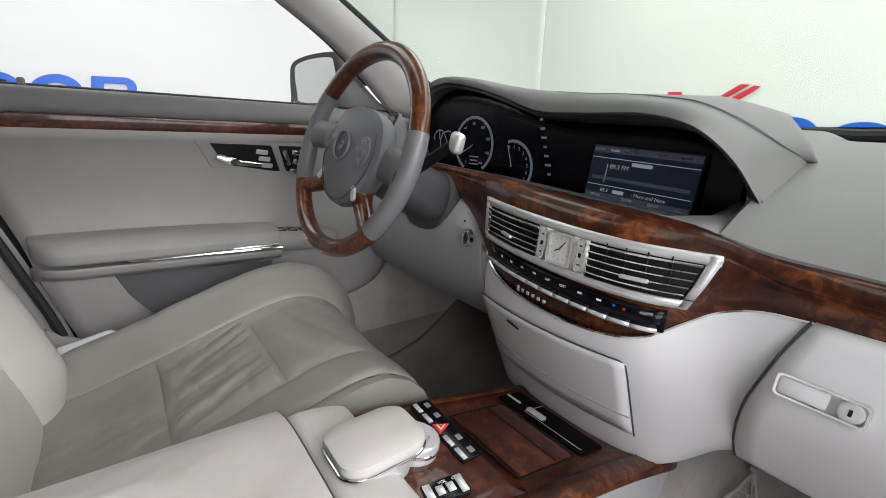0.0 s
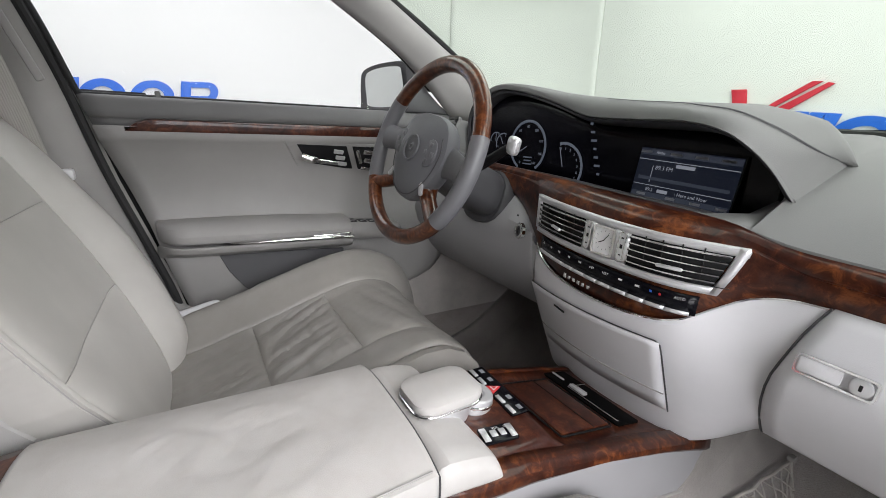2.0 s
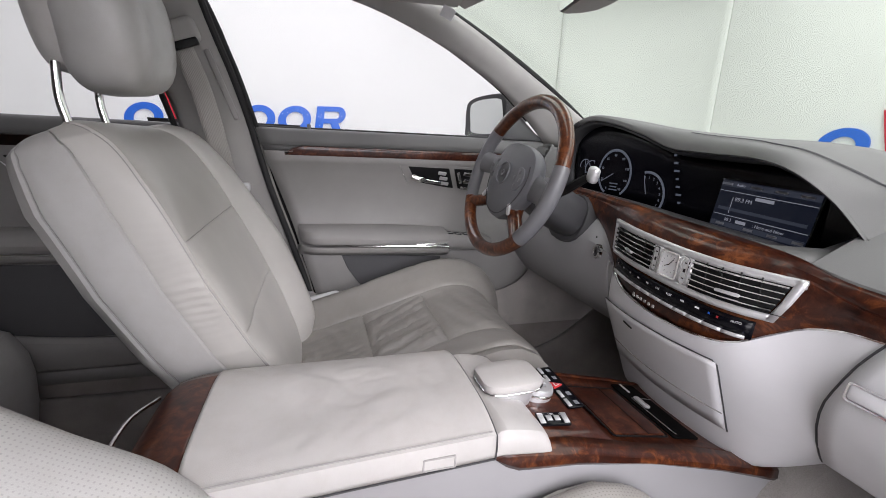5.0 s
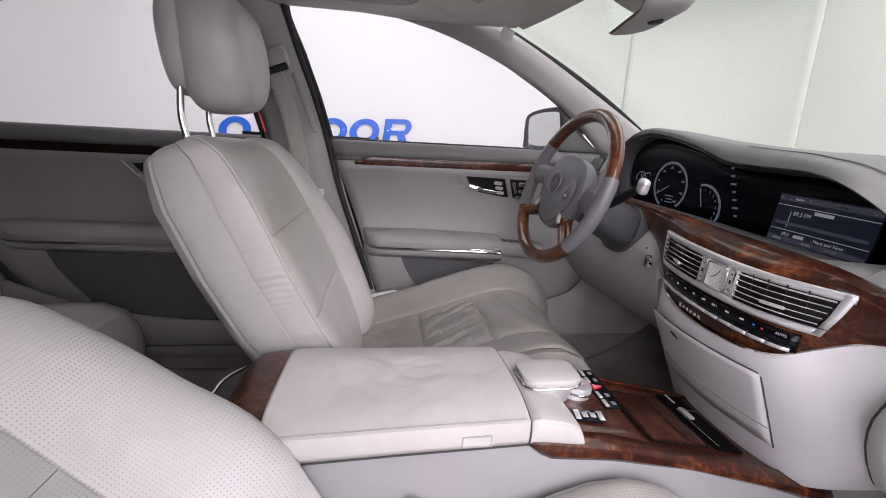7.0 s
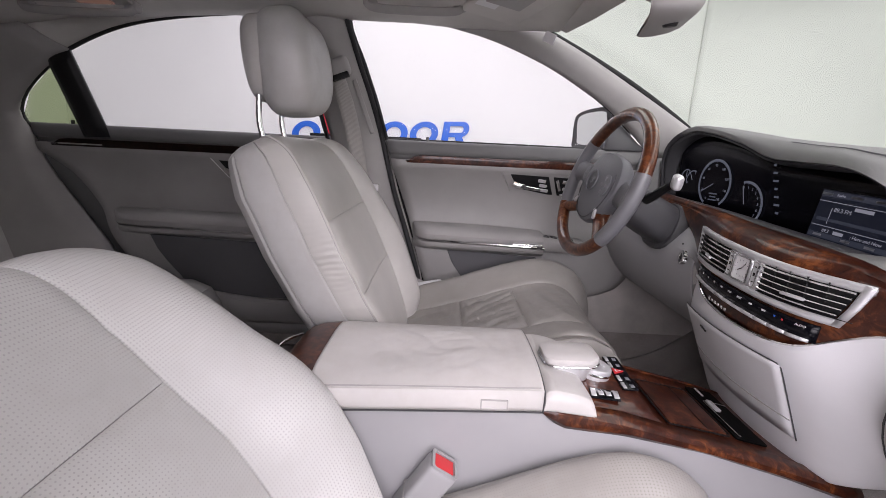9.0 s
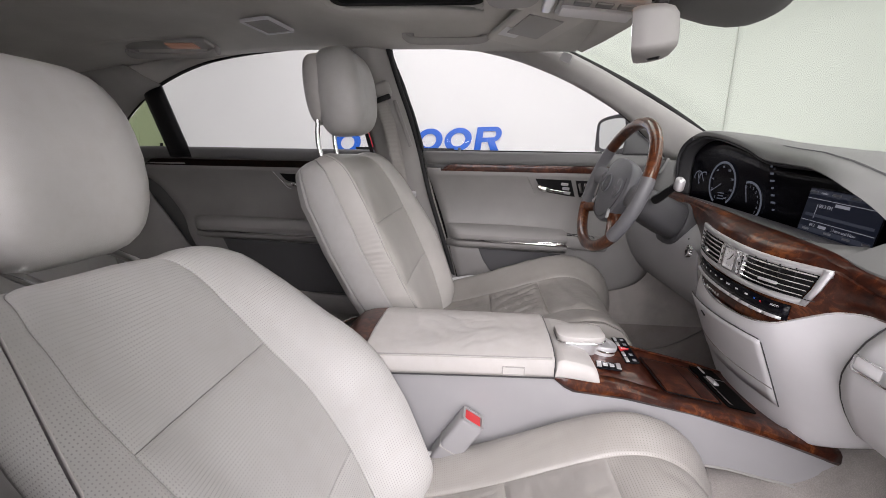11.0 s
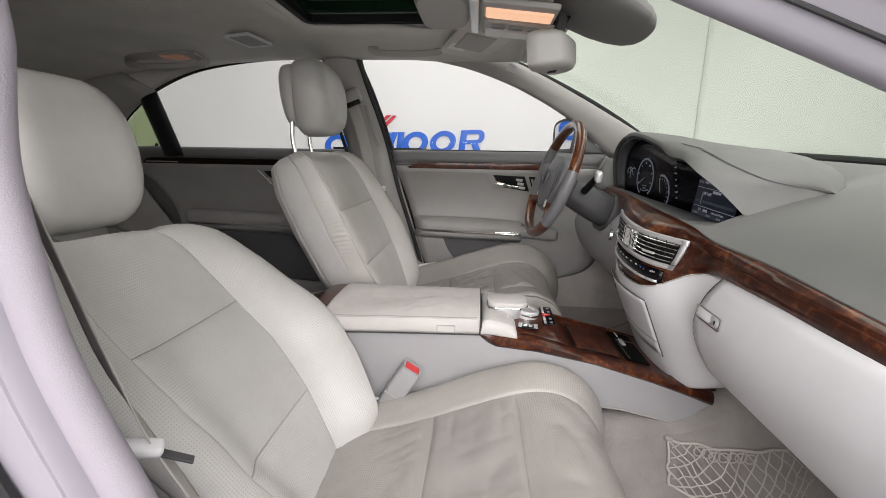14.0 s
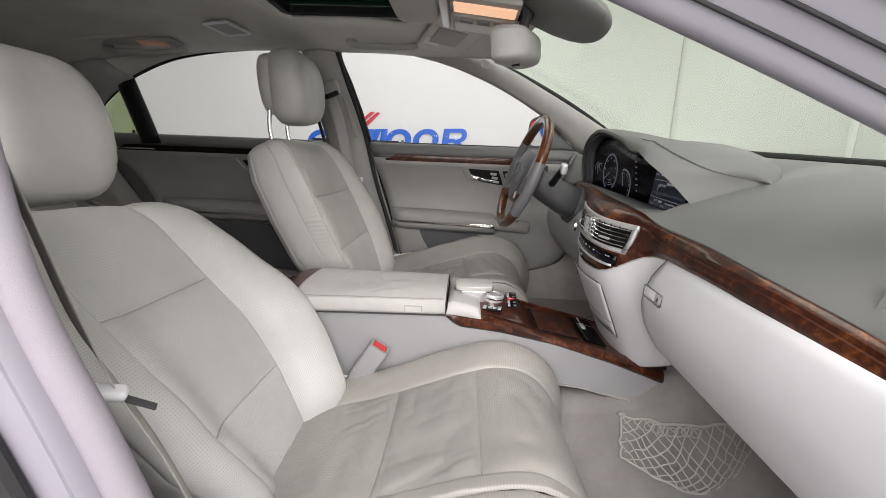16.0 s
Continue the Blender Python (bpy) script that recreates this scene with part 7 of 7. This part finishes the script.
def grab_handle(y, x, z, length, label, lit):
    g = thing("grab_handle", (x, y, z), label, "grab handle", "grab handles")
    part("bar", tube(spline([(x - 0.01, y - length / 2, z + 0.004), (x + 0.008, y - length / 2 + 0.02, z - 0.022), (x + 0.012, y, z - 0.027), (x + 0.008, y + length / 2 - 0.02, z - 0.022), (x - 0.01, y + length / 2, z + 0.004)], 20), 0.011, 10, flat=0.7), TRIMGREY, g, "grey handle bar")
    for s in (-1, 1):
        part("mount", box((x - 0.006, y + s * (length / 2 - 0.01), z - 0.006), (0.028, 0.035, 0.026), 0.008, 3), TRIMGREY, g)
    if lit:
        part("lamp", box((x + 0.030, y + length * 0.20, z + 0.000), (0.040, 0.095, 0.010), 0.004, 2, pose(0, 0, 0, 0, -9, 0)), LAMPWARM_DIM, g, "small glowing courtesy lamp")
        part("lamp_shell", box((x + 0.028, y, z + 0.005), (0.060, length * 1.0, 0.012), 0.005, 2, pose(0, 0, 0, 0, -9, 0)), TRIMGREY, g)
    return g


LAMPWARM_DIM = glow("dim_warm_lamp", (0.50, 0.27, 0.18), 0.22)
grab_handle(0.012, -0.450, 1.418, 0.25, "grey grab handle above front door", False)
grab_handle(-0.87, -0.475, 1.384, 0.30, "grey rear grab handle with glowing courtesy lamp", True)
rv = thing("roof_panel", (-0.33, -0.43, 1.43), "silver framed rectangular panel in the headliner", "roof panel")
rvm = axes((-0.342, -0.480, 1.4125), (1, -0.25, 0.06), (0, -1, 0))
part("frame", ringed(rounded(0.112, 0.098, 0.008), rounded(0.098, 0.084, 0.005), rvm, 0.007), FASCIA, rv, "pale silver frame")
part("insert", prism(rounded(0.10, 0.086, 0.005), rvm, 0.004), TRIMGREY, rv)
solo("airbag_tag", prism(rounded(0.032, 0.026, 0.004), axes((-0.482, 0.368, 1.3545), (0.25, 0.86, -0.42), (0.45, 0.3, 0.9)), 0.002, 0.0008), FASCIA, "small pale plastic tag on the pillar trim", "tag")

# ---- the open doorway on the near side ----
zb = (1.30, 1.15, 1.107, 1.044, 0.984, 0.905, 0.829, 0.756, 0.62, 0.45, 0.30)
yb2 = (-0.082, -0.072, -0.072, -0.080, -0.076, -0.064, -0.039, -0.010, 0.033, 0.058, 0.068)


def jamb_row(x_in, dy_in, x_nose, x_out, dy_out, i):
    y, z = yb2[i], zb[i]
    return [Vector((x_in, y + dy_in, z)), Vector((x_in + 0.03, y - 0.055, z)), Vector((x_nose - 0.035, y - 0.014, z)), Vector((x_nose, y, z)), Vector((x_nose + 0.02, y - 0.010, z)), Vector((x_out - 0.02, y + dy_out * 0.6, z)), Vector((x_out, y + dy_out, z)), Vector((x_out, -0.20, z)), Vector((x_in, -0.22, z))]


solo("pillar_right", sheet([jamb_row(0.70, -0.12, 0.80, 0.825, -0.030, i) for i in range(len(zb))], True, True), JAMB, "pale painted centre pillar beside the open doorway", "pillar", "structure", sub=1)
seal("door_seal", spline([Vector((0.828, yb2[i] - 0.046, zb[i])) for i in range(len(zb))], 40), 0.010, "black rubber seal on the near pillar")
solo("outer_panel_right", box((0.880, -0.635, 0.68), (0.07, 1.06, 0.85), 0.02), BODYDARK, "dark glossy outer panel of the rear door", "panel", "structure")
solo("door_seal", tube(spline([Vector((0.784, yb2[i] + 0.001, zb[i])) for i in range(len(zb))], 60), [0.0165 + 0.003 * min(1.0, max(0.0, (z - 1.09) / 0.05)) for z in np.interp(np.linspace(0, 1, 60) * (len(zb) - 1), range(len(zb)), zb)], 14), FABRICSEAL, "woven grey fabric door seal on the near pillar", "seal", "structure")
AP = [(0.695, 0.15, 1.262), (0.698, 0.30, 1.218), (0.700, 0.431, 1.166), (0.703, 0.52, 1.130), (0.706, 0.613, 1.091), (0.71, 0.75, 1.03), (0.715, 0.90, 0.955), (0.72, 1.02, 0.89)]
rows = []
for p in spline(AP, 30):
    rows.append([p + Vector(d) for d in ((-0.055, 0.01, 0.030), (-0.02, 0.0, 0.004), (0.0, 0.0, 0.0), (0.008, -0.002, 0.009), (0.014, 0.0, 0.019), (0.021, -0.003, 0.027), (0.028, -0.002, 0.037), (0.036, -0.003, 0.045), (0.045, 0.0, 0.058), (0.058, 0.01, 0.072), (0.03, 0.06, 0.11), (-0.06, 0.06, 0.09))])
solo("front_pillar_right", sheet(rows, True, True), PILLARGREY, "ridged pale front pillar and door seals of open doorway", "pillar", "structure", sharp=80, sub=1)
for d in ((0.017, -0.003, 0.022), (0.034, -0.005, 0.042)):
    seal("door_seal", [p + Vector(d) for p in spline(AP, 30)], 0.0022, "thin dark seal lip on the near front pillar")
seal("door_seal", [p + Vector((0.056, 0.0, 0.072)) for p in spline(AP, 30)], 0.010, "black rubber seal on the near front pillar")
solo("roof_rail_right", sheet([[Vector((x, y, z)) for x, z in ((0.59, 1.405), (0.66, 1.34), (0.70, 1.32), (0.74, 1.34), (0.70, 1.42))] for y in (0.2, 0.0, -0.4, -0.9, -1.3)], True, True), JAMB, "pale roof rail above the open doorway", "rail", "structure")
solo("sill_right", sheet([[Vector((x, y, z)) for x, z in ((0.70, 0.20), (0.71, 0.345), (0.76, 0.36), (0.82, 0.34), (0.88, 0.26), (0.88, 0.18))] for y in (-1.2, -0.2, 0.4, 1.0, 1.3)], True, True), JAMB, "pale painted door sill", "sill", "structure")
solo("kick_panel_right", box((0.735, 1.05, 0.55), (0.03, 0.5, 0.62), 0.01), FASCIA, "pale plastic kick panel by the open doorway", "panel", "structure")

# ---- luggage net on the tunnel ----
net = thing("luggage_net", (0.155, 0.87, 0.38), "knotted grey cord net on the footwell side", "net")


def net_at(u, v):
    """u along the footwell side, v from the top cord down; it bags outwards."""
    y = 0.725 + 0.285 * u
    top_z = 0.428 - 0.018 * math.sin(math.pi * u) + 0.028 * u
    low_z = 0.335 - 0.055 * math.sin(math.pi * min(1, u * 1.05)) ** 1.2 * (0.4 + 0.6 * u) - 0.005 * u
    z = top_z + (low_z - top_z) * v
    return Vector((0.166 + 0.035 * u + 0.055 * math.sin(math.pi * u) * math.sin(math.pi * v * 0.8) + 0.03 * v + 0.004 * noise.noise(Vector((u * 9, v * 9, 1))), y + 0.008 * noise.noise(Vector((u * 7, v * 7, 5))), z + 0.006 * noise.noise(Vector((u * 7, v * 7, 9)))))


part("top_cord", tube([net_at(k / 24, 0) for k in range(25)], 0.0030, 8), NETCORD, net, "elastic top cord")
part("side_cord", tube([net_at(0, k / 8) for k in range(9)], 0.0026, 8), NETCORD, net)
part("side_cord", tube([net_at(1, k / 8) for k in range(9)], 0.0026, 8), NETCORD, net)
part("lower_cord", tube([net_at(k / 24, 1) for k in range(25)], 0.0026, 8), NETCORD, net)
strands = []
for s in (1, -1):
    for k in range(-6, 14):
        pts = []
        for j in range(13):
            v = j / 12
            u = (k + s * v * 4.5 + (0 if s > 0 else 0)) / 11
            if 0 <= u <= 1:
                pts.append(net_at(u, v) + Vector((0.0008 * s, 0, 0)))
        if len(pts) > 2:
            strands.append(pts)
for pts in strands:
    part("strand", tube(pts, 0.0015, 5), NETCORD, net)
for k in range(7):
    u = 0.22 + 0.06 * k
    part("loop", tube([net_at(u, 0.02) + Vector((0.004, 0.012 * math.cos(t), -0.012 + 0.012 * math.sin(t))) for t in np.linspace(0, 2 * math.pi, 14)[:-1]], 0.0016, 5, True), NETCORD, net)
for u in (0.0, 1.0):
    part("hook", box(net_at(u, 0.0) + Vector((0, 0, 0.004)), (0.012, 0.018, 0.010), 0.004), TRIMGREY, net)

# ---- driver's floor mat ----
rows = []
for x in np.linspace(-0.64, -0.20, 12):
    rows.append([Vector((x, y, 0.248 + 0.03 * max(0.0, (y - 0.80) / 0.2) ** 2 + 0.004 * noise.noise(Vector((x * 8, y * 8, 3))))) for y in np.linspace(0.46, 1.0, 14)])
solo("floor_mat", sheet(rows), MATPILE, "dark brown carpet mat in the driver's footwell", "floor mat", thick=0.008, offset=1.0)
